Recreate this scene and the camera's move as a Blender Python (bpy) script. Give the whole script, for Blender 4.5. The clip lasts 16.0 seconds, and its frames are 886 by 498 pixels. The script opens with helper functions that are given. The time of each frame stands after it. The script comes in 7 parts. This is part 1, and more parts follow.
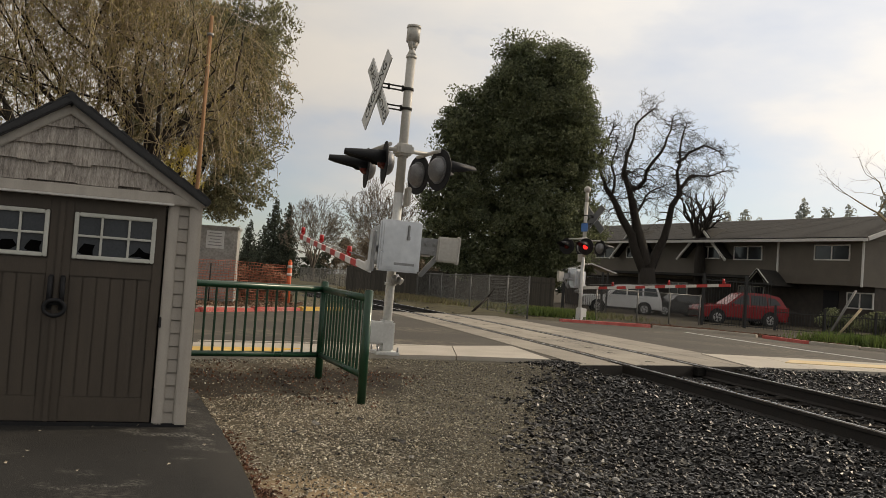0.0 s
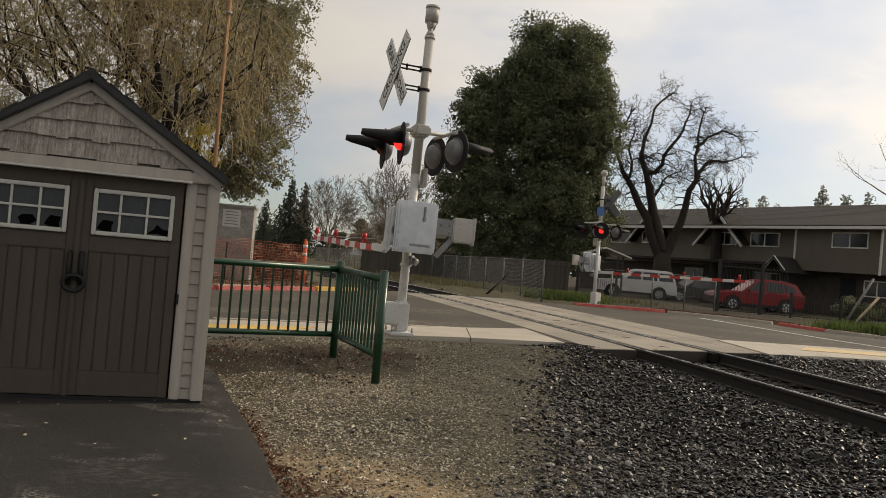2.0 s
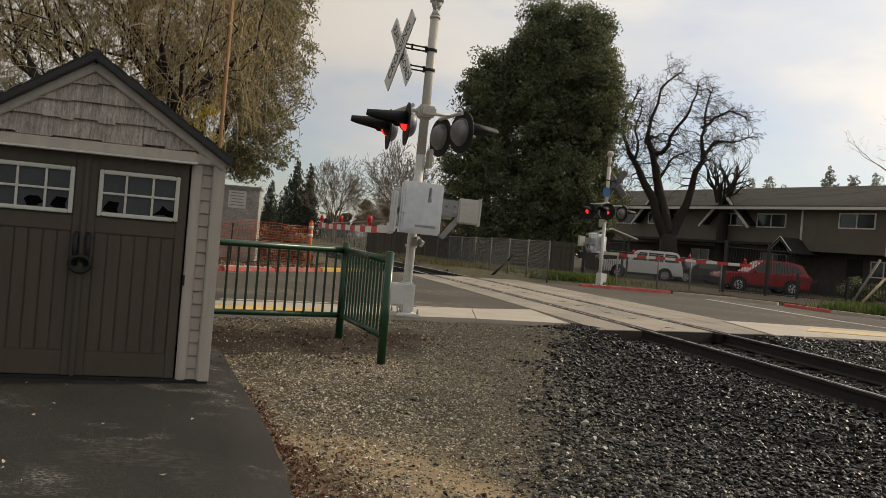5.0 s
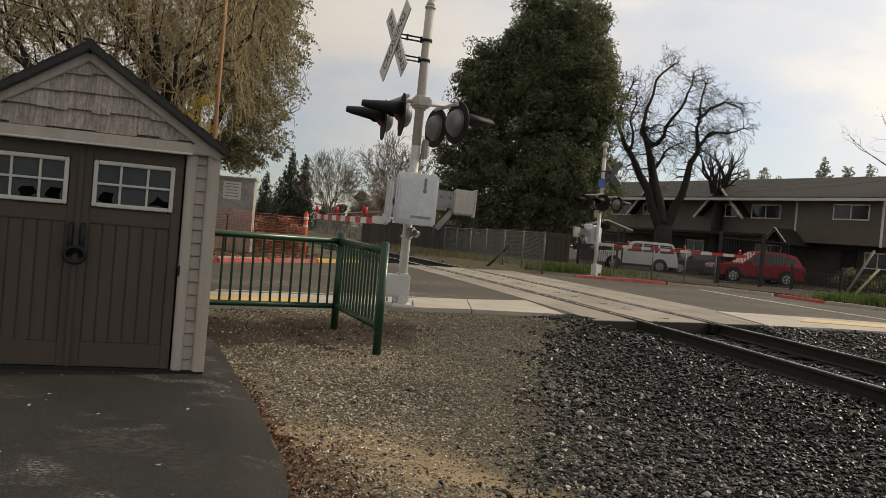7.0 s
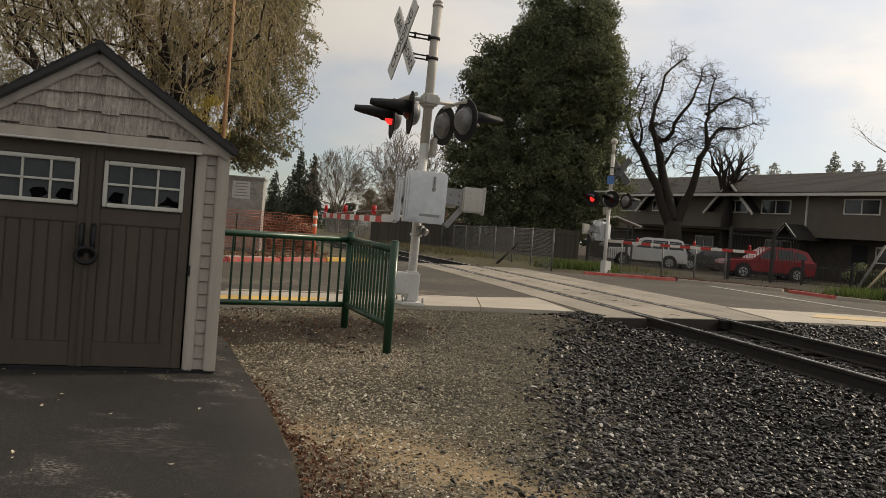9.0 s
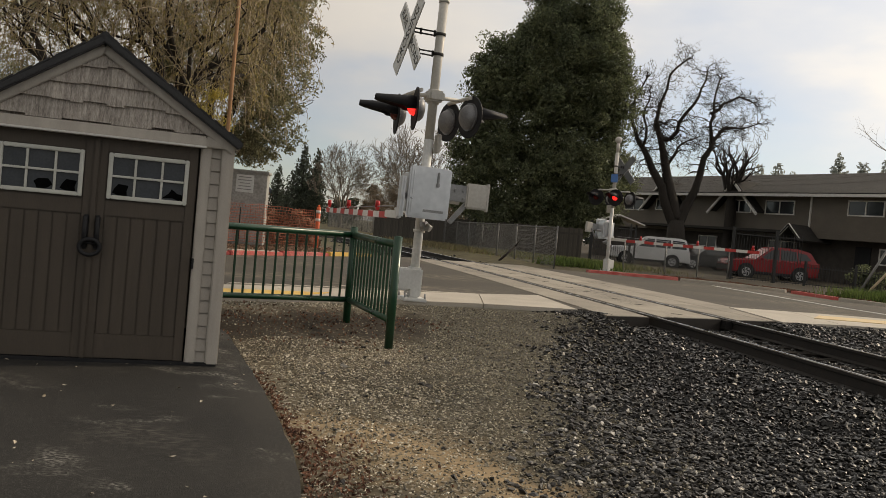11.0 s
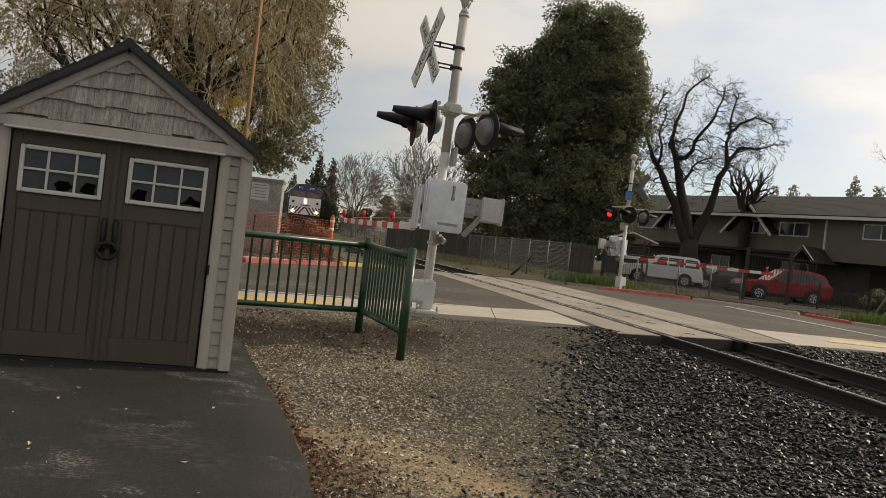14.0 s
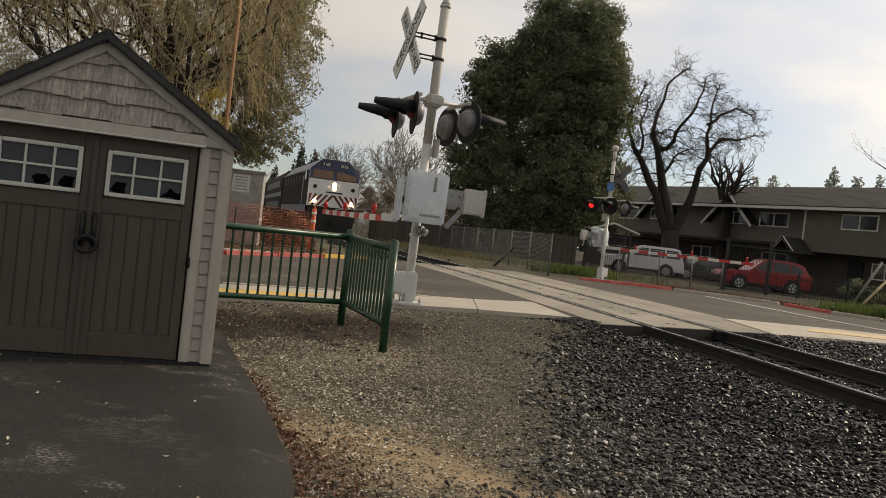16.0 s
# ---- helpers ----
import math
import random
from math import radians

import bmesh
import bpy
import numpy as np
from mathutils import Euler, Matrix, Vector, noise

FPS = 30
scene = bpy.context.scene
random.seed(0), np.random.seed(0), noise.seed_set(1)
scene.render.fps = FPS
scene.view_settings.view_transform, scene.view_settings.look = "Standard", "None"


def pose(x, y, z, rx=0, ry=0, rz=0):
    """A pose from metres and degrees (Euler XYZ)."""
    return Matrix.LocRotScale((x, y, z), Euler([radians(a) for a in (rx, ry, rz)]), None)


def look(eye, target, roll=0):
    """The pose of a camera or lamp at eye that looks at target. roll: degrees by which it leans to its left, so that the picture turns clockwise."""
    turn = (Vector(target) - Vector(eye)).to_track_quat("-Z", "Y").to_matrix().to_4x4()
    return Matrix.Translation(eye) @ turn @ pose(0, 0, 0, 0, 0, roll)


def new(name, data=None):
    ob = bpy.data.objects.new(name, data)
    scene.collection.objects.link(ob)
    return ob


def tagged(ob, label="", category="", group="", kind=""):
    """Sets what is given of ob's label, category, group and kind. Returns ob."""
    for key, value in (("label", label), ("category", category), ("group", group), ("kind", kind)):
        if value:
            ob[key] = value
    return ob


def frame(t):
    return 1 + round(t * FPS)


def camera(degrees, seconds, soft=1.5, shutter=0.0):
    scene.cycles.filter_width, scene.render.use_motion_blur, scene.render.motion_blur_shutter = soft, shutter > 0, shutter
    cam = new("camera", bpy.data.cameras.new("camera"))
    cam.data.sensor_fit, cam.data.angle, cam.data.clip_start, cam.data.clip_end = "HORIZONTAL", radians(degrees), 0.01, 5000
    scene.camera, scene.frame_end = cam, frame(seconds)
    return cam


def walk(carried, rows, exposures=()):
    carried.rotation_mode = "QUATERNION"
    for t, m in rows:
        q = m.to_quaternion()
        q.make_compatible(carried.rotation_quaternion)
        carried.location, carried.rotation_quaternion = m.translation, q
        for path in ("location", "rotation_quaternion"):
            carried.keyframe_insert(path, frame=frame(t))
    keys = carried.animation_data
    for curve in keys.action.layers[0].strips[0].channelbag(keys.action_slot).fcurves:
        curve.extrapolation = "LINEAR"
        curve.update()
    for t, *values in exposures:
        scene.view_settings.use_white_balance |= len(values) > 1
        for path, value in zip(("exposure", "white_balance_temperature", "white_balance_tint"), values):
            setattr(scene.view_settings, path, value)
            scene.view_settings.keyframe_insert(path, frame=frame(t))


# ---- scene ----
cam = camera(54.0, 16.0, soft=0.75)
ROWS = [
    (0.0, 0.016, 0.003, 1.071, 2.08, -4.07, -1.59),
    (0.5, 0.008, -0.005, 1.073, 2.29, -4.34, -1.29),
    (1.0, 0.009, -0.011, 1.072, 2.00, -4.60, -0.94),
    (1.5, 0.006, 0.003, 1.068, 1.32, -4.82, -0.80),
    (2.0, 0.006, -0.002, 1.065, 0.82, -4.95, -0.63),
    (2.5, 0.005, 0.001, 1.069, 0.69, -5.32, -1.03),
    (3.0, 0.004, -0.005, 1.067, 0.50, -5.42, -0.67),
    (3.5, 0.004, -0.000, 1.065, 0.02, -5.10, -0.10),
    (4.0, 0.009, 0.000, 1.067, -0.29, -4.97, -0.08),
    (6.5, 0.004, -0.001, 1.059, -0.70, -4.95, -0.54),
    (7.0, 0.006, -0.002, 1.059, -1.01, -4.91, -0.58),
    (7.5, 0.001, 0.005, 1.062, -1.16, -4.75, -0.33),
    (8.0, 0.008, -0.008, 1.062, -1.19, -4.60, 0.00),
    (8.5, -0.001, 0.004, 1.059, -1.28, -4.57, 0.05),
    (9.0, 0.000, 0.000, 1.060, -1.20, -4.50, 0.00),
    (9.2, 0.000, 0.000, 1.060, -1.21, -4.50, 0.09),
    (11.5, -0.009, 0.001, 1.059, -1.74, -5.48, 0.37),
    (12.0, -0.013, 0.006, 1.057, -2.41, -5.73, 0.73),
    (12.5, -0.013, 0.000, 1.054, -2.87, -6.13, 0.99),
    (13.0, -0.025, -0.008, 1.061, -1.82, -6.91, 0.77),
    (13.5, -0.028, -0.017, 1.068, -0.93, -6.81, 0.91),
    (14.0, -0.031, -0.011, 1.061, -0.72, -6.76, 1.00),
    (14.5, -0.034, -0.020, 1.064, -0.55, -6.84, 0.65),
    (15.0, -0.032, -0.023, 1.068, -0.91, -6.63, 0.29),
    (15.5, -0.027, -0.013, 1.063, -1.04, -6.54, 0.14),
    (16.0, -0.030, -0.005, 1.064, -1.15, -6.57, -0.17),
]
walk(cam, [(t, pose(x, y, z, 90 + pitch, roll, yaw)) for t, x, y, z, pitch, roll, yaw in ROWS],
     [(0.0, -0.03, 8050, 11), (1.5, -0.08, 8050, 11), (4.0, -0.07, 8050, 11), (7.0, -0.06, 8050, 11), (7.5, 0.09, 8050, 11), (8.0, 0.02, 8050, 11), (8.5, 0.0, 8050, 11), (9.0, -0.05, 8050, 11), (12.5, -0.03, 8050, 11), (13.2, 0.0, 8050, 11), (16.0, -0.04, 8050, 11)])

# ---- sky and sun ----
SUN_AZ, SUN_EL = 62.0, 30.0        # degrees right of +y, degrees up
sun_dir = Vector((math.sin(radians(SUN_AZ)) * math.cos(radians(SUN_EL)),
                  math.cos(radians(SUN_AZ)) * math.cos(radians(SUN_EL)), math.sin(radians(SUN_EL))))
world = bpy.data.worlds.new("sky")
scene.world = world
world.use_nodes = True
wn, wl = world.node_tree.nodes, world.node_tree.links
wn.clear()
w_out = wn.new("ShaderNodeOutputWorld")
w_co = wn.new("ShaderNodeTexCoord")
w_sky = wn.new("ShaderNodeTexSky")
w_sky.sky_type, w_sky.sun_disc = "NISHITA", False
w_sky.sun_elevation, w_sky.sun_rotation = radians(SUN_EL), radians(SUN_AZ)
w_bg = wn.new("ShaderNodeBackground")
w_bg.inputs[1].default_value = 0.11
w_tint = wn.new("ShaderNodeMix")
w_tint.data_type, w_tint.blend_type = "RGBA", "MULTIPLY"
w_tint.inputs[0].default_value, w_tint.inputs[7].default_value = 1.0, (0.80, 0.95, 1.22, 1)
wl.new(w_sky.outputs[0], w_tint.inputs[6])
wl.new(w_tint.outputs[2], w_bg.inputs[0])
w_map = wn.new("ShaderNodeMapping")
w_map.inputs["Scale"].default_value = (1.0, 1.0, 2.6)
w_map.inputs["Location"].default_value = (0.35, 0.1, 0.2)
wl.new(w_co.outputs["Generated"], w_map.inputs[0])
w_noise = wn.new("ShaderNodeTexNoise")
w_noise.inputs["Scale"].default_value, w_noise.inputs["Detail"].default_value = 2.2, 6.0
wl.new(w_map.outputs[0], w_noise.inputs[0])
w_cov = wn.new("ShaderNodeMapRange")            # cloud cover: thin and blue near the horizon, thick above
w_cov.inputs[1].default_value, w_cov.inputs[2].default_value = 0.05, 0.22
w_sep = wn.new("ShaderNodeSeparateXYZ")
wl.new(w_co.outputs["Generated"], w_sep.inputs[0])
wl.new(w_sep.outputs[2], w_cov.inputs[0])
w_add = wn.new("ShaderNodeMath")
w_add.operation, w_add.use_clamp = "ADD", True
w_nm = wn.new("ShaderNodeMapRange")
w_nm.inputs[1].default_value, w_nm.inputs[2].default_value = 0.36, 0.6
w_nm.inputs[3].default_value, w_nm.inputs[4].default_value = -0.25, 0.45
wl.new(w_noise.outputs[0], w_nm.inputs[0])
w_mul = wn.new("ShaderNodeMath")
w_mul.operation = "MULTIPLY_ADD"
w_mul.inputs[1].default_value, w_mul.inputs[2].default_value = 0.55, 0.35
wl.new(w_cov.outputs[0], w_mul.inputs[0])
wl.new(w_mul.outputs[0], w_add.inputs[0])
wl.new(w_nm.outputs[0], w_add.inputs[1])
w_dot = wn.new("ShaderNodeVectorMath")
w_dot.operation = "DOT_PRODUCT"
w_dot.inputs[1].default_value = sun_dir
wl.new(w_co.outputs["Generated"], w_dot.inputs[0])
w_glow = wn.new("ShaderNodeMapRange")
w_glow.interpolation_type = "SMOOTHSTEP"
w_glow.inputs[1].default_value, w_glow.inputs[2].default_value = 0.2, 1.0
w_glow.inputs[3].default_value, w_glow.inputs[4].default_value = 0.70, 1.38
wl.new(w_dot.outputs["Value"], w_glow.inputs[0])
w_ramp = wn.new("ShaderNodeMix")
w_ramp.data_type = "RGBA"
w_ramp.inputs[6].default_value, w_ramp.inputs[7].default_value = (0.66, 0.73, 0.85, 1), (1.0, 0.985, 0.955, 1)
wl.new(w_nm.outputs[0], w_ramp.inputs[0])
w_ramp.clamp_factor = True
w_bg2 = wn.new("ShaderNodeBackground")
wl.new(w_ramp.outputs[2], w_bg2.inputs[0])
wl.new(w_glow.outputs[0], w_bg2.inputs[1])
w_mix = wn.new("ShaderNodeMixShader")
wl.new(w_add.outputs[0], w_mix.inputs[0])
wl.new(w_bg.outputs[0], w_mix.inputs[1])
wl.new(w_bg2.outputs[0], w_mix.inputs[2])
wl.new(w_mix.outputs[0], w_out.inputs[0])

sun = new("sun", bpy.data.lights.new("sun", "SUN"))
sun.data.energy, sun.data.angle, sun.data.color = 2.3, radians(5), (1.0, 0.92, 0.80)
sun.matrix_world = look(sun_dir * 50, (0, 0, 0))


# ---- materials ----
def material(name, c1, c2, rough=0.8, scale=6.0, bump=0.2, metal=0.0, fine=60.0, vary=0.0, island=0.0, emit=None, stretch=(1, 1, 1), spec=0.5, speck=None, pale=None):
    """Two-scale noise colour with relief; vary and island spread the brightness by object and by loose piece."""
    m = bpy.data.materials.new(name)
    m.use_nodes = True
    n, l = m.node_tree.nodes, m.node_tree.links
    b = n["Principled BSDF"]
    co = n.new("ShaderNodeTexCoord")
    mp = n.new("ShaderNodeMapping")
    mp.inputs["Scale"].default_value = stretch
    l.new(co.outputs["Object"], mp.inputs[0])
    big, small = n.new("ShaderNodeTexNoise"), n.new("ShaderNodeTexNoise")
    for node, s, d in ((big, scale, 5.0), (small, fine, 3.0)):
        node.inputs["Scale"].default_value, node.inputs["Detail"].default_value = s, d
        l.new(mp.outputs[0], node.inputs[0])
    mixf = n.new("ShaderNodeMath")
    mixf.operation = "MULTIPLY_ADD"
    mixf.inputs[1].default_value = 0.45
    l.new(small.outputs[0], mixf.inputs[0])
    half = n.new("ShaderNodeMath")
    half.operation = "MULTIPLY"
    half.inputs[1].default_value = 0.55
    l.new(big.outputs[0], half.inputs[0])
    l.new(half.outputs[0], mixf.inputs[2])
    ramp = n.new("ShaderNodeMapRange")
    ramp.inputs[1].default_value, ramp.inputs[2].default_value = 0.35, 0.65
    l.new(mixf.outputs[0], ramp.inputs[0])
    mx = n.new("ShaderNodeMix")
    mx.data_type = "RGBA"
    mx.inputs[6].default_value, mx.inputs[7].default_value = (*c1, 1), (*c2, 1)
    l.new(ramp.outputs[0], mx.inputs[0])
    colour = mx.outputs[2]
    if speck:
        vor = n.new("ShaderNodeTexVoronoi")
        vor.inputs["Scale"].default_value = speck[0]
        l.new(co.outputs["Object"], vor.inputs[0])
        sp = n.new("ShaderNodeSeparateColor")
        l.new(vor.outputs["Color"], sp.inputs[0])
        gt = n.new("ShaderNodeMapRange")
        gt.inputs[1].default_value, gt.inputs[2].default_value = speck[1], speck[1] + 0.06
        l.new(sp.outputs[0], gt.inputs[0])
        m3 = n.new("ShaderNodeMix")
        m3.data_type = "RGBA"
        l.new(gt.outputs[0], m3.inputs[0])
        l.new(colour, m3.inputs[6])
        m3.inputs[7].default_value = (*speck[2], 1)
        colour = m3.outputs[2]
    for amount, src in ((vary, "obj"), (island, "isl")):
        if amount:
            info = n.new("ShaderNodeObjectInfo") if src == "obj" else n.new("ShaderNodeNewGeometry")
            rnd = info.outputs["Random"] if src == "obj" else info.outputs["Random Per Island"]
            mr = n.new("ShaderNodeMapRange")
            mr.inputs[3].default_value, mr.inputs[4].default_value = 1 - amount, 1 + amount
            l.new(rnd, mr.inputs[0])
            m2 = n.new("ShaderNodeMix")
            m2.data_type, m2.blend_type = "RGBA", "MULTIPLY"
            m2.inputs[0].default_value = 1.0
            l.new(colour, m2.inputs[6])
            l.new(mr.outputs[0], m2.inputs[7])
            colour = m2.outputs[2]
            if pale and src == "isl":           # now and then a pale piece
                pk, pm = n.new("ShaderNodeMapRange"), n.new("ShaderNodeMix")
                pk.inputs[1].default_value, pk.inputs[2].default_value = pale[0], 1.0
                l.new(rnd, pk.inputs[0])
                pm.data_type = "RGBA"
                l.new(pk.outputs[0], pm.inputs[0])
                l.new(colour, pm.inputs[6])
                pm.inputs[7].default_value = (*pale[1], 1)
                colour = pm.outputs[2]
    l.new(colour, b.inputs["Base Color"])
    b.inputs["Metallic"].default_value = metal
    b.inputs["Specular IOR Level"].default_value = spec
    rr = n.new("ShaderNodeMapRange")
    rr.inputs[3].default_value, rr.inputs[4].default_value = max(0.03, rough - 0.12), min(1, rough + 0.1)
    l.new(big.outputs[0], rr.inputs[0])
    l.new(rr.outputs[0], b.inputs["Roughness"])
    if bump:
        bp = n.new("ShaderNodeBump")
        bp.inputs["Strength"].default_value, bp.inputs["Distance"].default_value = bump, 0.01
        l.new(mixf.outputs[0], bp.inputs["Height"])
        l.new(bp.outputs[0], b.inputs["Normal"])
    if emit:
        b.inputs["Emission Color"].default_value, b.inputs["Emission Strength"].default_value = (*emit[0], 1), emit[1]
    return m


def glass(name, tint=(0.9, 0.95, 0.95), rough=0.03):
    m = bpy.data.materials.new(name)
    m.use_nodes = True
    b = m.node_tree.nodes["Principled BSDF"]
    b.inputs["Base Color"].default_value = (*tint, 1)
    b.inputs["Roughness"].default_value = rough
    b.inputs["Transmission Weight"].default_value = 1.0
    return m


M_ASPHALT = material("asphalt", (0.010, 0.0098, 0.0092), (0.033, 0.031, 0.028), 0.92, 0.9, 1.0, fine=150, spec=0.2, speck=(240, 0.90, (0.085, 0.080, 0.073)))
M_ROAD = material("road_asphalt", (0.060, 0.053, 0.044), (0.098, 0.086, 0.071), 0.88, 0.5, 0.4, fine=60, spec=0.25)
M_GRAVEL = material("gravel_ground", (0.028, 0.023, 0.015), (0.150, 0.122, 0.082), 0.95, 0.8, 1.0, fine=26, spec=0.15, speck=(44, 0.88, (0.30, 0.27, 0.22)))
M_SAND = material("sandy_soil", (0.26, 0.18, 0.095), (0.36, 0.26, 0.15), 0.95, 3, 0.5, fine=80, spec=0.15, speck=(60, 0.9, (0.15, 0.12, 0.08)))
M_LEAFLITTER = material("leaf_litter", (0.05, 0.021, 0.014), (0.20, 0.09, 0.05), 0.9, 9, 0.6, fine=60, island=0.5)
M_LEAFBANK = material("dry_leaf_bank", (0.15, 0.085, 0.055), (0.34, 0.22, 0.15), 0.9, 4, 0.3, fine=40, island=0.5)
M_STONE = material("ballast_stone", (0.014, 0.0125, 0.0115), (0.068, 0.061, 0.054), 0.40, 14, 0.5, fine=90, island=0.92, pale=(0.90, (0.50, 0.47, 0.42)), spec=0.28)
M_PEBBLE = material("pebble", (0.055, 0.047, 0.031), (0.40, 0.335, 0.235), 0.6, 16, 0.3, fine=90, island=0.85, pale=(0.70, (0.72, 0.66, 0.54)))
M_BALLASTBED = material("ballast_bed", (0.03, 0.03, 0.03), (0.08, 0.078, 0.075), 0.95, 14, 1.0, fine=50)
M_CONCRETE = material("concrete", (0.36, 0.32, 0.265), (0.49, 0.44, 0.375), 0.85, 1.5, 0.2, fine=70)
M_PANEL = material("crossing_panel", (0.21, 0.185, 0.15), (0.34, 0.30, 0.245), 0.85, 1.2, 0.25, fine=60, vary=0.12)
M_RUBBER = material("flangeway_rubber", (0.012, 0.0115, 0.011), (0.032, 0.030, 0.028), 0.95, 4, 0.3, spec=0.05)
M_RAILTOP = material("polished_rail", (0.38, 0.37, 0.36), (0.55, 0.54, 0.53), 0.28, 3, 0.05, metal=1.0)
M_RAILSIDE = material("rusty_rail", (0.010, 0.008, 0.007), (0.026, 0.020, 0.016), 0.8, 8, 0.4)
M_TIE = material("tarred_tie", (0.008, 0.007, 0.006), (0.024, 0.020, 0.017), 0.95, 5, 0.6, vary=0.3, stretch=(1, 6, 1), spec=0.08)
M_YELLOW = material("yellow_tactile", (0.60, 0.36, 0.07), (0.72, 0.48, 0.14), 0.8, 3, 0.3)
M_TACTPALE = material("faded_tactile", (0.55, 0.40, 0.20), (0.66, 0.52, 0.32), 0.8, 3, 0.3)
M_REDPAINT = material("red_kerb_paint", (0.42, 0.06, 0.05), (0.60, 0.15, 0.13), 0.75, 3, 0.2)
M_WHITELINE = material("road_paint", (0.5, 0.5, 0.48), (0.7, 0.7, 0.68), 0.8, 8, 0.1)
M_GRASS = material("grass_blades", (0.05, 0.09, 0.02), (0.12, 0.16, 0.045), 0.8, 2, 0, island=0.5)
M_DRYGRASS = material("dry_grass_ground", (0.10, 0.10, 0.045), (0.19, 0.16, 0.085), 0.95, 0.6, 0.6, fine=20)
M_GREENSTEEL = material("green_painted_steel", (0.003, 0.034, 0.015), (0.007, 0.050, 0.023), 0.32, 4, 0.05, spec=0.5)
M_SIDING = material("beige_resin", (0.36, 0.325, 0.285), (0.45, 0.41, 0.36), 0.65, 3, 0.12, fine=50, stretch=(6, 6, 1), vary=0.05)
M_SHINGLE = material("shake_resin", (0.17, 0.145, 0.125), (0.52, 0.465, 0.41), 0.7, 5, 1.0, fine=22, stretch=(10, 10, 0.14), vary=0.16)
M_DOORBROWN = material("brown_resin", (0.054, 0.041, 0.030), (0.075, 0.058, 0.043), 0.6, 3, 0.12, fine=60, stretch=(4, 4, 0.4))
M_WINTRIM = material("pale_window_trim", (0.50, 0.50, 0.45), (0.60, 0.60, 0.55), 0.6, 5, 0.05)
M_PANEFILM = material("grey_window_film", (0.024, 0.029, 0.035), (0.048, 0.055, 0.064), 0.35, 6, 0.05)
M_BLACK = material("black_plastic", (0.010, 0.010, 0.011), (0.020, 0.020, 0.022), 0.6, 6, 0.1, spec=0.25)
M_HOLE = material("dark_hole", (0.003, 0.003, 0.003), (0.006, 0.006, 0.006), 1.0, 6, 0, spec=0.0)
M_ROOFBLACK = material("black_roof", (0.012, 0.012, 0.013), (0.03, 0.03, 0.032), 0.6, 8, 0.3)
M_MASTWHITE = material("painted_mast", (0.52, 0.52, 0.50), (0.66, 0.66, 0.64), 0.45, 3, 0.1, fine=25)
M_MASTGREY = material("galvanised_mast", (0.40, 0.38, 0.34), (0.52, 0.50, 0.46), 0.5, 3, 0.1, fine=30)
M_BOXSILVER = material("silver_cabinet", (0.56, 0.57, 0.59), (0.74, 0.75, 0.77), 0.33, 3, 0.03, metal=0.85, fine=9)
M_HOUSINGGREY = material("grey_lamp_housing", (0.13, 0.13, 0.135), (0.23, 0.23, 0.235), 0.45, 6, 0.1, metal=0.3)
M_STEELGREY = material("grey_steel", (0.22, 0.22, 0.22), (0.34, 0.34, 0.34), 0.45, 6, 0.1, metal=0.5)
M_SIGNWHITE = material("sign_white", (0.60, 0.60, 0.58), (0.70, 0.70, 0.68), 0.5, 8, 0.03)
M_BLADEBACK = material("dull_sign_back", (0.10, 0.105, 0.11), (0.17, 0.175, 0.18), 0.6, 6, 0.05, metal=0.3)
M_SIGNBLACK = material("sign_black", (0.012, 0.012, 0.012), (0.02, 0.02, 0.02), 0.5, 8, 0)
M_REDSTRIPE = material("red_reflective", (0.45, 0.03, 0.03), (0.60, 0.06, 0.05), 0.5, 8, 0.03)
M_WHITESTRIPE = material("white_reflective", (0.62, 0.60, 0.56), (0.75, 0.73, 0.70), 0.5, 8, 0.03)
M_REDLENS = material("red_lens", (0.09, 0.008, 0.008), (0.13, 0.012, 0.01), 0.25, 20, 0.1)
M_REDGLOW = material("lit_red_lens", (0.6, 0.02, 0.02), (0.7, 0.03, 0.03), 0.3, 20, 0, emit=((1.0, 0.03, 0.03), 1.4))
M_CABGREY = material("weathered_cabinet", (0.25, 0.245, 0.23), (0.42, 0.41, 0.385), 0.7, 4, 0.15, fine=16)
M_NET = material("faded_orange_net", (0.40, 0.11, 0.06), (0.52, 0.17, 0.10), 0.7, 3, 0.05)
M_ORANGE = material("orange_plastic", (0.62, 0.10, 0.035), (0.75, 0.16, 0.06), 0.6, 6, 0.05)
M_BARK = material("bark", (0.014, 0.011, 0.009), (0.040, 0.032, 0.025), 0.95, 5, 0.8, fine=30, stretch=(3, 3, 0.6))
M_BARKPALE = material("pale_twig", (0.26, 0.205, 0.13), (0.48, 0.39, 0.26), 0.95, 5, 0.4)
M_POLEWOOD = material("utility_pole_wood", (0.22, 0.11, 0.05), (0.40, 0.22, 0.11), 0.85, 6, 0.5, stretch=(6, 6, 0.4))
M_LEAFDARK = material("evergreen_leaf", (0.062, 0.082, 0.044), (0.215, 0.235, 0.125), 0.5, 0.9, 0, island=0.55)
M_LEAFWILLOW = material("willow_leaf", (0.20, 0.165, 0.07), (0.44, 0.36, 0.165), 0.7, 0.5, 0, island=0.5)
# yellow-green willow leaf with sunlight put into its brighter colour
M_LEAFSUNLIT = material("sunlit_yellow_leaf", (0.36, 0.29, 0.06), (0.60, 0.50, 0.15), 0.6, 0.5, 0, island=0.4)
M_LEAFPEPPER = material("grey_green_leaf", (0.12, 0.122, 0.066), (0.34, 0.32, 0.19), 0.7, 0.5, 0, island=0.5)
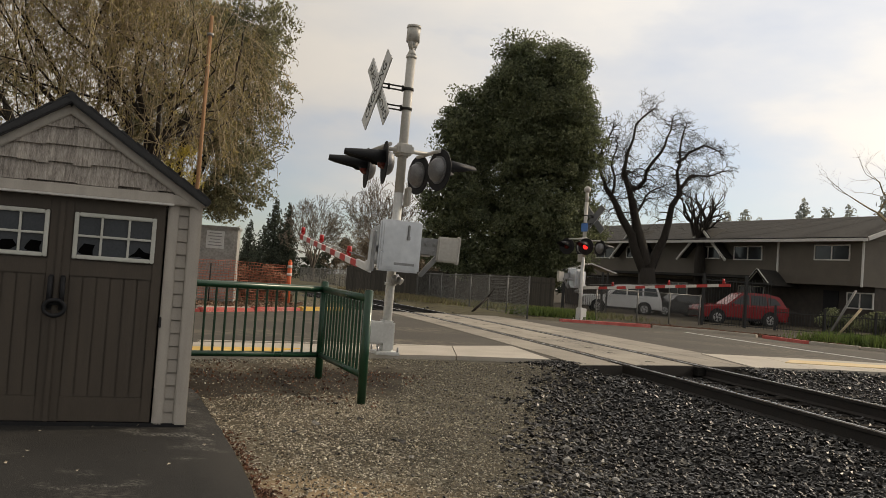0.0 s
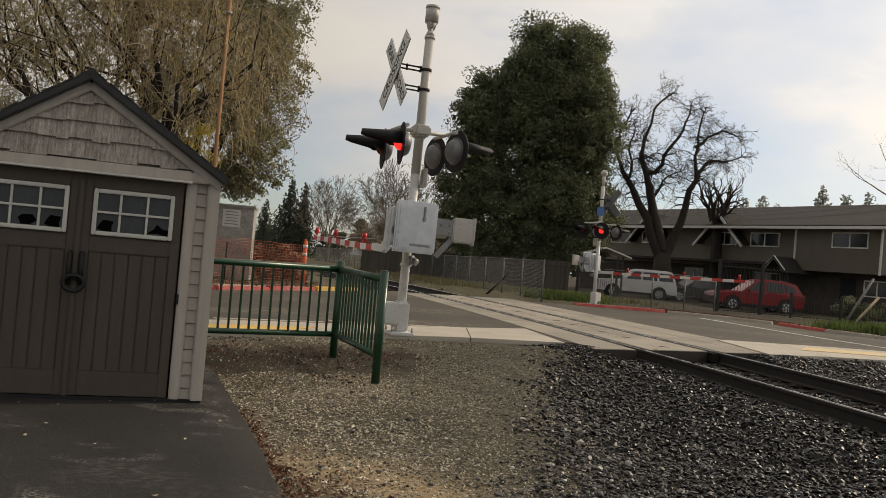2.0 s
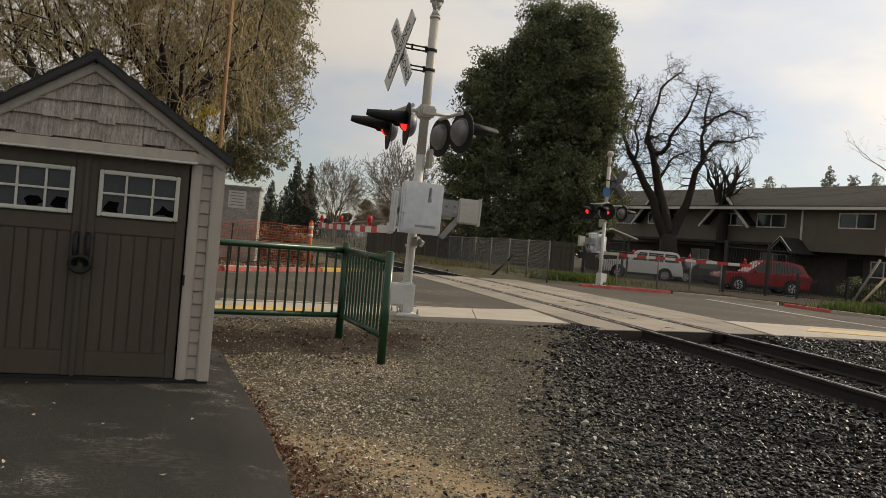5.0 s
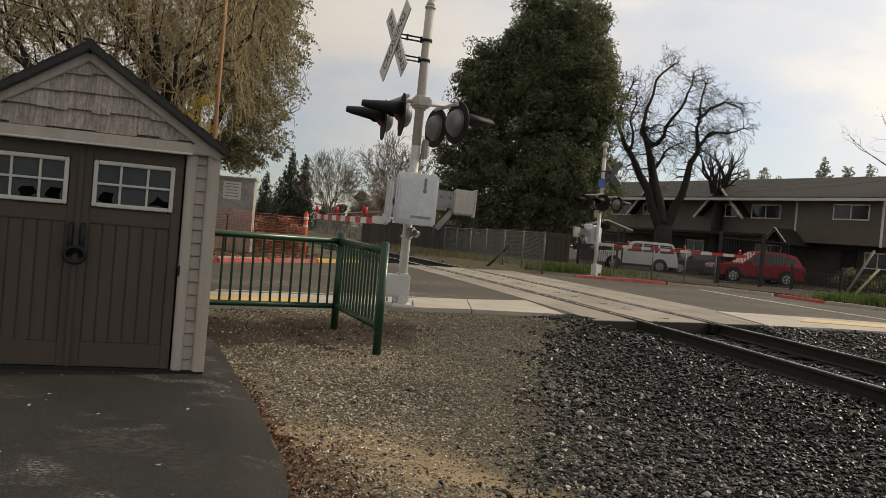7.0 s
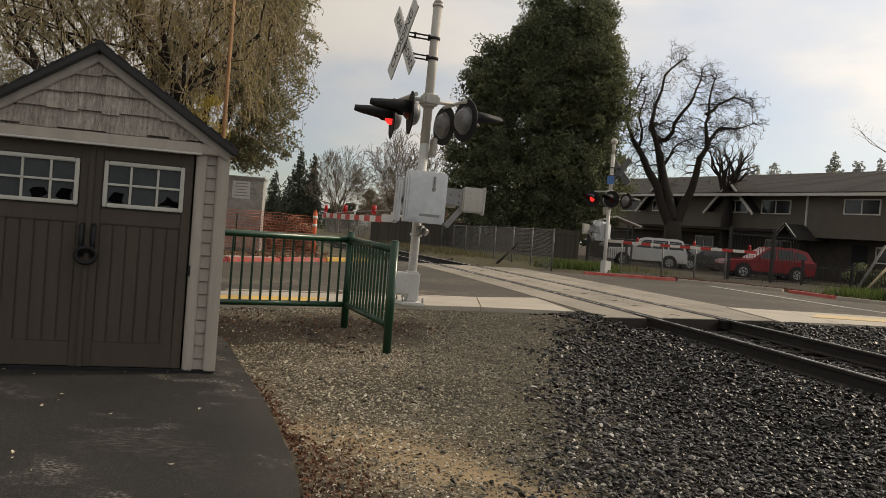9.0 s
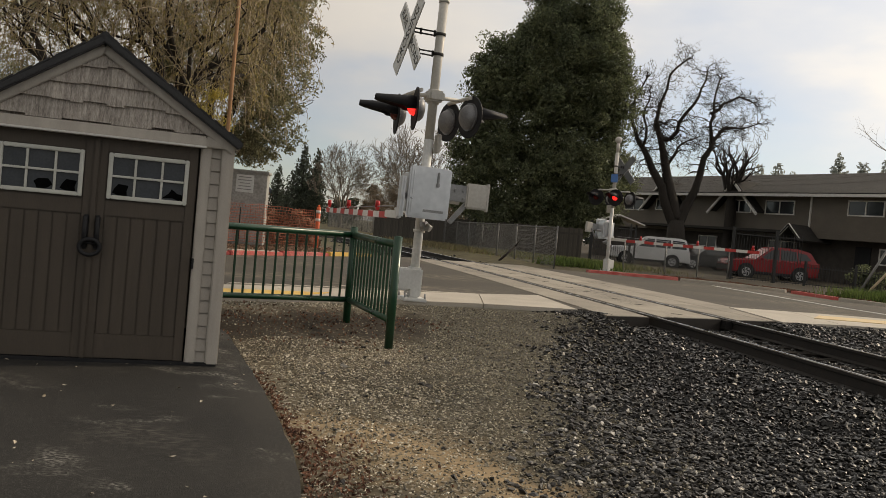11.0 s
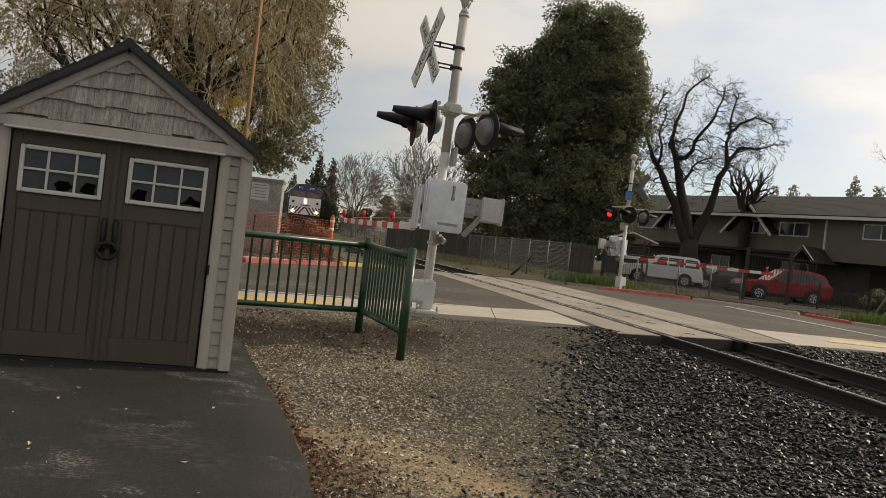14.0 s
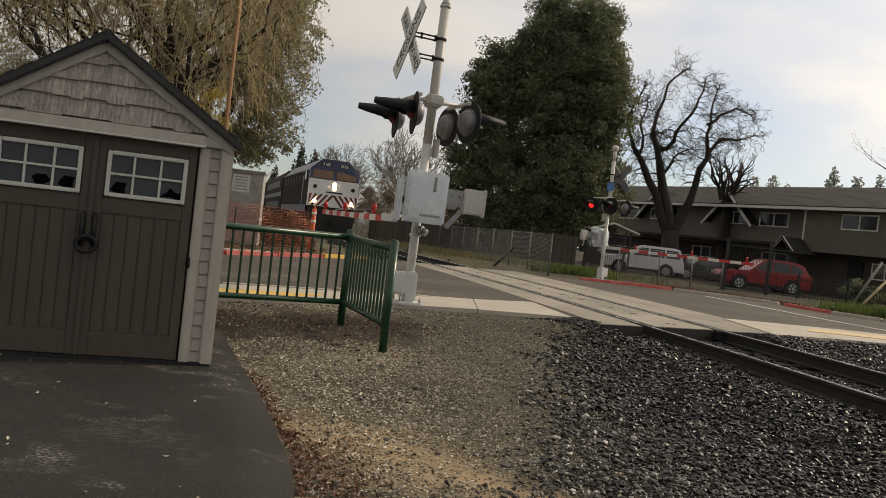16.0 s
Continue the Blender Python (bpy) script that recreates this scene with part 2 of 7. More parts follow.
M_CONIFER = material("conifer_needles", (0.040, 0.052, 0.038), (0.085, 0.098, 0.072), 0.8, 0.3, 0, island=0.4)
# needles paled towards grey: the haze of distance is put into their colour
M_CONIFERHAZED = material("hazed_conifer_needles", (0.31, 0.335, 0.31), (0.42, 0.44, 0.41), 0.85, 0.3, 0, island=0.3)
M_TWIGFAR = material("far_twigs", (0.11, 0.09, 0.07), (0.18, 0.15, 0.12), 0.95, 0.5, 0, island=0.3)
M_STUCCO = material("taupe_siding", (0.122, 0.105, 0.086), (0.162, 0.140, 0.115), 0.85, 1.2, 0.2, fine=25)
M_ROOFSHINGLE = material("asphalt_shingle", (0.012, 0.011, 0.010), (0.034, 0.030, 0.026), 0.95, 1.5, 0.6, fine=12)
M_HOUSETRIM = material("house_trim", (0.55, 0.53, 0.50), (0.68, 0.66, 0.62), 0.7, 4, 0.1)
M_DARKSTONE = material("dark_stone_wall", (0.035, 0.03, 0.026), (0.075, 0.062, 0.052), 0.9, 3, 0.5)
M_HGLASS = material("dark_window_glass", (0.02, 0.024, 0.026), (0.035, 0.04, 0.044), 0.08, 2, 0)
M_CARWHITE = material("white_car_paint", (0.62, 0.62, 0.62), (0.70, 0.70, 0.70), 0.25, 2, 0)
M_CARRED = material("red_car_paint", (0.20, 0.008, 0.012), (0.24, 0.011, 0.015), 0.22, 2, 0)
M_CARBLACK = material("black_car_paint", (0.012, 0.013, 0.015), (0.02, 0.02, 0.022), 0.2, 2, 0)
M_TYRE = material("tyre_rubber", (0.015, 0.015, 0.015), (0.03, 0.03, 0.03), 0.85, 10, 0.2)
M_RIM = material("alloy_rim", (0.35, 0.35, 0.36), (0.5, 0.5, 0.5), 0.35, 6, 0, metal=0.8)
M_IRON = material("black_iron", (0.010, 0.010, 0.010), (0.022, 0.022, 0.022), 0.5, 6, 0.1)
M_GALV = material("galvanised_wire", (0.11, 0.107, 0.10), (0.19, 0.185, 0.175), 0.6, 6, 0.05, metal=0.3)
M_FENCEWOOD = material("fence_slat_screen", (0.040, 0.035, 0.029), (0.075, 0.065, 0.052), 0.9, 2, 0.4, vary=0.25, stretch=(6, 6, 0.6))
M_TRAINBLUE = material("dark_blue_paint", (0.012, 0.017, 0.05), (0.02, 0.028, 0.07), 0.4, 2, 0.02)
M_TRAINWHITE = material("white_loco_paint", (0.74, 0.74, 0.73), (0.82, 0.82, 0.81), 0.4, 2, 0.02)
M_TRAINGREY = material("dark_grey_train_side", (0.024, 0.020, 0.018), (0.054, 0.046, 0.041), 0.9, 1.5, 0.05, spec=0.1)
M_TRAINDARK = material("black_undercarriage", (0.012, 0.011, 0.010), (0.03, 0.027, 0.025), 0.8, 3, 0.2)
M_TRAINRED = material("maroon_stripe", (0.10, 0.015, 0.02), (0.14, 0.02, 0.028), 0.45, 4, 0)
M_COACHGLASS = material("tinted_coach_glass", (0.012, 0.011, 0.010), (0.025, 0.022, 0.020), 0.45, 2, 0, spec=0.2)
M_HEADLIGHT = material("lit_headlight", (1, 0.9, 0.7), (1, 0.95, 0.8), 0.3, 4, 0, emit=((1.0, 0.74, 0.42), 14.0))
M_WINDSCREEN = material("amber_lit_windscreen", (0.10, 0.05, 0.024), (0.19, 0.098, 0.044), 0.15, 1.5, 0)



def ground_zones(m):
    """Sandy track, dark ballast bed and dry grass laid over the gravel, with ragged edges."""
    n, l = m.node_tree.nodes, m.node_tree.links
    b = n["Principled BSDF"]
    colour = b.inputs["Base Color"].links[0].from_socket
    co = n.new("ShaderNodeTexCoord")
    sep = n.new("ShaderNodeSeparateXYZ")
    l.new(co.outputs["Object"], sep.inputs[0])
    rag = n.new("ShaderNodeTexNoise")
    rag.inputs["Scale"].default_value, rag.inputs["Detail"].default_value = 2.3, 7.0
    l.new(co.outputs["Object"], rag.inputs[0])

    def calc(op, a, c, d=None):
        k = n.new("ShaderNodeMath")
        k.operation = op
        for i, v in enumerate((a, c, d)):
            if v is None:
                continue
            if isinstance(v, (int, float)):
                k.inputs[i].default_value = v
            else:
                l.new(v, k.inputs[i])
        return k.outputs[0]

    def step(v, lo, hi, a=0.0, c=1.0):
        k = n.new("ShaderNodeMapRange")
        k.interpolation_type = "SMOOTHSTEP"
        for i, q in enumerate((lo, hi, a, c)):
            k.inputs[i + 1].default_value = q
        l.new(v, k.inputs[0])
        return k.outputs[0]

    x, y = sep.outputs[0], sep.outputs[1]
    wob = calc("MULTIPLY_ADD", rag.outputs[0], 1.0, -0.5)
    across = calc("ABSOLUTE", calc("ADD", calc("MULTIPLY_ADD", x, 0.677, -3.62), calc("MULTIPLY", y, 0.736)), 0)
    across = calc("MULTIPLY_ADD", wob, 1.3, across)
    along = calc("ADD", calc("MULTIPLY", x, 0.736), calc("MULTIPLY", y, -0.677))
    sand = calc("MULTIPLY", step(across, 0.0, 0.62, 0.85, 0.0), step(along, -2.5, -1.5, 1.0, 0.0))
    sand = calc("MULTIPLY", sand, step(along, -4.9, -4.2))
    edge = calc("ADD", calc("MULTIPLY_ADD", y, -0.13, x), -0.28)
    grey = step(calc("MULTIPLY_ADD", wob, 1.6, calc("ADD", calc("MULTIPLY_ADD", y, 0.14, x), -1.1)), -0.7, 0.7, 0.0, 0.75)
    bed = calc("MULTIPLY", step(calc("MULTIPLY_ADD", wob, 1.8, edge), -0.3, 0.6), step(y, 26.0, 30.0, 1.0, 0.0))
    rx = calc("ADD", calc("MULTIPLY_ADD", x, -0.43, y), -10.85)          # darker band of ground along the railing
    dark_band = calc("MULTIPLY", step(calc("MULTIPLY_ADD", wob, 2.2, rx), -1.5, -0.5), step(calc("MULTIPLY_ADD", wob, 1.6, rx), 0.5, 1.3, 1.0, 0.0))
    dark_band = calc("MULTIPLY", dark_band, step(calc("MULTIPLY_ADD", wob, 1.5, x), -0.6, 0.5, 1.0, 0.0))
    dry = step(calc("MULTIPLY_ADD", wob, 3.0, y), 29.0, 34.0)
    soil = calc("MULTIPLY", step(calc("MULTIPLY_ADD", wob, 2.0, y), 26.0, 28.0), step(calc("MULTIPLY_ADD", wob, 2.0, x), 6.0, 8.5))
    for f, c in ((grey, (0.058, 0.055, 0.045)), (sand, (0.37, 0.265, 0.155)), (dark_band, (0.028, 0.021, 0.015)), (bed, (0.024, 0.023, 0.022)), (dry, (0.095, 0.083, 0.048)), (soil, (0.052, 0.042, 0.031))):
        k = n.new("ShaderNodeMix")
        k.data_type = "RGBA"
        l.new(calc("MULTIPLY", f, 0.9), k.inputs[0])
        l.new(colour, k.inputs[6])
        tone = n.new("ShaderNodeMix")
        tone.data_type, tone.blend_type = "RGBA", "MULTIPLY"
        tone.inputs[0].default_value = 1.0
        tone.inputs[6].default_value = (*c, 1)
        l.new(step(rag.outputs[0], 0.3, 0.7, 0.75, 1.25), tone.inputs[7])
        l.new(tone.outputs[2], k.inputs[7])
        colour = k.outputs[2]
    l.new(colour, b.inputs["Base Color"])


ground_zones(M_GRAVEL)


def grey_towards_track(m):
    """Pebbles turn from tan to grey crushed stone towards the track, with a ragged edge."""
    n, l = m.node_tree.nodes, m.node_tree.links
    b = n["Principled BSDF"]
    colour = b.inputs["Base Color"].links[0].from_socket
    co, sep, rag = n.new("ShaderNodeTexCoord"), n.new("ShaderNodeSeparateXYZ"), n.new("ShaderNodeTexNoise")
    l.new(co.outputs["Object"], sep.inputs[0])
    l.new(co.outputs["Object"], rag.inputs[0])
    rag.inputs["Scale"].default_value, rag.inputs["Detail"].default_value = 2.3, 7.0
    m1, m2, mr, mx = n.new("ShaderNodeMath"), n.new("ShaderNodeMath"), n.new("ShaderNodeMapRange"), n.new("ShaderNodeMix")
    m1.operation = m2.operation = "MULTIPLY_ADD"
    m1.inputs[1].default_value, m2.inputs[1].default_value = 0.14, 1.6
    l.new(sep.outputs[1], m1.inputs[0])
    l.new(sep.outputs[0], m1.inputs[2])
    l.new(rag.outputs[0], m2.inputs[0])
    l.new(m1.outputs[0], m2.inputs[2])
    mr.interpolation_type = "SMOOTHSTEP"
    mr.inputs[1].default_value, mr.inputs[2].default_value, mr.inputs[4].default_value = 1.2, 2.6, 0.9
    l.new(m2.outputs[0], mr.inputs[0])
    mx.data_type, mx.blend_type = "RGBA", "MULTIPLY"
    l.new(mr.outputs[0], mx.inputs[0])
    l.new(colour, mx.inputs[6])
    mx.inputs[7].default_value = (0.50, 0.50, 0.45, 1)
    l.new(mx.outputs[2], b.inputs["Base Color"])


grey_towards_track(M_PEBBLE)


def worn_patches(m, tint, scale, lo, stretch=(1, 1, 1)):
    """Pale worn or dusty patches with ragged shapes of their own."""
    n, l = m.node_tree.nodes, m.node_tree.links
    b = n["Principled BSDF"]
    colour = b.inputs["Base Color"].links[0].from_socket
    co, mp = n.new("ShaderNodeTexCoord"), n.new("ShaderNodeMapping")
    mp.inputs["Scale"].default_value = stretch
    l.new(co.outputs["Object"], mp.inputs[0])
    w1, w2 = n.new("ShaderNodeTexNoise"), n.new("ShaderNodeTexNoise")
    for k, s, d in ((w1, scale, 3.0), (w2, scale * 22, 4.0)):
        k.inputs["Scale"].default_value, k.inputs["Detail"].default_value = s, d
        l.new(mp.outputs[0], k.inputs[0])
    r1, r2, mul = n.new("ShaderNodeMapRange"), n.new("ShaderNodeMapRange"), n.new("ShaderNodeMath")
    r1.inputs[1].default_value, r1.inputs[2].default_value = lo, lo + 0.12
    r2.inputs[1].default_value, r2.inputs[2].default_value = 0.46, 0.66
    mul.operation = "MULTIPLY"
    l.new(w1.outputs[0], r1.inputs[0])
    l.new(w2.outputs[0], r2.inputs[0])
    l.new(r1.outputs[0], mul.inputs[0])
    l.new(r2.outputs[0], mul.inputs[1])
    k = n.new("ShaderNodeMix")
    k.data_type = "RGBA"
    l.new(mul.outputs[0], k.inputs[0])
    l.new(colour, k.inputs[6])
    k.inputs[7].default_value = (*tint, 1)
    l.new(k.outputs[2], b.inputs["Base Color"])




def leafy(m, share=0.4):
    """Lets some light through thin leaves."""
    n, l = m.node_tree.nodes, m.node_tree.links
    b = n["Principled BSDF"]
    t, mix = n.new("ShaderNodeBsdfTranslucent"), n.new("ShaderNodeMixShader")
    l.new(b.inputs["Base Color"].links[0].from_socket, t.inputs[0])
    mix.inputs[0].default_value = share
    l.new(b.outputs[0], mix.inputs[1])
    l.new(t.outputs[0], mix.inputs[2])
    l.new(mix.outputs[0], n["Material Output"].inputs[0])


for leaf_m in (M_LEAFDARK, M_LEAFWILLOW, M_LEAFSUNLIT, M_LEAFPEPPER, M_CONIFER, M_CONIFERHAZED, M_GRASS):
    leafy(leaf_m)


def greasy_by_rails(m):
    """Oily dark ballast beside the rails, with a ragged edge."""
    n, l = m.node_tree.nodes, m.node_tree.links
    b = n["Principled BSDF"]
    colour = b.inputs["Base Color"].links[0].from_socket
    co, sep, rag = n.new("ShaderNodeTexCoord"), n.new("ShaderNodeSeparateXYZ"), n.new("ShaderNodeTexNoise")
    l.new(co.outputs["Object"], sep.inputs[0])
    l.new(co.outputs["Object"], rag.inputs[0])
    rag.inputs["Scale"].default_value, rag.inputs["Detail"].default_value = 1.2, 4.0
    m1, m2, m3, mr, mx = (n.new("ShaderNodeMath"), n.new("ShaderNodeMath"), n.new("ShaderNodeMath"), n.new("ShaderNodeMapRange"), n.new("ShaderNodeMix"))
    m1.operation = m2.operation = m3.operation = "MULTIPLY_ADD"
    m1.inputs[1].default_value = 0.16
    l.new(sep.outputs[1], m1.inputs[0])
    l.new(sep.outputs[0], m1.inputs[2])
    m2.inputs[1].default_value, m2.inputs[2].default_value = 1.6, -0.8
    l.new(rag.outputs[0], m2.inputs[0])
    m3.inputs[1].default_value = 1.0
    l.new(m1.outputs[0], m3.inputs[0])
    l.new(m2.outputs[0], m3.inputs[2])
    mr.interpolation_type = "SMOOTHSTEP"
    mr.inputs[1].default_value, mr.inputs[2].default_value, mr.inputs[4].default_value = 1.7, 3.6, 0.92
    l.new(m3.outputs[0], mr.inputs[0])
    mx.data_type = "RGBA"
    l.new(mr.outputs[0], mx.inputs[0])
    l.new(colour, mx.inputs[6])
    mx.inputs[7].default_value = (0.012, 0.011, 0.010, 1)
    l.new(mx.outputs[2], b.inputs["Base Color"])


greasy_by_rails(M_STONE)
worn_patches(M_ASPHALT, (0.085, 0.078, 0.068), 0.7, 0.55, (1, 1.6, 1))
worn_patches(M_ASPHALT, (0.21, 0.20, 0.18), 2.2, 0.60, (0.9, 1.2, 1))
worn_patches(M_ROAD, (0.17, 0.145, 0.112), 0.25, 0.48)
worn_patches(M_REDPAINT, (0.55, 0.30, 0.26), 1.2, 0.5)
worn_patches(M_PANEL, (0.08, 0.07, 0.058), 0.5, 0.55, (2, 0.5, 1))

# ---- building tools ----
def part(name, bm, mat, parent=None, label="", kind=""):
    me = bpy.data.meshes.new(name)
    bm.to_mesh(me)
    bm.free()
    mats = mat if isinstance(mat, (list, tuple)) else [mat]
    for m in mats:
        me.materials.append(m)
    ob = new(name, me)
    ob.parent = parent
    return tagged(ob, label=label, kind=kind)


def raw(name, verts, faces, mat, parent=None, label="", kind="", smooth=False):
    me = bpy.data.meshes.new(name)
    me.from_pydata(verts, [], faces)
    me.materials.append(mat)
    if smooth:
        me.shade_smooth()
    ob = new(name, me)
    ob.parent = parent
    return tagged(ob, label=label, kind=kind)


def thing(name, m, label, category, group="", kind=""):
    ob = new(name)
    ob.empty_display_size = 0.1
    ob.matrix_basis = m
    return tagged(ob, label=label, category=category, group=group, kind=kind)


def box(bm, sx, sy, sz, m=None, bevel=0.0, mi=0):
    """A box of that size about its centre, at m (a Matrix or a place)."""
    if m is None:
        m = Matrix()
    if not isinstance(m, Matrix):
        m = Matrix.Translation(m)
    geo = bmesh.ops.create_cube(bm, size=1.0, matrix=m @ Matrix.Diagonal((sx, sy, sz, 1)))
    faces = list({f for v in geo["verts"] for f in v.link_faces})
    for f in faces:
        f.material_index = mi
    if bevel:
        edges = list({e for v in geo["verts"] for e in v.link_edges})
        r = bmesh.ops.bevel(bm, geom=edges, offset=bevel, segments=2, affect="EDGES", clamp_overlap=True)
        for f in r["faces"]:
            f.material_index = mi
    return bm


def tube(bm, p0, p1, r0, r1=None, seg=10, caps=True, mi=0):
    """A round bar from p0 to p1."""
    r1 = r0 if r1 is None else r1
    p0, p1 = Vector(p0), Vector(p1)
    d = p1 - p0
    q = d.to_track_quat("Z", "Y").to_matrix().to_4x4()
    geo = bmesh.ops.create_cone(bm, cap_ends=caps, segments=seg, radius1=r0, radius2=r1, depth=d.length,
                                matrix=Matrix.Translation((p0 + p1) / 2) @ q)
    for v in geo["verts"]:
        for f in v.link_faces:
            f.material_index = mi
            f.smooth = len(f.verts) == 4
    return bm


def prism(bm, outline, y0, y1, mi=0):
    """A solid with its outline in x and z, from y0 to y1."""
    a = [bm.verts.new((x, y0, z)) for x, z in outline]
    b = [bm.verts.new((x, y1, z)) for x, z in outline]
    n = len(a)
    made = [bm.faces.new(a), bm.faces.new(b[::-1])]
    for i in range(n):
        made.append(bm.faces.new((a[i], b[i], b[(i + 1) % n], a[(i + 1) % n])))
    for f in made:
        f.material_index = mi
    bmesh.ops.recalc_face_normals(bm, faces=made)
    return bm


def slab_of(bm, outline, height, thick, mi=0):
    """A flat solid with its outline in x and y; height(x, y) is its top."""
    a = [bm.verts.new((x, y, height(x, y))) for x, y in outline]
    b = [bm.verts.new((x, y, height(x, y) - thick)) for x, y in outline]
    n = len(a)
    made = [bm.faces.new(a), bm.faces.new(b[::-1])]
    for i in range(n):
        made.append(bm.faces.new((a[i], b[i], b[(i + 1) % n], a[(i + 1) % n])))
    for f in made:
        f.material_index = mi
    bmesh.ops.recalc_face_normals(bm, faces=made)
    return bm


def B():
    return bmesh.new()


def turn_z(x, y, z, rz):
    return pose(x, y, z, 0, 0, rz)


# ---- ground, road and track ----
def track_x(y):
    """The track's middle: x by y."""
    s = min(y, 120) / 100
    x = (((-19.567 * s + 55.354) * s + -51.979) * s + -8.828) * s + 5.969
    if y > 120:
        x += (y - 120) * -0.2970
    return x


def track_heading(y):
    return math.atan2(track_x(y + 0.5) - track_x(y - 0.5), 1.0)     # radians to the right of +y


def road_z(x, y):
    u = x - track_x(y)
    return -min(0.2, 0.02 * max(0, -u - 2)) if u < 0 else -min(0.1, 0.008 * max(0, u - 2))


def near_edge(x):
    """The y of the near edge of the crossing's slabs."""
    return float(np.interp(x, (-12, -0.24, 2.12, 5.45, 8.0, 30), (5.9, 12.7, 13.0, 14.1, 15.5, 17.7)))


def pad_edge(y):
    """The x of the edge of the asphalt path by the shed."""
    return float(np.interp(y, (-4, 2, 3.5, 4.36, 5.0, 6.28, 7.24, 9.1, 10), (-0.1, -0.33, -0.48, -0.62, -0.79, -1.19, -1.53, -2.18, -2.6)))


FAR_X = (-14, -5.32, -3.2, -1.5, 4.8, 8.14, 10.5, 11.67, 12.3, 13.0, 16, 30)
FAR_Y = (17.3, 21.6, 24.75, 27.6, 29.6, 30.4, 29.8, 28.8, 27.0, 25.4, 23.5, 22.0)


def far_edge(x):
    return float(np.interp(x, FAR_X, FAR_Y))


def smooth01(a, b, v):
    s = min(1, max(0, (v - a) / (b - a)))
    return s * s * (3 - 2 * s)


def ground_z(x, y):
    u = x - track_x(y)
    rough = 0.03 * noise.noise((x * 0.7, y * 0.7, 0)) + 0.012 * noise.noise((x * 2.7, y * 2.7, 3))
    low = -0.25 - 0.1 * smooth01(30, 80, abs(x))
    bed = -0.19 - 0.10 * smooth01(1.35, 2.7, abs(u))
    z = bed + (low - bed) * smooth01(1.6, 4.0, abs(u))
    lip = road_z(x, y) - 0.05
    near = near_edge(x) - y
    if y < 9.6 and x < pad_edge(y) - 0.10:
        return -0.33
    if y < 9.6:
        z -= 0.045 * (1 - smooth01(0.10, 0.45, x - pad_edge(y)))
    if near > -0.3:
        if abs(u) > 1.5:
            z = lip + (z - lip) * smooth01(0.1, 2.2, near)
        return z + rough * smooth01(0.2, 1.0, near)
    far = y - far_edge(x)
    if far < 0 and -26 < u < 30:
        return road_z(x, y) - 0.30
    verge = (road_z(x, y) + 0.02) * smooth01(2.0, 3.2, abs(u)) + z * (1 - smooth01(2.0, 3.2, abs(u)))
    verge += (z - verge) * smooth01(20, 60, abs(u))
    z = road_z(x, y) - 0.30 + (verge - road_z(x, y) + 0.30) * smooth01(-0.05, 0.25, far)
    return z + rough


def axis_points(lo, hi, fine_lo, fine_hi, fine, growth=1.25):
    pts = list(np.arange(fine_lo, fine_hi, fine))
    step, v = fine, fine_hi
    while v < hi:
        pts.append(v)
        step *= growth
        v += step
    pts.append(hi)
    step, v = fine, fine_lo
    while v > lo:
        step *= growth
        v -= step
        pts.insert(0, max(v, lo))
    return pts


gx = axis_points(-900, 900, -7, 9, 0.16)
gy = axis_points(-300, 1500, 1.5, 15, 0.16)
gverts = [(x, y, ground_z(x, y)) for y in gy for x in gx]
nx = len(gx)
gfaces = [(j * nx + i, j * nx + i + 1, (j + 1) * nx + i + 1, (j + 1) * nx + i) for j in range(len(gy) - 1) for i in range(nx - 1)]
ground = raw("ground", gverts, gfaces, M_GRAVEL, kind="structure", smooth=True, label="grey-brown gravel ground beside the railway track")
def slab_far(x):
    """The y where the near slabs end and the carriageway begins."""
    return float(np.interp(x, (-12, -3.23, -0.32, 1.38, 2.1, 5.62, 9.55, 30), (7.6, 13.25, 14.31, 15.2, 15.5, 16.93, 18.5, 20.2)))


def strip(name, xs, y0, y1, z, mat, thick=0.25, rows=8, **kw):
    """A sheet with sides between two curves y0(x) and y1(x)."""
    vs, fs, n = [], [], rows + 1
    for x in xs:
        for j in range(n):
            y = y0(x) + (y1(x) - y0(x)) * j / rows
            vs.append((x, y, z(x, y)))
    k = len(vs)
    vs += [(x, y, h - thick) for x, y, h in vs]
    for i in range(len(xs) - 1):
        for j in range(rows):
            fs.append((i * n + j, (i + 1) * n + j, (i + 1) * n + j + 1, i * n + j + 1))
        a, b = i * n, (i + 1) * n
        fs.append((a, a + k, b + k, b))
        a, b = i * n + rows, (i + 1) * n + rows
        fs.append((b, b + k, a + k, a))
    for i, flip in ((0, 0), (len(xs) - 1, 1)):
        for j in range(rows):
            q = (i * n + j, i * n + j + 1, i * n + j + 1 + k, i * n + j + k)
            fs.append(q[::-1] if flip else q)
    return raw(name, vs, fs, mat, **kw)


road = strip("road", list(np.arange(-14, 24, 0.5)), lambda x: slab_far(x) if not 1.2 < x < 5.8 else near_edge(x) + 0.35,
             far_edge, lambda x, y: road_z(x, y) - 0.012, M_ROAD, rows=40, kind="structure",
             label="worn grey asphalt road over the railway crossing")

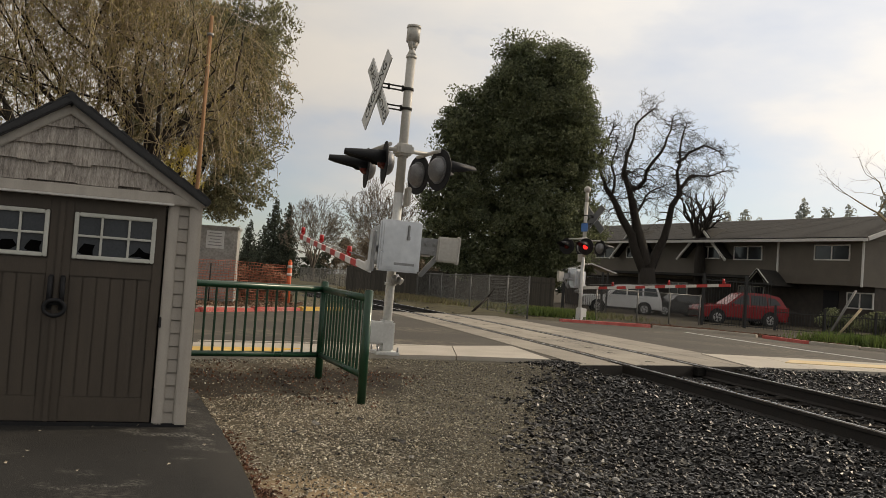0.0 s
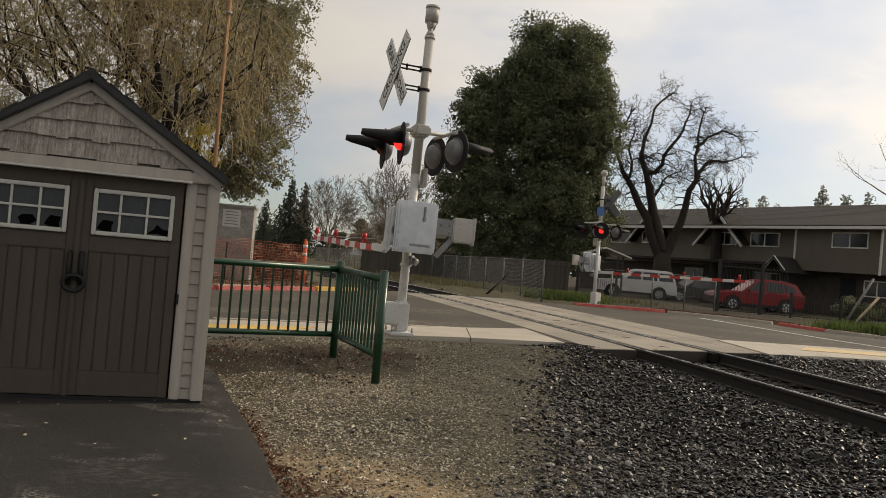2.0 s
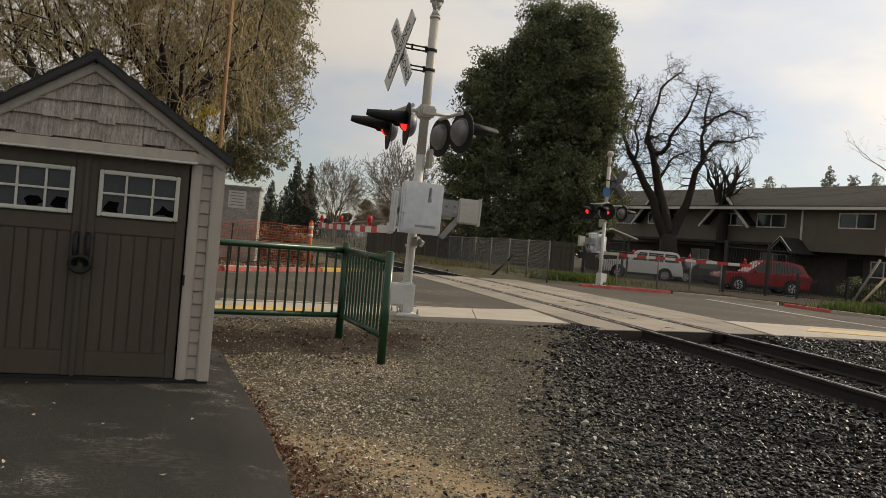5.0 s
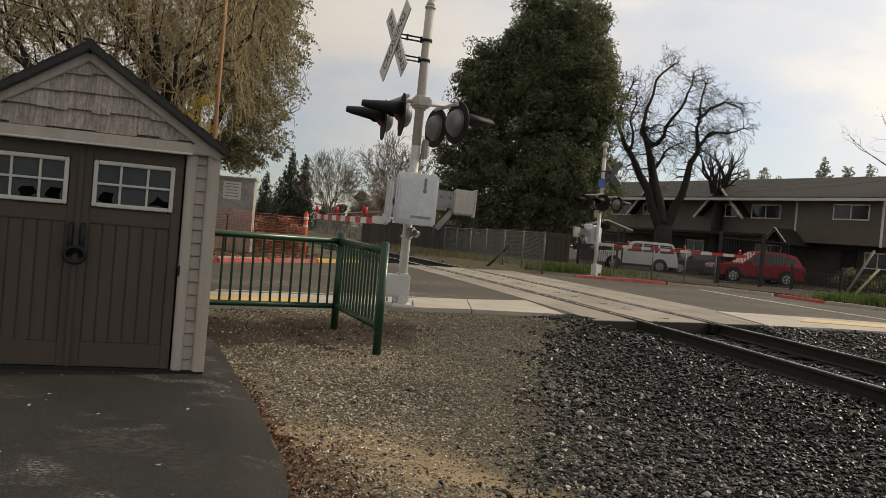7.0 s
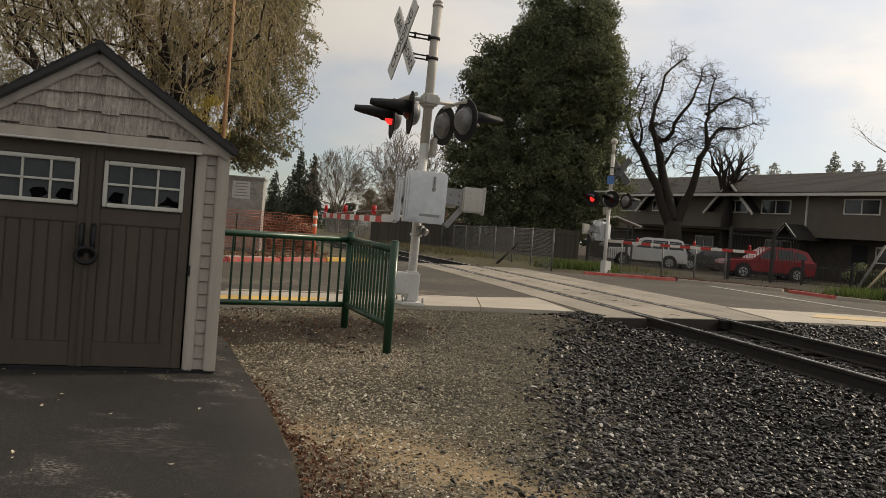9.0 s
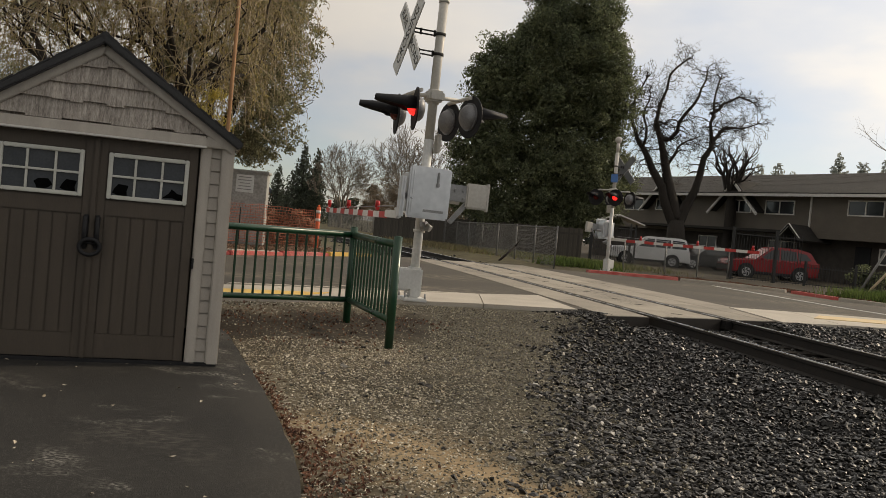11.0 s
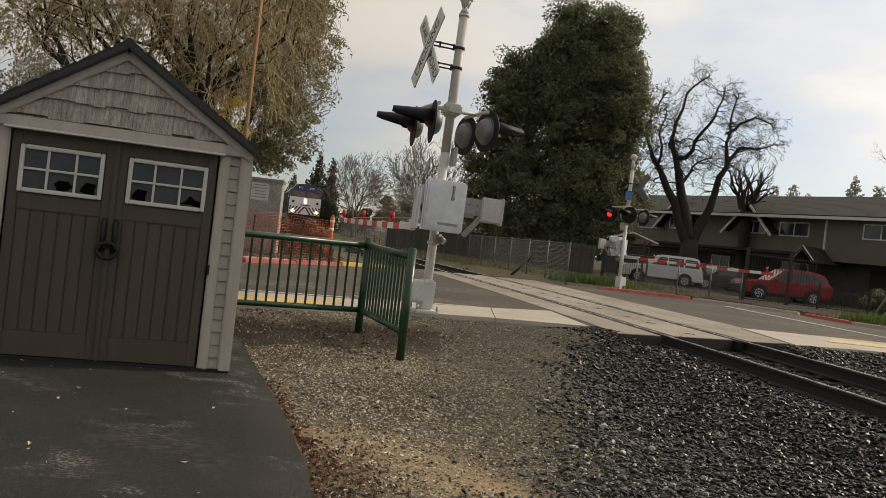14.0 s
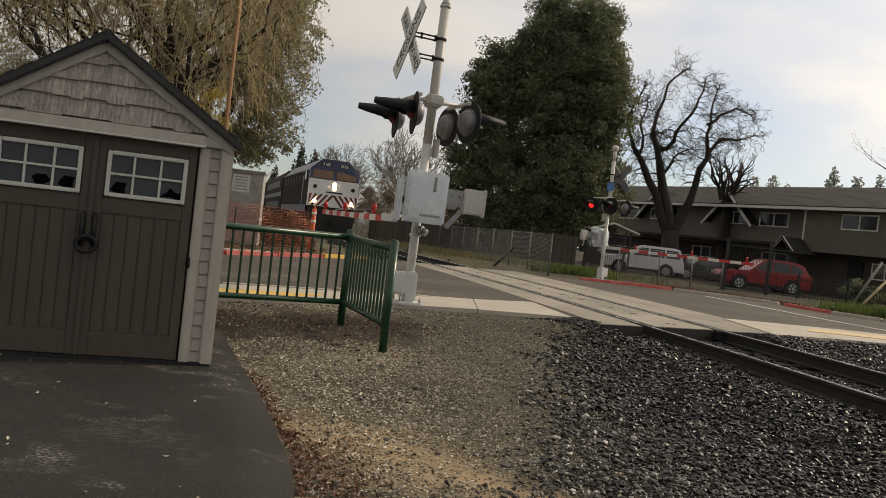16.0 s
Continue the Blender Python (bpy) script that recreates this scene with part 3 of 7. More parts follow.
# asphalt path by the shed
pv, pf = [], []
pys = list(np.arange(-4, 9.6, 0.2))
for y in pys:
    e = pad_edge(y) + 0.02 * noise.noise((y * 3, 0, 0))
    for s in (0.0, 0.5, 0.8, 0.97, 1.0):
        x = -12 + (e + 12) * s
        pv.append((x, y, -0.25 + (0.006 * noise.noise((x * 1.5, y * 1.5, 5)) if s < 0.99 else -0.02)))
    pv.append((e + 0.02, y, -0.36))
for j in range(len(pys) - 1):
    for i in range(5):
        pf.append((j * 6 + i, j * 6 + i + 1, (j + 1) * 6 + i + 1, (j + 1) * 6 + i))
path = raw("path", pv, pf, M_ASPHALT, kind="structure", smooth=True, label="dark worn asphalt path in front of the shed")

# near slabs, each paving panel a piece
pavement = thing("pavement", Matrix(), "pale concrete pavement beside the crossing", "pavement", kind="structure")
cuts = (-12, -9.5, -7.2, -5.4, -3.9, -2.4, -0.9, 0.65, 2.08)
for a, b in zip(cuts, cuts[1:]):
    a2, b2 = a + 0.008, b - 0.008
    slab_bm = slab_of(B(), [(a2, near_edge(a2)), (b2, near_edge(b2)), (b2 - 0.35 * (b > 2), slab_far(b2) - 0.16), (a2, slab_far(a2) - 0.16)], lambda x, y: road_z(x, y) + 0.012, 0.2)
    part("paving_slab", slab_bm, M_CONCRETE, pavement)
cuts = (5.62, 7.0, 8.6, 10.6, 13, 16, 20)
for a, b in zip(cuts, cuts[1:]):
    slab_bm = slab_of(B(), [(a + .01, near_edge(a)), (b - .01, near_edge(b)), (b - .01, slab_far(b)), (a + .01, slab_far(a))], lambda x, y: road_z(x, y) + 0.012, 0.2)
    part("paving_slab", slab_bm, M_CONCRETE, pavement)
part("tactile_strip", slab_of(B(), [(-3.7, 11.25), (-1.95, 12.05), (-1.62, 12.72), (-3.55, 11.98)], lambda x, y: road_z(x, y) + 0.024, 0.02), M_YELLOW, pavement, "yellow tactile paving strip")
part("tactile_strip", slab_of(B(), [(6.9, 16.0), (12.0, 17.3), (12.0, 18.2), (7.4, 16.95)], lambda x, y: road_z(x, y) + 0.024, 0.02), M_TACTPALE, pavement, "faded yellow tactile paving strip")


def kerb(pts, mat, label, high=0.09, wide=0.20, name="kerb"):
    """A low kerb along a line; its height is over the road."""
    bm = B()
    for (x0, y0), (x1, y1) in zip(pts, pts[1:]):
        n = max(1, int(math.hypot(x1 - x0, y1 - y0) / 1.8))
        for i in range(n):
            a = Vector((x0 + (x1 - x0) * i / n, y0 + (y1 - y0) * i / n))
            b = Vector((x0 + (x1 - x0) * (i + 1) / n, y0 + (y1 - y0) * (i + 1) / n))
            d = (b - a).normalized()
            c = (a + b) / 2
            z = road_z(c.x, c.y)
            box(bm, (b - a).length - 0.01, wide, 0.4, turn_z(c.x, c.y, z + high - 0.2, math.degrees(math.atan2(d.y, d.x))), 0.02)
    return tagged(part(name, bm, mat, None, label, "structure"))


kerb([(-9, 11.0), (-3.23, 13.17), (-1.66, 14.2), (-0.32, 14.23), (1.2, 14.95)], M_CONCRETE, "grey concrete kerb of the pavement", 0.008, 0.16)
kerb([(-10, 19.2), (-5.32, 21.6), (-3.3, 24.6)], M_REDPAINT, "red painted kerb across the road")
kerb([(-3.28, 24.65), (-2.2, 26.3)], M_YELLOW, "yellow painted kerb beside the track")
kerb([(4.9, 29.55), (8.2, 30.35)], M_REDPAINT, "red painted kerb at the far signal")
kerb([(8.3, 30.35), (10.5, 29.75), (11.45, 28.9)], M_CONCRETE, "broken grey concrete kerb")
kerb([(11.6, 28.7), (12.1, 26.6)], M_REDPAINT, "red painted kerb by the fence")
kerb([(12.15, 26.5), (13.1, 25.3), (16, 23.4), (24, 22.4)], M_CONCRETE, "grey concrete kerb along the verge")
kerb([(-10, 19.48), (-5.42, 21.86), (-3.5, 24.75)], M_CONCRETE, "pale concrete strip behind the red kerb", 0.095, 0.28)
bm = B()
for a, b in (((8.9, 28.5), (10.12, 22.07)), ((10.12, 22.07), (10.9, 19.7))):
    d = (Vector(b) - Vector(a))
    c = (Vector(a) + Vector(b)) / 2
    box(bm, d.length, 0.12, 0.006, turn_z(c.x, c.y, road_z(c.x, c.y) - 0.008, math.degrees(math.atan2(d.y, d.x))))
part("road_marking", bm, M_WHITELINE, None, "worn white edge line on the asphalt", "structure")


# track: rails, sleepers, crossing panels
def sweep(name, outline, ys, mat, parent=None, label="", kind="", smooth=False, offset=0.0):
    """The outline (u, z) carried along the track's middle."""
    vs, fs, n = [], [], len(outline)
    for y in ys:
        h = track_heading(y)
        cx = track_x(y)
        for u, z in outline:
            vs.append((cx + (u + offset) * math.cos(h), y - (u + offset) * math.sin(h), z))
    for j in range(len(ys) - 1):
        for i in range(n):
            a, b = j * n + i, j * n + (i + 1) % n
            fs.append((a, b, b + n, a + n))
    fs.append(tuple(range(n))[::-1])
    fs.append(tuple(range((len(ys) - 1) * n, len(ys) * n)))
    return raw(name, vs, fs, mat, parent, label, kind, smooth)


track = thing("railway_track", Matrix(), "steel railway track on dark sleepers in grey ballast", "railway track", kind="structure")
rail_ys = list(np.arange(-10, 60, 1.0)) + list(np.arange(60, 340, 5.0))
RAIL = [(-0.07, -0.172), (0.07, -0.172), (0.07, -0.16), (0.012, -0.14), (0.012, -0.05), (0.036, -0.035), (0.036, -0.006), (-0.036, -0.006), (-0.036, -0.035), (-0.012, -0.05), (-0.012, -0.14), (-0.07, -0.16)]
for side in (-0.7525, 0.7525):
    rail = sweep("rail", RAIL, rail_ys, M_RAILSIDE, track, "rusty steel rail", offset=side)
    sweep("rail_head", [(-0.016, -0.006), (0.020, -0.006), (0.018, 0.002), (-0.013, 0.002)], rail_ys, M_RAILTOP, rail, "worn shiny rail head", offset=side)
tie_mesh = None
for i in range(-16, 190):
    y = i * 0.52
    if 13.4 < y < 28.0:
        continue
    h = track_heading(y)
    m = pose(track_x(y), y, -0.245, 0, 0, -math.degrees(h) + random.uniform(-1, 1))
    if tie_mesh is None:
        tie = part("sleeper", box(B(), 2.6, 0.23, 0.14, None, 0.012), M_TIE, track)
        tie_mesh = tie.data
    else:
        tie = new("sleeper", tie_mesh)
        tie.parent = track
    tie.matrix_basis = m

lanes = [(-1.66, -0.90), (-0.60, 0.60), (0.90, 1.66), (1.68, 2.55)]
for k in range(6):
    for a, b in lanes:
        y0 = 12.85 + 0.34 * ((a + b) / 2 + 1.5) + k * 2.44
        y1 = y0 + 2.425
        vs = []
        for u, y in ((a, y0), (b, y0 + 0.34 * (b - a)), (b, y1 + 0.34 * (b - a)), (a, y1)):
            h = track_heading(y)
            vs.append((track_x(y) + u * math.cos(h), y - u * math.sin(h)))
        panel_bm = slab_of(B(), vs, lambda x, y: -0.004, 0.22)
        for c in ((0.2, 0.8) if a == -0.60 else ()):        # lifting pockets
            p = Vector(vs[0]).lerp(Vector(vs[3]), c).lerp(Vector(vs[1]).lerp(Vector(vs[2]), c), 0.5)
            box(panel_bm, 0.16, 0.07, 0.004, (p.x, p.y, -0.003), mi=1)
        part("crossing_panel", panel_bm, [M_PANEL, M_RUBBER], track, "worn concrete crossing panel")
        if k == 0:                  # dark strip added over the panel's pale end face
            p, q = Vector(vs[0]), Vector(vs[1])
            e, c = q - p, (p + q) / 2
            part("end_angle", box(B(), e.length, 0.03, 0.20, turn_z(c.x, c.y - 0.018, -0.112, math.degrees(math.atan2(e.y, e.x)))), M_RAILSIDE, track, "dark strip along the panel end")
cross_ys = list(np.arange(13.6, 28.2, 0.6))
for side in (-0.75, 0.75):
    sweep("flangeway_filler", [(-0.145, -0.15), (0.145, -0.15), (0.145, -0.016), (-0.145, -0.016)], cross_ys, M_RUBBER, track, "black rubber flangeway filler", offset=side)


# ---- shed ----
SHED_M = turn_z(-2.75, 6.75, -0.25, 18.0)
shed = thing("garden_shed", SHED_M, "beige and brown resin garden shed with double doors, on asphalt", "shed")
W, DEEP = 1.025, 2.05
bm = B()
for sx in (-1, 1):
    box(bm, 0.05, DEEP - 0.1, 1.74, (sx * (W - 0.03), DEEP / 2 + 0.06, 0.9))
box(bm, 2 * W - 0.12, 0.04, 1.74, (0, DEEP - 0.02, 0.9))
prism(bm, [(-W + 0.05, 1.77), (W - 0.05, 1.77), (0, 2.40)], DEEP - 0.04, DEEP)
part("wall", bm, M_SIDING, shed)
part("floor", box(B(), 2 * W, DEEP, 0.03, (0, DEEP / 2, 0.015)), M_BLACK, shed, "black plastic floor")
roof = B()
RISE = (2.50 - 1.80) / 1.06
for sx in (-1, 1):
    a = math.degrees(math.atan(RISE)) * sx
    ln = math.hypot(1.08, 1.08 * RISE)
    box(roof, ln, DEEP + 0.2, 0.062, Matrix.Translation((sx * 0.54, DEEP / 2, 2.510 - 0.54 * RISE)) @ pose(0, 0, 0, 0, a, 0), 0.01)
    for k in range(9):
        part("shingle_course", box(B(), 0.115, DEEP + 0.205, 0.012, Matrix.Translation((sx * 0.12 * (k + 0.5), DEEP / 2, 2.547 - 0.12 * (k + 0.5) * RISE)) @ pose(0, 0, 0, 0, a + 3 * sx, 0)), M_ROOFBLACK, shed)
tube(roof, (0, -0.1, 2.525), (0, DEEP + 0.1, 2.525), 0.034)
part("roof", roof, M_ROOFBLACK, shed, "black shingle-effect roof with overhang")
for sx in (-1, 1):
    part("corner_post", box(B(), 0.10, 0.08, 1.80, (sx * 0.985, 0.03, 0.91), 0.012), M_SIDING, shed)
    part("door_jamb", box(B(), 0.085, 0.07, 1.78, (sx * 0.815, 0.035, 0.90), 0.012), M_SIDING, shed)
    part("wall_panel", box(B(), 0.14, 0.03, 1.78, (sx * 0.895, 0.07, 0.90)), M_SIDING, shed)
    first = None
    for k in range(17):
        z = 0.06 + k * 0.105
        sl = box(B(), 0.078, 0.018, 0.098, Matrix.Translation((sx * 0.8965, 0.045, z)) @ pose(0, 0, 0, -7, 0, 0), 0.003)
        if first is None or k == 0:
            o = part("siding_slat", sl, M_SIDING, shed)
            first, fz = o.data, z
        else:
            sl.free()
            o = new("siding_slat", first)
            o.parent = shed
            o.location = (0, 0, z - fz)
    # rake boards
    a = math.degrees(math.atan(RISE)) * sx
    part("rake_board", box(B(), 1.235, 0.05, 0.085, Matrix.Translation((sx * 0.515, -0.012, 2.448 - 0.515 * RISE)) @ pose(0, 0, 0, 0, a, 0), 0.008), M_SIDING, shed)
part("header", box(B(), 1.62, 0.07, 0.085, (0, -0.005, 1.815), 0.01), M_SIDING, shed)
for sx in (-1, 1):
    part("eave_return", box(B(), 0.26, 0.06, 0.085, (sx * 0.93, 0.0, 1.812), 0.008), M_SIDING, shed)
part("header_lip", box(B(), 1.62, 0.11, 0.018, (0, -0.024, 1.768), 0.004), M_HOUSETRIM, shed, "pale lip above the doors")
part("gable_backing", prism(B(), [(-0.93, 1.86), (0.93, 1.86), (0, 2.44)], 0.03, 0.06), M_SHINGLE, shed)
rnd = random.Random(4)
for row in range(4):
    z0 = 1.862 + row * 0.142
    half = 0.93 * (2.44 - z0) / 0.58 - 0.05
    x = -half
    while x < half - 0.03:
        w = min(rnd.choice((0.09, 0.13, 0.17, 0.22)), half - x)
        lift = rnd.choice((0, 0, 0.010, 0.018))
        top = z0 + 0.160
        xl, xr = x + 0.0008, x + w - 0.0008
        lim = lambda px: min(top, 2.44 - abs(px) / 0.93 * 0.58 - 0.012)
        pts = [(xl, z0 + lift), (xr, z0 + lift), (xr, max(z0 + lift + 0.01, lim(xr))), (xl, max(z0 + lift + 0.01, lim(xl)))]
        sh = prism(B(), pts, 0.0, 0.03)
        out = rnd.uniform(0.0, 0.005)
        for v in sh.verts:                  # the butt end stands proud
            if v.co.y < 0.01:
                v.co.y = -0.018 - out + 0.026 * (v.co.z - z0) / 0.155
        part("shake", sh, M_SHINGLE, shed)
        x += w


def shed_door(sx):
    door = part("door", box(B(), 0.752, 0.03, 1.735, (sx * 0.381, 0.055, 0.90), 0.006), M_DOORBROWN, shed, "brown resin door with vertical boards")
    fr = B()        # stiles and rails proud of the recessed panel
    for x, w in ((0.045, 0.075), (0.72, 0.075)):
        box(fr, w, 0.02, 1.735, (sx * x, 0.032, 0.90), 0.005)
    for z, h in ((0.13, 0.19), (1.215, 0.12), (1.71, 0.11)):
        box(fr, 0.60, 0.02, h, (sx * 0.3825, 0.032, z), 0.005)
    part("door_frame", fr, M_DOORBROWN, door)
    for k in range(6):
        part("board", box(B(), 0.094, 0.012, 0.93, (sx * (0.1325 + k * 0.1), 0.036, 0.69), 0.005), M_DOORBROWN, door)
    win = part("window_frame", B(), M_WINTRIM, door, "pale grid window frame")
    fb = B()
    x0, x1, z0, z1 = 0.089, 0.692, 1.289, 1.650
    for x in (x0 + 0.016, x1 - 0.016):
        box(fb, 0.032, 0.045, z1 - z0, (sx * x, 0.022, (z0 + z1) / 2), 0.006)
    for z in (z0 + 0.016, z1 - 0.016):
        box(fb, x1 - x0 - 0.064, 0.045, 0.032, (sx * (x0 + x1) / 2, 0.022, z), 0.006)
    for k in (1, 2):
        box(fb, 0.018, 0.03, z1 - z0 - 0.06, (sx * (x0 + (x1 - x0) * k / 3), 0.02, (z0 + z1) / 2), 0.004)
    box(fb, x1 - x0 - 0.06, 0.026, 0.018, (sx * (x0 + x1) / 2, 0.018, (z0 + z1) / 2), 0.004)
    fb.to_mesh(win.data)
    fb.free()
    for i in range(3):
        for j in range(2):
            cx, cz = x0 + (x1 - x0) * (i + 0.5) / 3, z0 + (z1 - z0) * (j + 0.5) / 2
            part("pane", box(B(), 0.185, 0.006, 0.165, (sx * cx, 0.034, cz)), M_PANEFILM, win, "grey filmed pane")
            if j == 0 and (sx, i) in ((1, 0), (1, 2), (-1, 0), (-1, 1)):
                r2 = random.Random(i * 7 + sx)
                n = 7
                pts = []
                for q in range(n):
                    a = 2 * math.pi * q / n
                    rr = r2.uniform(0.03, 0.085)
                    pts.append((sx * cx + math.cos(a) * rr * 1.2, cz - 0.02 + math.sin(a) * rr * 0.75))
                part("torn_patch", prism(B(), pts, 0.0275, 0.031), M_HOLE, win, "dark torn hole in the film")
    part("hinge", box(B(), 0.02, 0.03, 0.085, (sx * 0.775, -0.005, 0.83), 0.004), M_BLACK, door, "small black hinge")
    hb = B()
    tube(hb, (sx * 0.045, -0.02, 1.14), (sx * 0.045, -0.02, 0.90), 0.019)
    for z in (1.12, 0.93):
        tube(hb, (sx * 0.045, 0.03, z), (sx * 0.045, -0.025, z), 0.019)
    box(hb, 0.035, 0.012, 0.27, (sx * 0.04, 0.018, 1.02), 0.004)
    part("handle", hb, M_BLACK, door, "black plastic handle")


shed_door(1)
shed_door(-1)
part("astragal", box(B(), 0.045, 0.045, 1.74, (0.0, 0.022, 0.90), 0.008), M_DOORBROWN, shed, "brown strip between the doors")
bm = B()
prev = None
for k in range(41):
    a = 2 * math.pi * k / 40
    p = (0.075 * math.cos(a), -0.05, 0.905 - 0.06 * math.sin(a))
    if prev:
        tube(bm, prev, p, 0.016, seg=10, caps=False)
    prev = p
tube(bm, (-0.045, -0.03, 0.935), (0.045, -0.03, 0.935), 0.011)
tagged(part("padlock", bm, M_BLACK, shed, "black padlock loop between the handles"))


# ---- green railing ----
railing = thing("railing", Matrix(), "dark green painted steel railing with round posts, on gravel", "railing")
RC, RE, RL = Vector((-1.12, 10.66, -0.17)), Vector((-0.487, 9.02, -0.20)), Vector((-4.3, 9.0, -0.2))
def railing_post(p, h):
    bm = tube(B(), p - Vector((0, 0, 0.15)), p + Vector((0, 0, h)), 0.045, seg=16)
    tube(bm, p + Vector((0, 0, h)), p + Vector((0, 0, h + 0.012)), 0.045, 0.025, seg=16)
    part("post", bm, M_GREENSTEEL, railing)


railing_post(RC, 1.12)
railing_post(RE, 1.11)
railing_post(RL, 1.12)
for a, b, n in ((RL, RC, 30), (RC, RE, 14)):
    up = Vector((0, 0, 1))
    top, low = 1.03, 0.235
    part("top_rail", tube(B(), a + up * top, b + up * top, 0.040, seg=14), M_GREENSTEEL, railing)
    part("bottom_rail", tube(B(), a + up * low, b + up * low, 0.034, seg=14), M_GREENSTEEL, railing)
    for k in range(1, n):
        p = a.lerp(b, k / n)
        part("picket", tube(B(), p + up * low, p + up * top, 0.0145, seg=8, caps=False), M_GREENSTEEL, railing)


# ---- crossing signals ----
def lens_sphere(parent, name="lamp_lens"):
    bm = B()
    bmesh.ops.create_uvsphere(bm, u_segments=20, v_segments=12, radius=0.10)
    for f in bm.faces:
        f.material_index = 1 if f.calc_center_median().x < 0 else 0
        f.smooth = True
    return part(name, bm, [M_REDLENS, M_REDGLOW], parent, "red signal lens that flashes")


def flasher(sig, x, y, z, facing, yaw):
    """One round flashing head: facing -1 looks along -x, +1 along +x, turned by yaw. Returns its lens."""
    s = facing
    bgd = part("signal_head", tube(B(), (-0.012 * s, 0, 0), (0.004 * s, 0, 0), 0.30, seg=36), M_BLACK, sig, "round black signal background with hood")
    bgd.matrix_basis = turn_z(x, y, z, yaw)
    bm = B()
    rings = ((0.013, 0.178), (0.050, 0.174), (0.085, 0.160), (0.112, 0.132), (0.130, 0.092), (0.139, 0.046), (0.142, 0.01))
    for (d0, r0), (d1, r1) in zip(rings, rings[1:]):
        tube(bm, (-d0 * s, 0, 0), (-d1 * s, 0, 0), r0, r1, seg=28, caps=False)
    tube(bm, (-0.013 * s, 0, 0), (-0.03 * s, 0, 0), 0.200, seg=28)
    for k in range(6):
        a = k * math.pi / 3 + 0.3
        tube(bm, (-0.03 * s, 0.190 * math.cos(a), 0.190 * math.sin(a)), (-0.042 * s, 0.190 * math.cos(a), 0.190 * math.sin(a)), 0.012, seg=6)
    bmesh.ops.remove_doubles(bm, verts=bm.verts, dist=0.0005)
    for f in bm.faces:
        f.smooth = len(f.verts) == 4
    part("housing", bm, M_HOUSINGGREY, bgd, "grey lamp housing")
    vs, fs = [], []
    n = 18
    for i in range(n + 1):
        a = math.radians(-8 + 196 * i / n)
        reach = 0.14 + 0.42 * min(1.0, 1.9 * max(0.0, math.sin(a)))
        for r, d in ((0.18, 0.0), (0.155, reach), (0.148, reach), (0.17, 0.0)):
            vs.append((s * d, r * math.cos(a), r * math.sin(a) - 0.03 * d))
    for i in range(n):
        for k in range(4):
            a, b = i * 4 + k, i * 4 + (k + 1) % 4
            fs.append((a, b, b + 4, a + 4))
    raw("hood", vs, fs, M_BLACK, bgd, "long black hood", smooth=True)
    lens = lens_sphere(sig)
    lens.matrix_basis = turn_z(x, y, z, yaw) @ Matrix.Translation((0.004 * s, 0, 0))
    return lens


def letters(text, size, m, mat, parent):
    cu = bpy.data.curves.new("lettering", "FONT")
    cu.body, cu.size, cu.align_x, cu.align_y, cu.extrude = text, size, "CENTER", "CENTER", 0.001
    tmp = bpy.data.objects.new("tmp", cu)
    scene.collection.objects.link(tmp)
    me = bpy.data.meshes.new_from_object(tmp.evaluated_get(bpy.context.evaluated_depsgraph_get()))
    bpy.data.objects.remove(tmp)
    me.materials.clear()
    me.materials.append(mat)
    ob = new("lettering", me)
    ob.parent = parent
    ob.matrix_basis = m
    return ob


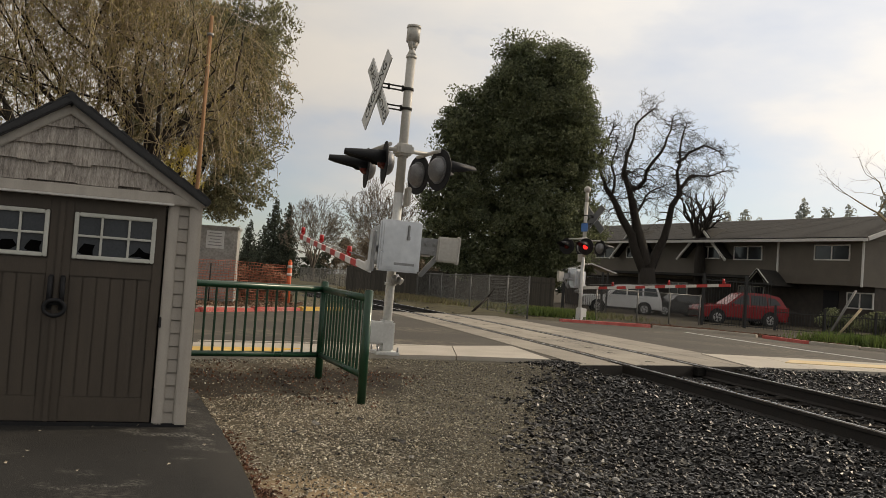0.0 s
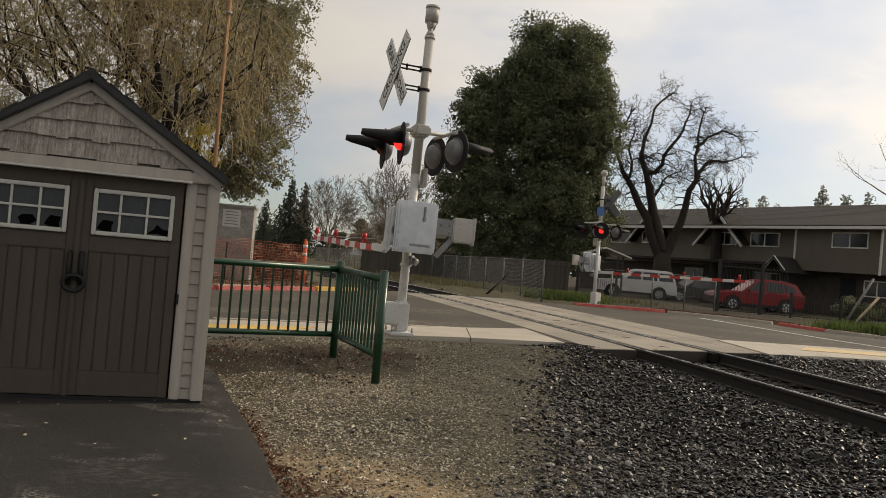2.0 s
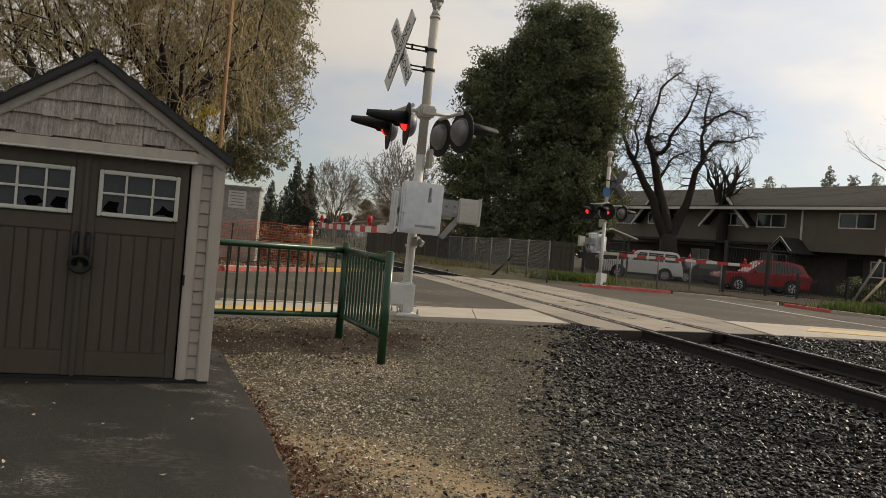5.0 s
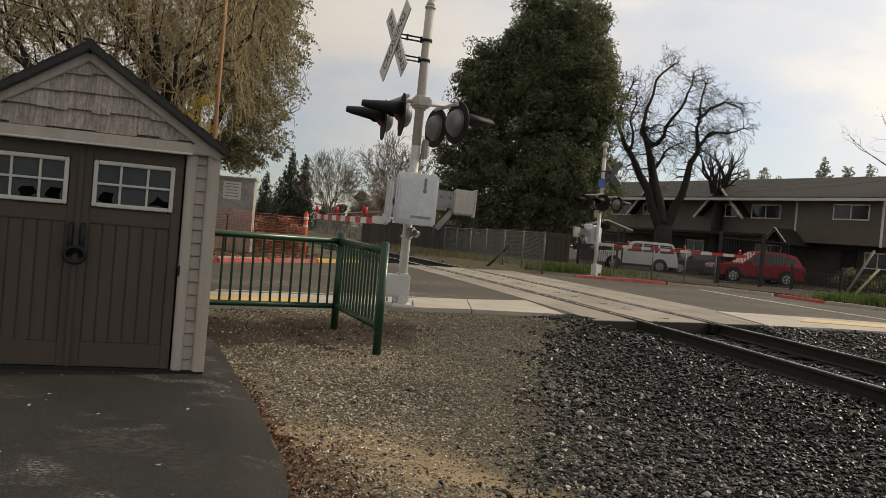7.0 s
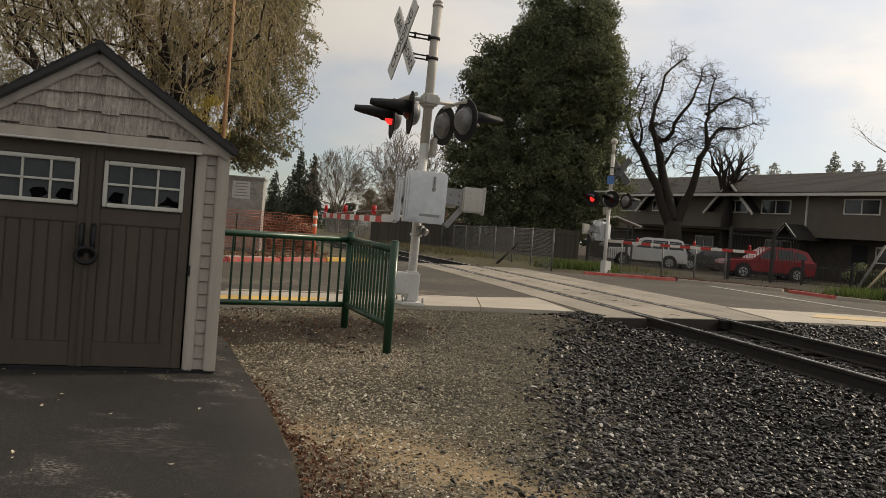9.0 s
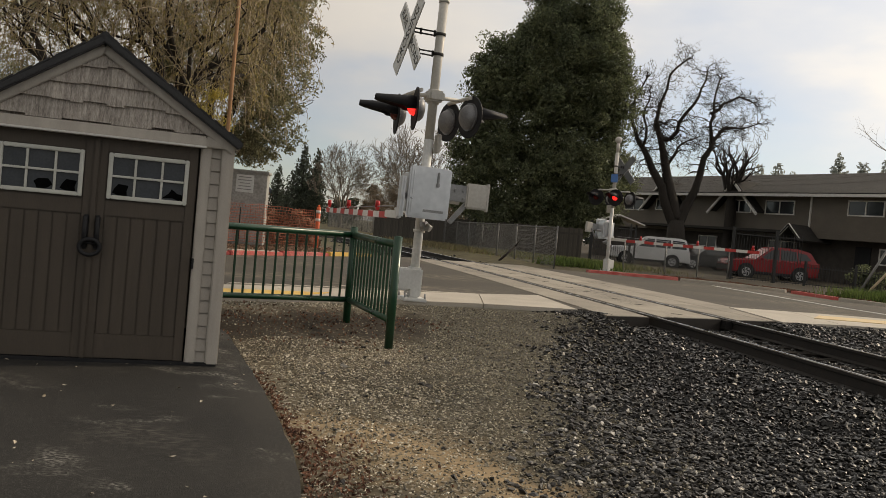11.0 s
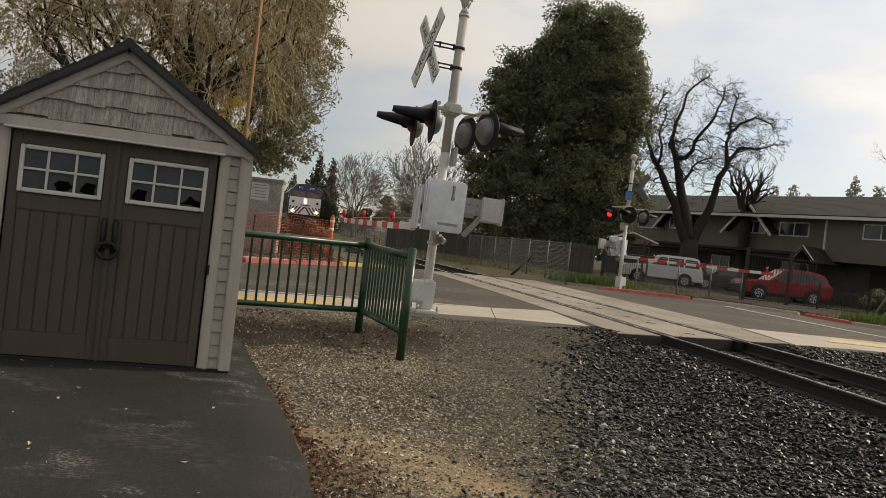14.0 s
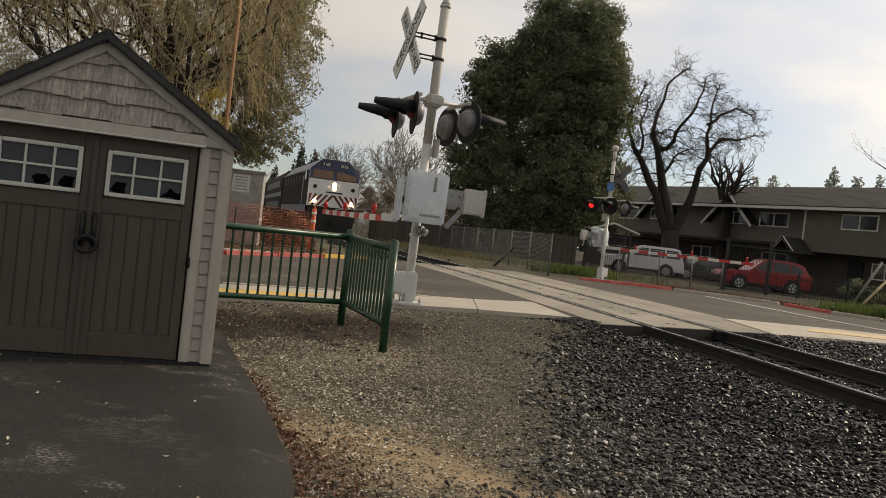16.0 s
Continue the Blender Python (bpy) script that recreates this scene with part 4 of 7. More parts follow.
def signal(m, label, far=False):
    sig = thing("crossing_signal", m, label, "crossing signal", "crossing signals")
    low = M_MASTWHITE
    part("mast", tube(tube(B(), (0, 0, 0.0), (0, 0, 2.35), 0.066, seg=24), (0, 0, 1.0), (0, 0, 1.04), 0.085, seg=24), low, sig, "white painted lower mast")
    part("upper_mast", tube(B(), (0, 0, 2.35), (0, 0, 4.36), 0.067, seg=24), M_MASTGREY, sig, "grey metal upper mast")
    if far:
        bm = B()
        bmesh.ops.create_uvsphere(bm, u_segments=16, v_segments=10, radius=0.125, matrix=Matrix.Translation((0, 0, 4.82)))
        tube(bm, (0, 0, 4.36), (0, 0, 4.75), 0.06)
        part("finial", bm, M_MASTGREY, sig, "round grey cap on the mast")
        part("sign", box(B(), 0.02, 0.30, 0.30, (0.10, 0.05, 3.42), 0.006), material("blue_sign", (0.05, 0.16, 0.42), (0.07, 0.2, 0.5), 0.5, 5, 0), sig, "small blue sign")
    else:
        bm = tube(B(), (0, 0, 4.33), (0, 0, 4.37), 0.078, seg=20)
        tube(bm, (0, 0, 4.37), (0, 0, 4.46), 0.07, 0.04, seg=20)
        for k in range(3):
            a = 2.1 * k
            tube(bm, (0.03 * math.cos(a), 0.03 * math.sin(a), 4.44), (0.085 * math.cos(a), 0.085 * math.sin(a), 4.58), 0.014)
        part("bell_bracket", bm, M_MASTGREY, sig)
        bm = tube(B(), (0, 0, 4.57), (0, 0, 4.80), 0.098, seg=24)
        tube(bm, (0, 0, 4.775), (0, 0, 4.815), 0.106, 0.10, seg=24)
        tube(bm, (0, 0, 4.48), (0, 0, 4.57), 0.02, 0.09, seg=16)
        part("bell", bm, M_MASTGREY, sig, "grey drum-shaped warning bell")
    # base
    bm = box(B(), 0.36, 0.36, 0.05, (0, 0, 0.025), 0.01)
    box(bm, 0.20, 0.24, 0.44, (0, 0, 0.27), 0.03)
    part("base", bm, low, sig, "white cast base")
    bm = box(B(), 0.24, 0.22, 0.32, (-0.19, -0.03, 0.31), 0.02)
    part("junction_box", bm, low, sig, "white junction box on the base")
    for a in ((-1, -1), (1, -1), (-1, 1), (1, 1)):
        part("bolt", tube(B(), (a[0] * 0.15, a[1] * 0.15, 0.03), (a[0] * 0.15, a[1] * 0.15, 0.12), 0.016, seg=6), M_STEELGREY, sig)
    # flashing heads
    z = 2.70
    bm = tube(B(), (-0.34, -0.46, z + 0.27), (-0.34, 0.46, z + 0.27), 0.028)
    tube(bm, (-0.34, 0, z + 0.27), (0.40, 0, z + 0.27), 0.03)
    tube(bm, (0.40, -0.46, z + 0.27), (0.40, 0.46, z + 0.27), 0.028)
    part("cross_arm", bm, M_MASTGREY, sig, "grey pipe arm for the lamps")
    part("junction_collar", box(tube(B(), (0, 0, z + 0.17), (0, 0, z + 0.37), 0.09, seg=18), 0.24, 0.30, 0.16, (0, -0.02, z + 0.27), 0.03), M_MASTGREY, sig)
    lenses = []
    for x, f in ((-0.40, -1), (0.43, 1)):
        for y in (0.44, -0.44):
            yaw = -9 if f < 0 else 12
            lenses.append((f, y, yaw, flasher(sig, x, y, z, f, yaw)))
    part("clamp_box", box(B(), 0.05, 0.20, 0.28, (0.12, -0.05, 2.30), 0.015), M_MASTGREY, sig, "small grey box on the mast")
    # crossbuck, facing -x
    zb, xb = 3.78, -0.47
    for a, words in ((48, ("CROSSING",)), (-48, ("RAIL", "ROAD"))):
        off = -0.012 if a > 0 else 0.012
        mm = Matrix.Translation((xb + off, 0, zb)) @ pose(0, 0, 0, 0, 0, 4) @ pose(0, 0, 0, -a, 0, 0)
        blade = part("crossbuck_blade", box(B(), 0.012, 1.24, 0.255, mm, 0.003), M_SIGNWHITE, sig, "white crossbuck blade with black letters")
        part("blade_back", box(B(), 0.006, 1.22, 0.245, Matrix.Translation((0.010, 0, 0)) @ mm), M_BLADEBACK, blade, "dull grey metal back")
        face = Matrix.Translation((xb + off - 0.008, 0, zb)) @ pose(0, 0, 0, 0, 0, 4) @ pose(0, 0, 0, -a, 0, 0) @ pose(0, 0, 0, 90, 0, -90)
        if len(words) == 2:
            for w, dx in zip(words, (-0.37, 0.37)):
                letters(w, 0.175, face @ Matrix.Translation((dx, 0, 0)), M_SIGNBLACK, blade)
        else:
            letters(words[0], 0.20, face, M_SIGNBLACK, blade)
    for dz in (0.09, -0.20):
        bm = box(box(B(), 0.36, 0.06, 0.012, (xb / 2 - 0.02, 0, zb + dz + 0.028), 0.003), 0.36, 0.06, 0.012, (xb / 2 - 0.02, 0, zb + dz - 0.028), 0.003)
        for bxx in (xb + 0.06, xb + 0.17, -0.09):
            tube(bm, (bxx, 0, zb + dz - 0.045), (bxx, 0, zb + dz + 0.045), 0.016, seg=8)
        tube(bm, (0, 0, zb + dz - 0.02), (0, 0, zb + dz + 0.02), 0.078, seg=18)
        part("bracket", bm, M_TRAINDARK, sig, "dark steel crossbuck bracket")
    # gate mechanism
    bx = part("gate_mechanism", box(B(), 0.58, 0.42, 0.70, (-0.07, -0.27, 1.55), 0.08), M_BOXSILVER, sig, "silver painted gate mechanism box")
    part("lid", box(box(B(), 0.62, 0.05, 0.72, (-0.07, -0.478, 1.56), 0.024), 0.54, 0.03, 0.62, (-0.07, -0.503, 1.56), 0.014), M_BOXSILVER, bx)
    part("latch", box(box(B(), 0.03, 0.03, 0.20, (0.03, -0.525, 1.76), 0.006), 0.05, 0.035, 0.06, (0.03, -0.53, 1.68), 0.01), M_STEELGREY, bx, "grey latch")
    part("data_plate", box(B(), 0.30, 0.006, 0.035, (0.0, -0.519, 1.31)), M_STEELGREY, bx, "small data plate")
    bm = tube(B(), (0.0, -0.10, 1.08), (0.06, -0.16, 1.10), 0.07, seg=14)
    tube(bm, (0.05, -0.15, 1.10), (0.10, -0.20, 1.06), 0.05, seg=14)
    part("conduit", bm, M_STEELGREY, sig)
    part("shaft", tube(B(), (-0.42, -0.27, 1.5), (0.46, -0.27, 1.5), 0.045, seg=16), M_STEELGREY, sig)
    # arm, turning about x at the shaft; its own space starts at the shaft
    arm = part("gate_arm", box(box(B(), 0.05, 0.26, 0.18, (-0.42, 0.02, -0.25), 0.03),
                               0.045, 0.72, 0.11, Matrix.Translation((-0.42, 0.37, -0.28)), 0.01), M_MASTWHITE, sig, "red and white striped crossing gate arm")
    arm.location = (0, -0.27, 1.5)
    for k in range(13):
        y = 0.72 + k * 0.405
        part("stripe", box(B(), 0.035, 0.405, 0.095, (-0.42, y + 0.2, -0.30), 0.004), M_REDSTRIPE if k % 2 == 0 else M_WHITESTRIPE, arm, "red stripe" if k % 2 == 0 else "white stripe")
    part("support_wire", tube(B(), (-0.42, 0.3, -0.16), (-0.42, 4.6, -0.235), 0.008, seg=6), M_STEELGREY, arm)
    for y in (1.35, 3.7, 5.75):
        bm = box(B(), 0.05, 0.10, 0.05, (-0.42, y, -0.215), 0.008)
        tube(bm, (-0.42, y, -0.20), (-0.42, y, -0.09), 0.04, 0.034, seg=14)
        part("arm_lamp", bm, material("red_arm_lamp", (0.42, 0.012, 0.015), (0.55, 0.02, 0.02), 0.35, 9, 0) if y == 1.35 and not far else bpy.data.materials["red_arm_lamp"], arm, "small red lamp on the arm")
    bm = box(B(), 0.30, 0.05, 0.24, (0.37, -0.14, 0.11), 0.012)
    box(bm, 0.07, 0.06, 0.46, Matrix.Translation((0.44, -0.12, -0.14)) @ pose(0, 0, 0, 0, 38, 0), 0.012)
    part("counterweight_arm", bm, M_STEELGREY, arm, "grey steel counterweight arm")
    for bx_, bz_ in ((0.33, 0.15), (0.46, 0.15), (0.46, 0.05)):
        part("bolt", tube(B(), (bx_, -0.165, bz_), (bx_, -0.19, bz_), 0.022, seg=6), M_STEELGREY, arm)
    bm = box(B(), 0.32, 0.07, 0.36, (0.66, -0.16, 0.09), 0.02)
    box(bm, 0.04, 0.10, 0.40, (0.82, -0.15, 0.09), 0.012)
    part("counterweight", bm, M_MASTGREY, arm, "silver counterweight plate")
    bm = box(B(), 0.06, 0.22, 0.62, Matrix.Translation((-0.43, -0.12, -0.02)), 0.028)
    part("side_channel", bm, M_BOXSILVER, arm, "silver side channel")
    return sig, lenses, arm


near_sig, near_lenses, near_arm = signal(pose(-0.41, 12.64, -0.05, 0, 1.1, 0) @ turn_z(0, 0, 0, 20.0), "white railway crossing signal with crossbuck and black flashing heads")
far_sig, far_lenses, far_arm = signal(turn_z(5.95, 31.64, -0.05, 220.0), "railway crossing signal across the road seen from behind", True)


# ---- apartment house ----
HOUSE_M = turn_z(23, 47, -0.1, -63.9)
house = thing("apartment_house", HOUSE_M, "two-storey taupe apartment house with dark shingle roof", "house")
HL, HR, HD, EAVE, RIDGE = -27.0, 1.45, 9.0, 4.95, 6.65
bm = box(B(), 5.65, HD, 2.5, (-1.37, HD / 2, 3.7))
part("wall", bm, M_STUCCO, house, "taupe lap siding upper wall")
part("wall", box(B(), HR - HL - 5.7, HD - 0.3, 2.5, ((HL - 4.2) / 2, HD / 2 + 0.25, 3.7)), M_STUCCO, house)
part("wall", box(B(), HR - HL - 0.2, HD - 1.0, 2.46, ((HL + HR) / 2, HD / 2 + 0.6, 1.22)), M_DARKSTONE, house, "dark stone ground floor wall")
first = None
for k in range(15):
    o = part("siding_board", box(B(), 5.66, 0.02, 0.15, Matrix.Translation((-1.37, -0.012, 2.53 + k * 0.165)) @ pose(0, 0, 0, 4, 0, 0)), M_STUCCO, house)
bm = B()
for y0, y1, flip in ((-0.6, 4.5, 1), (9.6, 4.5, -1)):
    ang = math.degrees(math.atan2(RIDGE - EAVE, 4.5 + 0.6))
    box(bm, HR - HL + 1.2, math.hypot(5.1, RIDGE - EAVE), 0.14, Matrix.Translation(((HL + HR) / 2, (y0 + y1) / 2, (EAVE + RIDGE) / 2)) @ pose(0, 0, 0, ang * flip, 0, 0))
part("roof", bm, M_ROOFSHINGLE, house, "dark brown shingle roof")
for k in range(22):
    yy = -0.60 + k * 0.23
    part("shingle_course", box(B(), HR - HL + 1.18, 0.225, 0.012, Matrix.Translation(((HL + HR) / 2, yy + 0.1, EAVE + 0.10 + (yy + 0.70) / 5.1 * (RIDGE - EAVE))) @ pose(0, 0, 0, 17.2, 0, 0)), M_ROOFSHINGLE, house)
part("fascia", box(B(), HR - HL + 1.2, 0.05, 0.17, ((HL + HR) / 2, -0.66, EAVE - 0.05)), M_HOUSETRIM, house, "pale fascia and gutter")
part("downspout", box(B(), 0.09, 0.09, 2.4, (-4.25, -0.06, 3.65)), M_HOUSETRIM, house, "white downspout")
part("downspout", box(B(), 0.10, 0.10, 2.5, (1.40, -0.06, 3.65)), M_HOUSETRIM, house, "white downspout")
bm = B()
prism(bm, [(-0.3, 0), (HD + 0.3, 0), (HD / 2, 1.55)], -0.02, 0.05)
bm.transform(Matrix.Translation((HR + 0.02, 0, EAVE)) @ pose(0, 0, 0, 0, 0, 90))
part("gable_wall", bm, M_STUCCO, house)
for flip in (1, -1):
    ang = math.degrees(math.atan2(RIDGE - EAVE, 5.1)) * flip
    part("rake_board", box(B(), 0.06, 5.4, 0.22, Matrix.Translation((HR + 0.62, 4.5 - flip * 2.55, (EAVE + RIDGE) / 2)) @ pose(0, 0, 0, ang, 0, 0)), M_HOUSETRIM, house, "white rake board")


def house_window(x0, x1, z0, z1, y=0.0):
    w = part("window", box(B(), x1 - x0, 0.05, z1 - z0, ((x0 + x1) / 2, y - 0.01, (z0 + z1) / 2 + 0.1)), M_HGLASS, house, "dark sliding window with white frame")
    fb = B()
    for x in (x0, (x0 + x1) / 2, x1):
        box(fb, 0.07, 0.09, z1 - z0 + 0.07, (x, y - 0.03, (z0 + z1) / 2 + 0.1))
    for z in (z0, z1):
        box(fb, x1 - x0, 0.085, 0.07, ((x0 + x1) / 2, y - 0.03, z + 0.1))
    part("frame", fb, M_HOUSETRIM, w, "white window frame")


for x0, x1, z0, z1, y in ((-1.7, 0.55, 3.74, 4.55, 0), (-8.07, -5.84, 3.71, 4.52, 0.4), (-11.3, -9.2, 3.75, 4.51, 0.33), (-22.15, -19.96, 3.69, 4.5, 0.4),
                          (-18.4, -16.8, 3.74, 4.5, 0.33), (-0.3, 1.3, 1.16, 2.0, 1.1), (-8.2, -6.2, 1.1, 2.1, 1.1), (-14.5, -12.8, 1.1, 2.1, 1.1)):
    house_window(x0, x1, z0, z1, y)
part("door", box(B(), 1.0, 0.06, 2.1, (-1.36, 1.07, 1.12), 0.01), M_BLACK, house, "dark entrance door")
for cx in (-10.3, -17.4):
    for sx in (-1, 1):
        part("gable_board", box(B(), 3.0, 0.12, 0.14, Matrix.Translation((cx + sx * 1.08, -0.33, 4.72)) @ pose(0, 0, 0, 0, sx * 43, 0), 0.01), M_HOUSETRIM, house, "pale gable board")
        part("gable_roof", box(B(), 2.9, 2.2, 0.10, Matrix.Translation((cx + sx * 1.05, 0.82, 4.86)) @ pose(0, 0, 0, 0, sx * 43, 0)), M_ROOFSHINGLE, house)
    part("gable_infill", prism(B(), [(cx - 1.6, 3.9), (cx + 1.6, 3.9), (cx, 5.5)], 0.36, 0.42), M_STUCCO, house)
for sx in (-1, 1):
    part("porch_board", box(B(), 1.15, 0.08, 0.14, Matrix.Translation((-4.3 + sx * 0.40, -1.65, 2.72)) @ pose(0, 0, 0, 0, sx * 44, 0)), M_HOUSETRIM, house, "pale porch gable trim")
    part("porch_roof", box(B(), 1.3, 2.6, 0.10, Matrix.Translation((-4.3 + sx * 0.45, -0.4, 2.66)) @ pose(0, 0, 0, 0, sx * 44, 0)), M_ROOFSHINGLE, house)
part("porch_roof", box(B(), 14.0, 1.5, 0.16, (-12.5, -0.1, 2.72)), M_ROOFSHINGLE, house, "dark low porch roof")


# ---- cars ----
def wheel(parent, x, y, r=0.35):
    bm = tube(B(), (x, y - 0.11, r), (x, y + 0.11, r), r, seg=28)
    bmesh.ops.bevel(bm, geom=[e for e in bm.edges if len(e.link_faces) == 2 and e.calc_face_angle(0) > 1], offset=0.03, segments=2, affect="EDGES")
    w = part("wheel", bm, M_TYRE, parent, "black tyre")
    rim = B()
    for s in (-1, 1):
        tube(rim, (x, y + s * 0.10, r), (x, y + s * 0.118, r), r * 0.64, r * 0.60, seg=24)
    part("rim", rim, M_RIM, w, "alloy rim")
    for s in (-1, 1):
        for k in range(5):
            a = k * 2 * math.pi / 5
            part("spoke_gap", box(B(), r * 0.16, 0.01, r * 0.42, Matrix.Translation((x + math.sin(a) * r * 0.36, y + s * 0.12, r + math.cos(a) * r * 0.36)) @ pose(0, 0, 0, 0, math.degrees(a) + 36, 0)), M_BLACK, w)


def car(name, m, label, paint, L, Wd, body, cabin, glass_side, wheels, boxy):
    c = thing(name, m, label, "car")
    bm = prism(B(), body, -Wd / 2, Wd / 2)
    bmesh.ops.bevel(bm, geom=list(bm.edges), offset=0.05, segments=3, affect="EDGES", clamp_overlap=True)
    part("body", bm, paint, c)
    cb = B()
    inset = 0.08 if boxy else 0.16
    zb, zt = cabin[0][1], max(z for x, z in cabin)
    rings = []
    for s in (-1, 1):
        rings.append([cb.verts.new((x, s * (Wd / 2 - 0.03 - inset * (z - zb) / (zt - zb)), z)) for x, z in cabin])
    n = len(cabin)
    cb.faces.new(rings[0])
    cb.faces.new(rings[1][::-1])
    for i in range(n):
        cb.faces.new((rings[0][i], rings[1][i], rings[1][(i + 1) % n], rings[0][(i + 1) % n]))
    bmesh.ops.recalc_face_normals(cb, faces=list(cb.faces))
    bmesh.ops.bevel(cb, geom=list(cb.edges), offset=0.035, segments=2, affect="EDGES", clamp_overlap=True)
    part("cabin", cb, paint, c)
    for s in (-1, 1):
        for pts in glass_side:
            gb = B()
            vs = [gb.verts.new((x, s * (Wd / 2 - 0.022 - inset * (z - zb) / (zt - zb)), z)) for x, z in pts]
            gb.faces.new(vs)
            ex = bmesh.ops.extrude_face_region(gb, geom=list(gb.faces))
            bmesh.ops.translate(gb, vec=(0, -s * 0.02, 0), verts=[v for v in ex["geom"] if isinstance(v, bmesh.types.BMVert)])
            bmesh.ops.recalc_face_normals(gb, faces=list(gb.faces))
            part("side_window", gb, M_HGLASS, c, "dark tinted window")
    for x in wheels:
        for s in (-1, 1):
            ab = tube(B(), (x, s * (Wd / 2 - 0.06), 0.37), (x, s * (Wd / 2 + 0.012), 0.37), 0.43, seg=28)
            part("wheel_arch", ab, M_BLACK, c, "black wheel arch")
            wheel(c, x, s * (Wd / 2 - 0.07), 0.36)
    for s in (-1, 1):
        part("head_light", box(B(), 0.10, 0.34, 0.14, (-L / 2 + 0.06, s * (Wd / 2 - 0.24), 0.78), 0.02), M_RIM, c, "clear headlight")
        part("tail_light", box(B(), 0.10, 0.22, 0.20, (L / 2 - 0.06, s * (Wd / 2 - 0.14), 0.98), 0.02), M_REDLENS, c, "red tail light")
        part("mirror", box(B(), 0.10, 0.20, 0.14, (-0.62, s * (Wd / 2 + 0.08), 1.06), 0.03), paint, c)
        for x in (-0.15, 0.85):
            part("door_handle", box(B(), 0.18, 0.03, 0.035, (x, s * (Wd / 2 + 0.012), 0.92), 0.008), paint, c)
        part("sill_trim", box(B(), L - 1.6, 0.04, 0.14, (0, s * (Wd / 2 - 0.005), 0.34), 0.01), M_BLACK, c)
    part("bumper", box(B(), 0.14, Wd - 0.05, 0.28, (L / 2 - 0.04, 0, 0.50), 0.03), M_BLACK if not boxy else paint, c)
    part("bumper", box(B(), 0.14, Wd - 0.05, 0.28, (-L / 2 + 0.04, 0, 0.50), 0.03), M_BLACK if not boxy else paint, c)
    return c


car("sport_utility_car", turn_z(16.55, 44.5, -0.14, 0), "red sport utility car parked behind the fence", M_CARRED, 4.6, 1.84,
    [(-2.3, 0.32), (2.25, 0.32), (2.3, 0.95), (2.22, 1.06), (-0.75, 1.05), (-2.1, 0.92), (-2.3, 0.75)],
    [(-0.95, 1.0), (2.2, 1.0), (1.85, 1.55), (1.2, 1.69), (0.2, 1.70), (-0.15, 1.62)],
    [[(-0.70, 1.08), (0.25, 1.08), (0.25, 1.58), (-0.08, 1.55)], [(0.32, 1.08), (1.15, 1.08), (1.12, 1.55), (0.32, 1.58)], [(1.22, 1.10), (1.88, 1.16), (1.6, 1.46), (1.2, 1.52)]], (-1.38, 1.32), False)
car("sport_utility_car", turn_z(12.2, 52.0, -0.14, -8), "white boxy sport utility car parked by the house", M_CARWHITE, 4.62, 1.84,
    [(-2.31, 0.36), (2.31, 0.36), (2.31, 1.02), (2.25, 1.10), (-0.9, 1.10), (-2.2, 1.02), (-2.31, 0.85)],
    [(-0.95, 1.08), (2.25, 1.08), (2.02, 1.68), (1.7, 1.76), (-0.1, 1.76), (-0.3, 1.70)],
    [[(-0.66, 1.14), (0.22, 1.14), (0.22, 1.62), (-0.2, 1.62)], [(0.30, 1.14), (1.15, 1.14), (1.15, 1.62), (0.30, 1.62)], [(1.25, 1.14), (2.08, 1.14), (1.93, 1.60), (1.25, 1.62)]], (-1.40, 1.30), True)
car("saloon_car", turn_z(15.9, 52.8, -0.14, 12), "black saloon car parked between two others", M_CARBLACK, 4.5, 1.78,
    [(-2.25, 0.3), (2.25, 0.3), (2.25, 0.88), (1.6, 0.98), (-0.9, 0.96), (-2.1, 0.85), (-2.25, 0.7)],
    [(-1.0, 0.92), (1.6, 0.92), (0.95, 1.38), (0.3, 1.45), (-0.25, 1.42)],
    [[(-0.7, 1.0), (0.2, 1.0), (0.2, 1.36), (-0.15, 1.34)], [(0.3, 1.0), (1.2, 1.0), (0.8, 1.32), (0.3, 1.36)]], (-1.35, 1.3), False)


# ---- fences ----
def wire_mesh(name, a, b, z0, z1, step, r, mat, parent, label=""):
    """A lattice of thin crossed wires between two ground points, as flat strips."""
    a, b = Vector(a), Vector(b)
    L = (b - a).length
    d = (b - a) / L
    h = z1 - z0
    vs, fs = [], []
    nrm = Vector((-d.y, d.x, 0)) * 0.004
    def bar(p, q):
        t = (q - p).normalized()
        side = t.cross(nrm.normalized()) * r
        k = len(vs)
        for o in (nrm, -nrm):
            vs.extend([p + side + o, p - side + o, q - side + o, q + side + o])
        fs.extend([(k, k + 1, k + 2, k + 3), (k + 7, k + 6, k + 5, k + 4), (k, k + 3, k + 7, k + 4), (k + 1, k + 5, k + 6, k + 2)])
    n = int(L / step)
    P = lambda s, z: Vector((a.x + d.x * s, a.y + d.y * s, z))
    for i in range(-int(h / step), n + 1):
        for up in (1, 0):
            s0, s1 = i * step, i * step + h
            za, zb = (z0, z1) if up else (z1, z0)
            c0, c1 = max(0, s0), min(L, s1)
            if c1 <= c0:
                continue
            f0, f1 = (c0 - s0) / h, (c1 - s0) / h
            bar(P(c0, za + (zb - za) * f0), P(c1, za + (zb - za) * f1))
    return raw(name, [tuple(v) for v in vs], fs, mat, parent, label, "stuff")


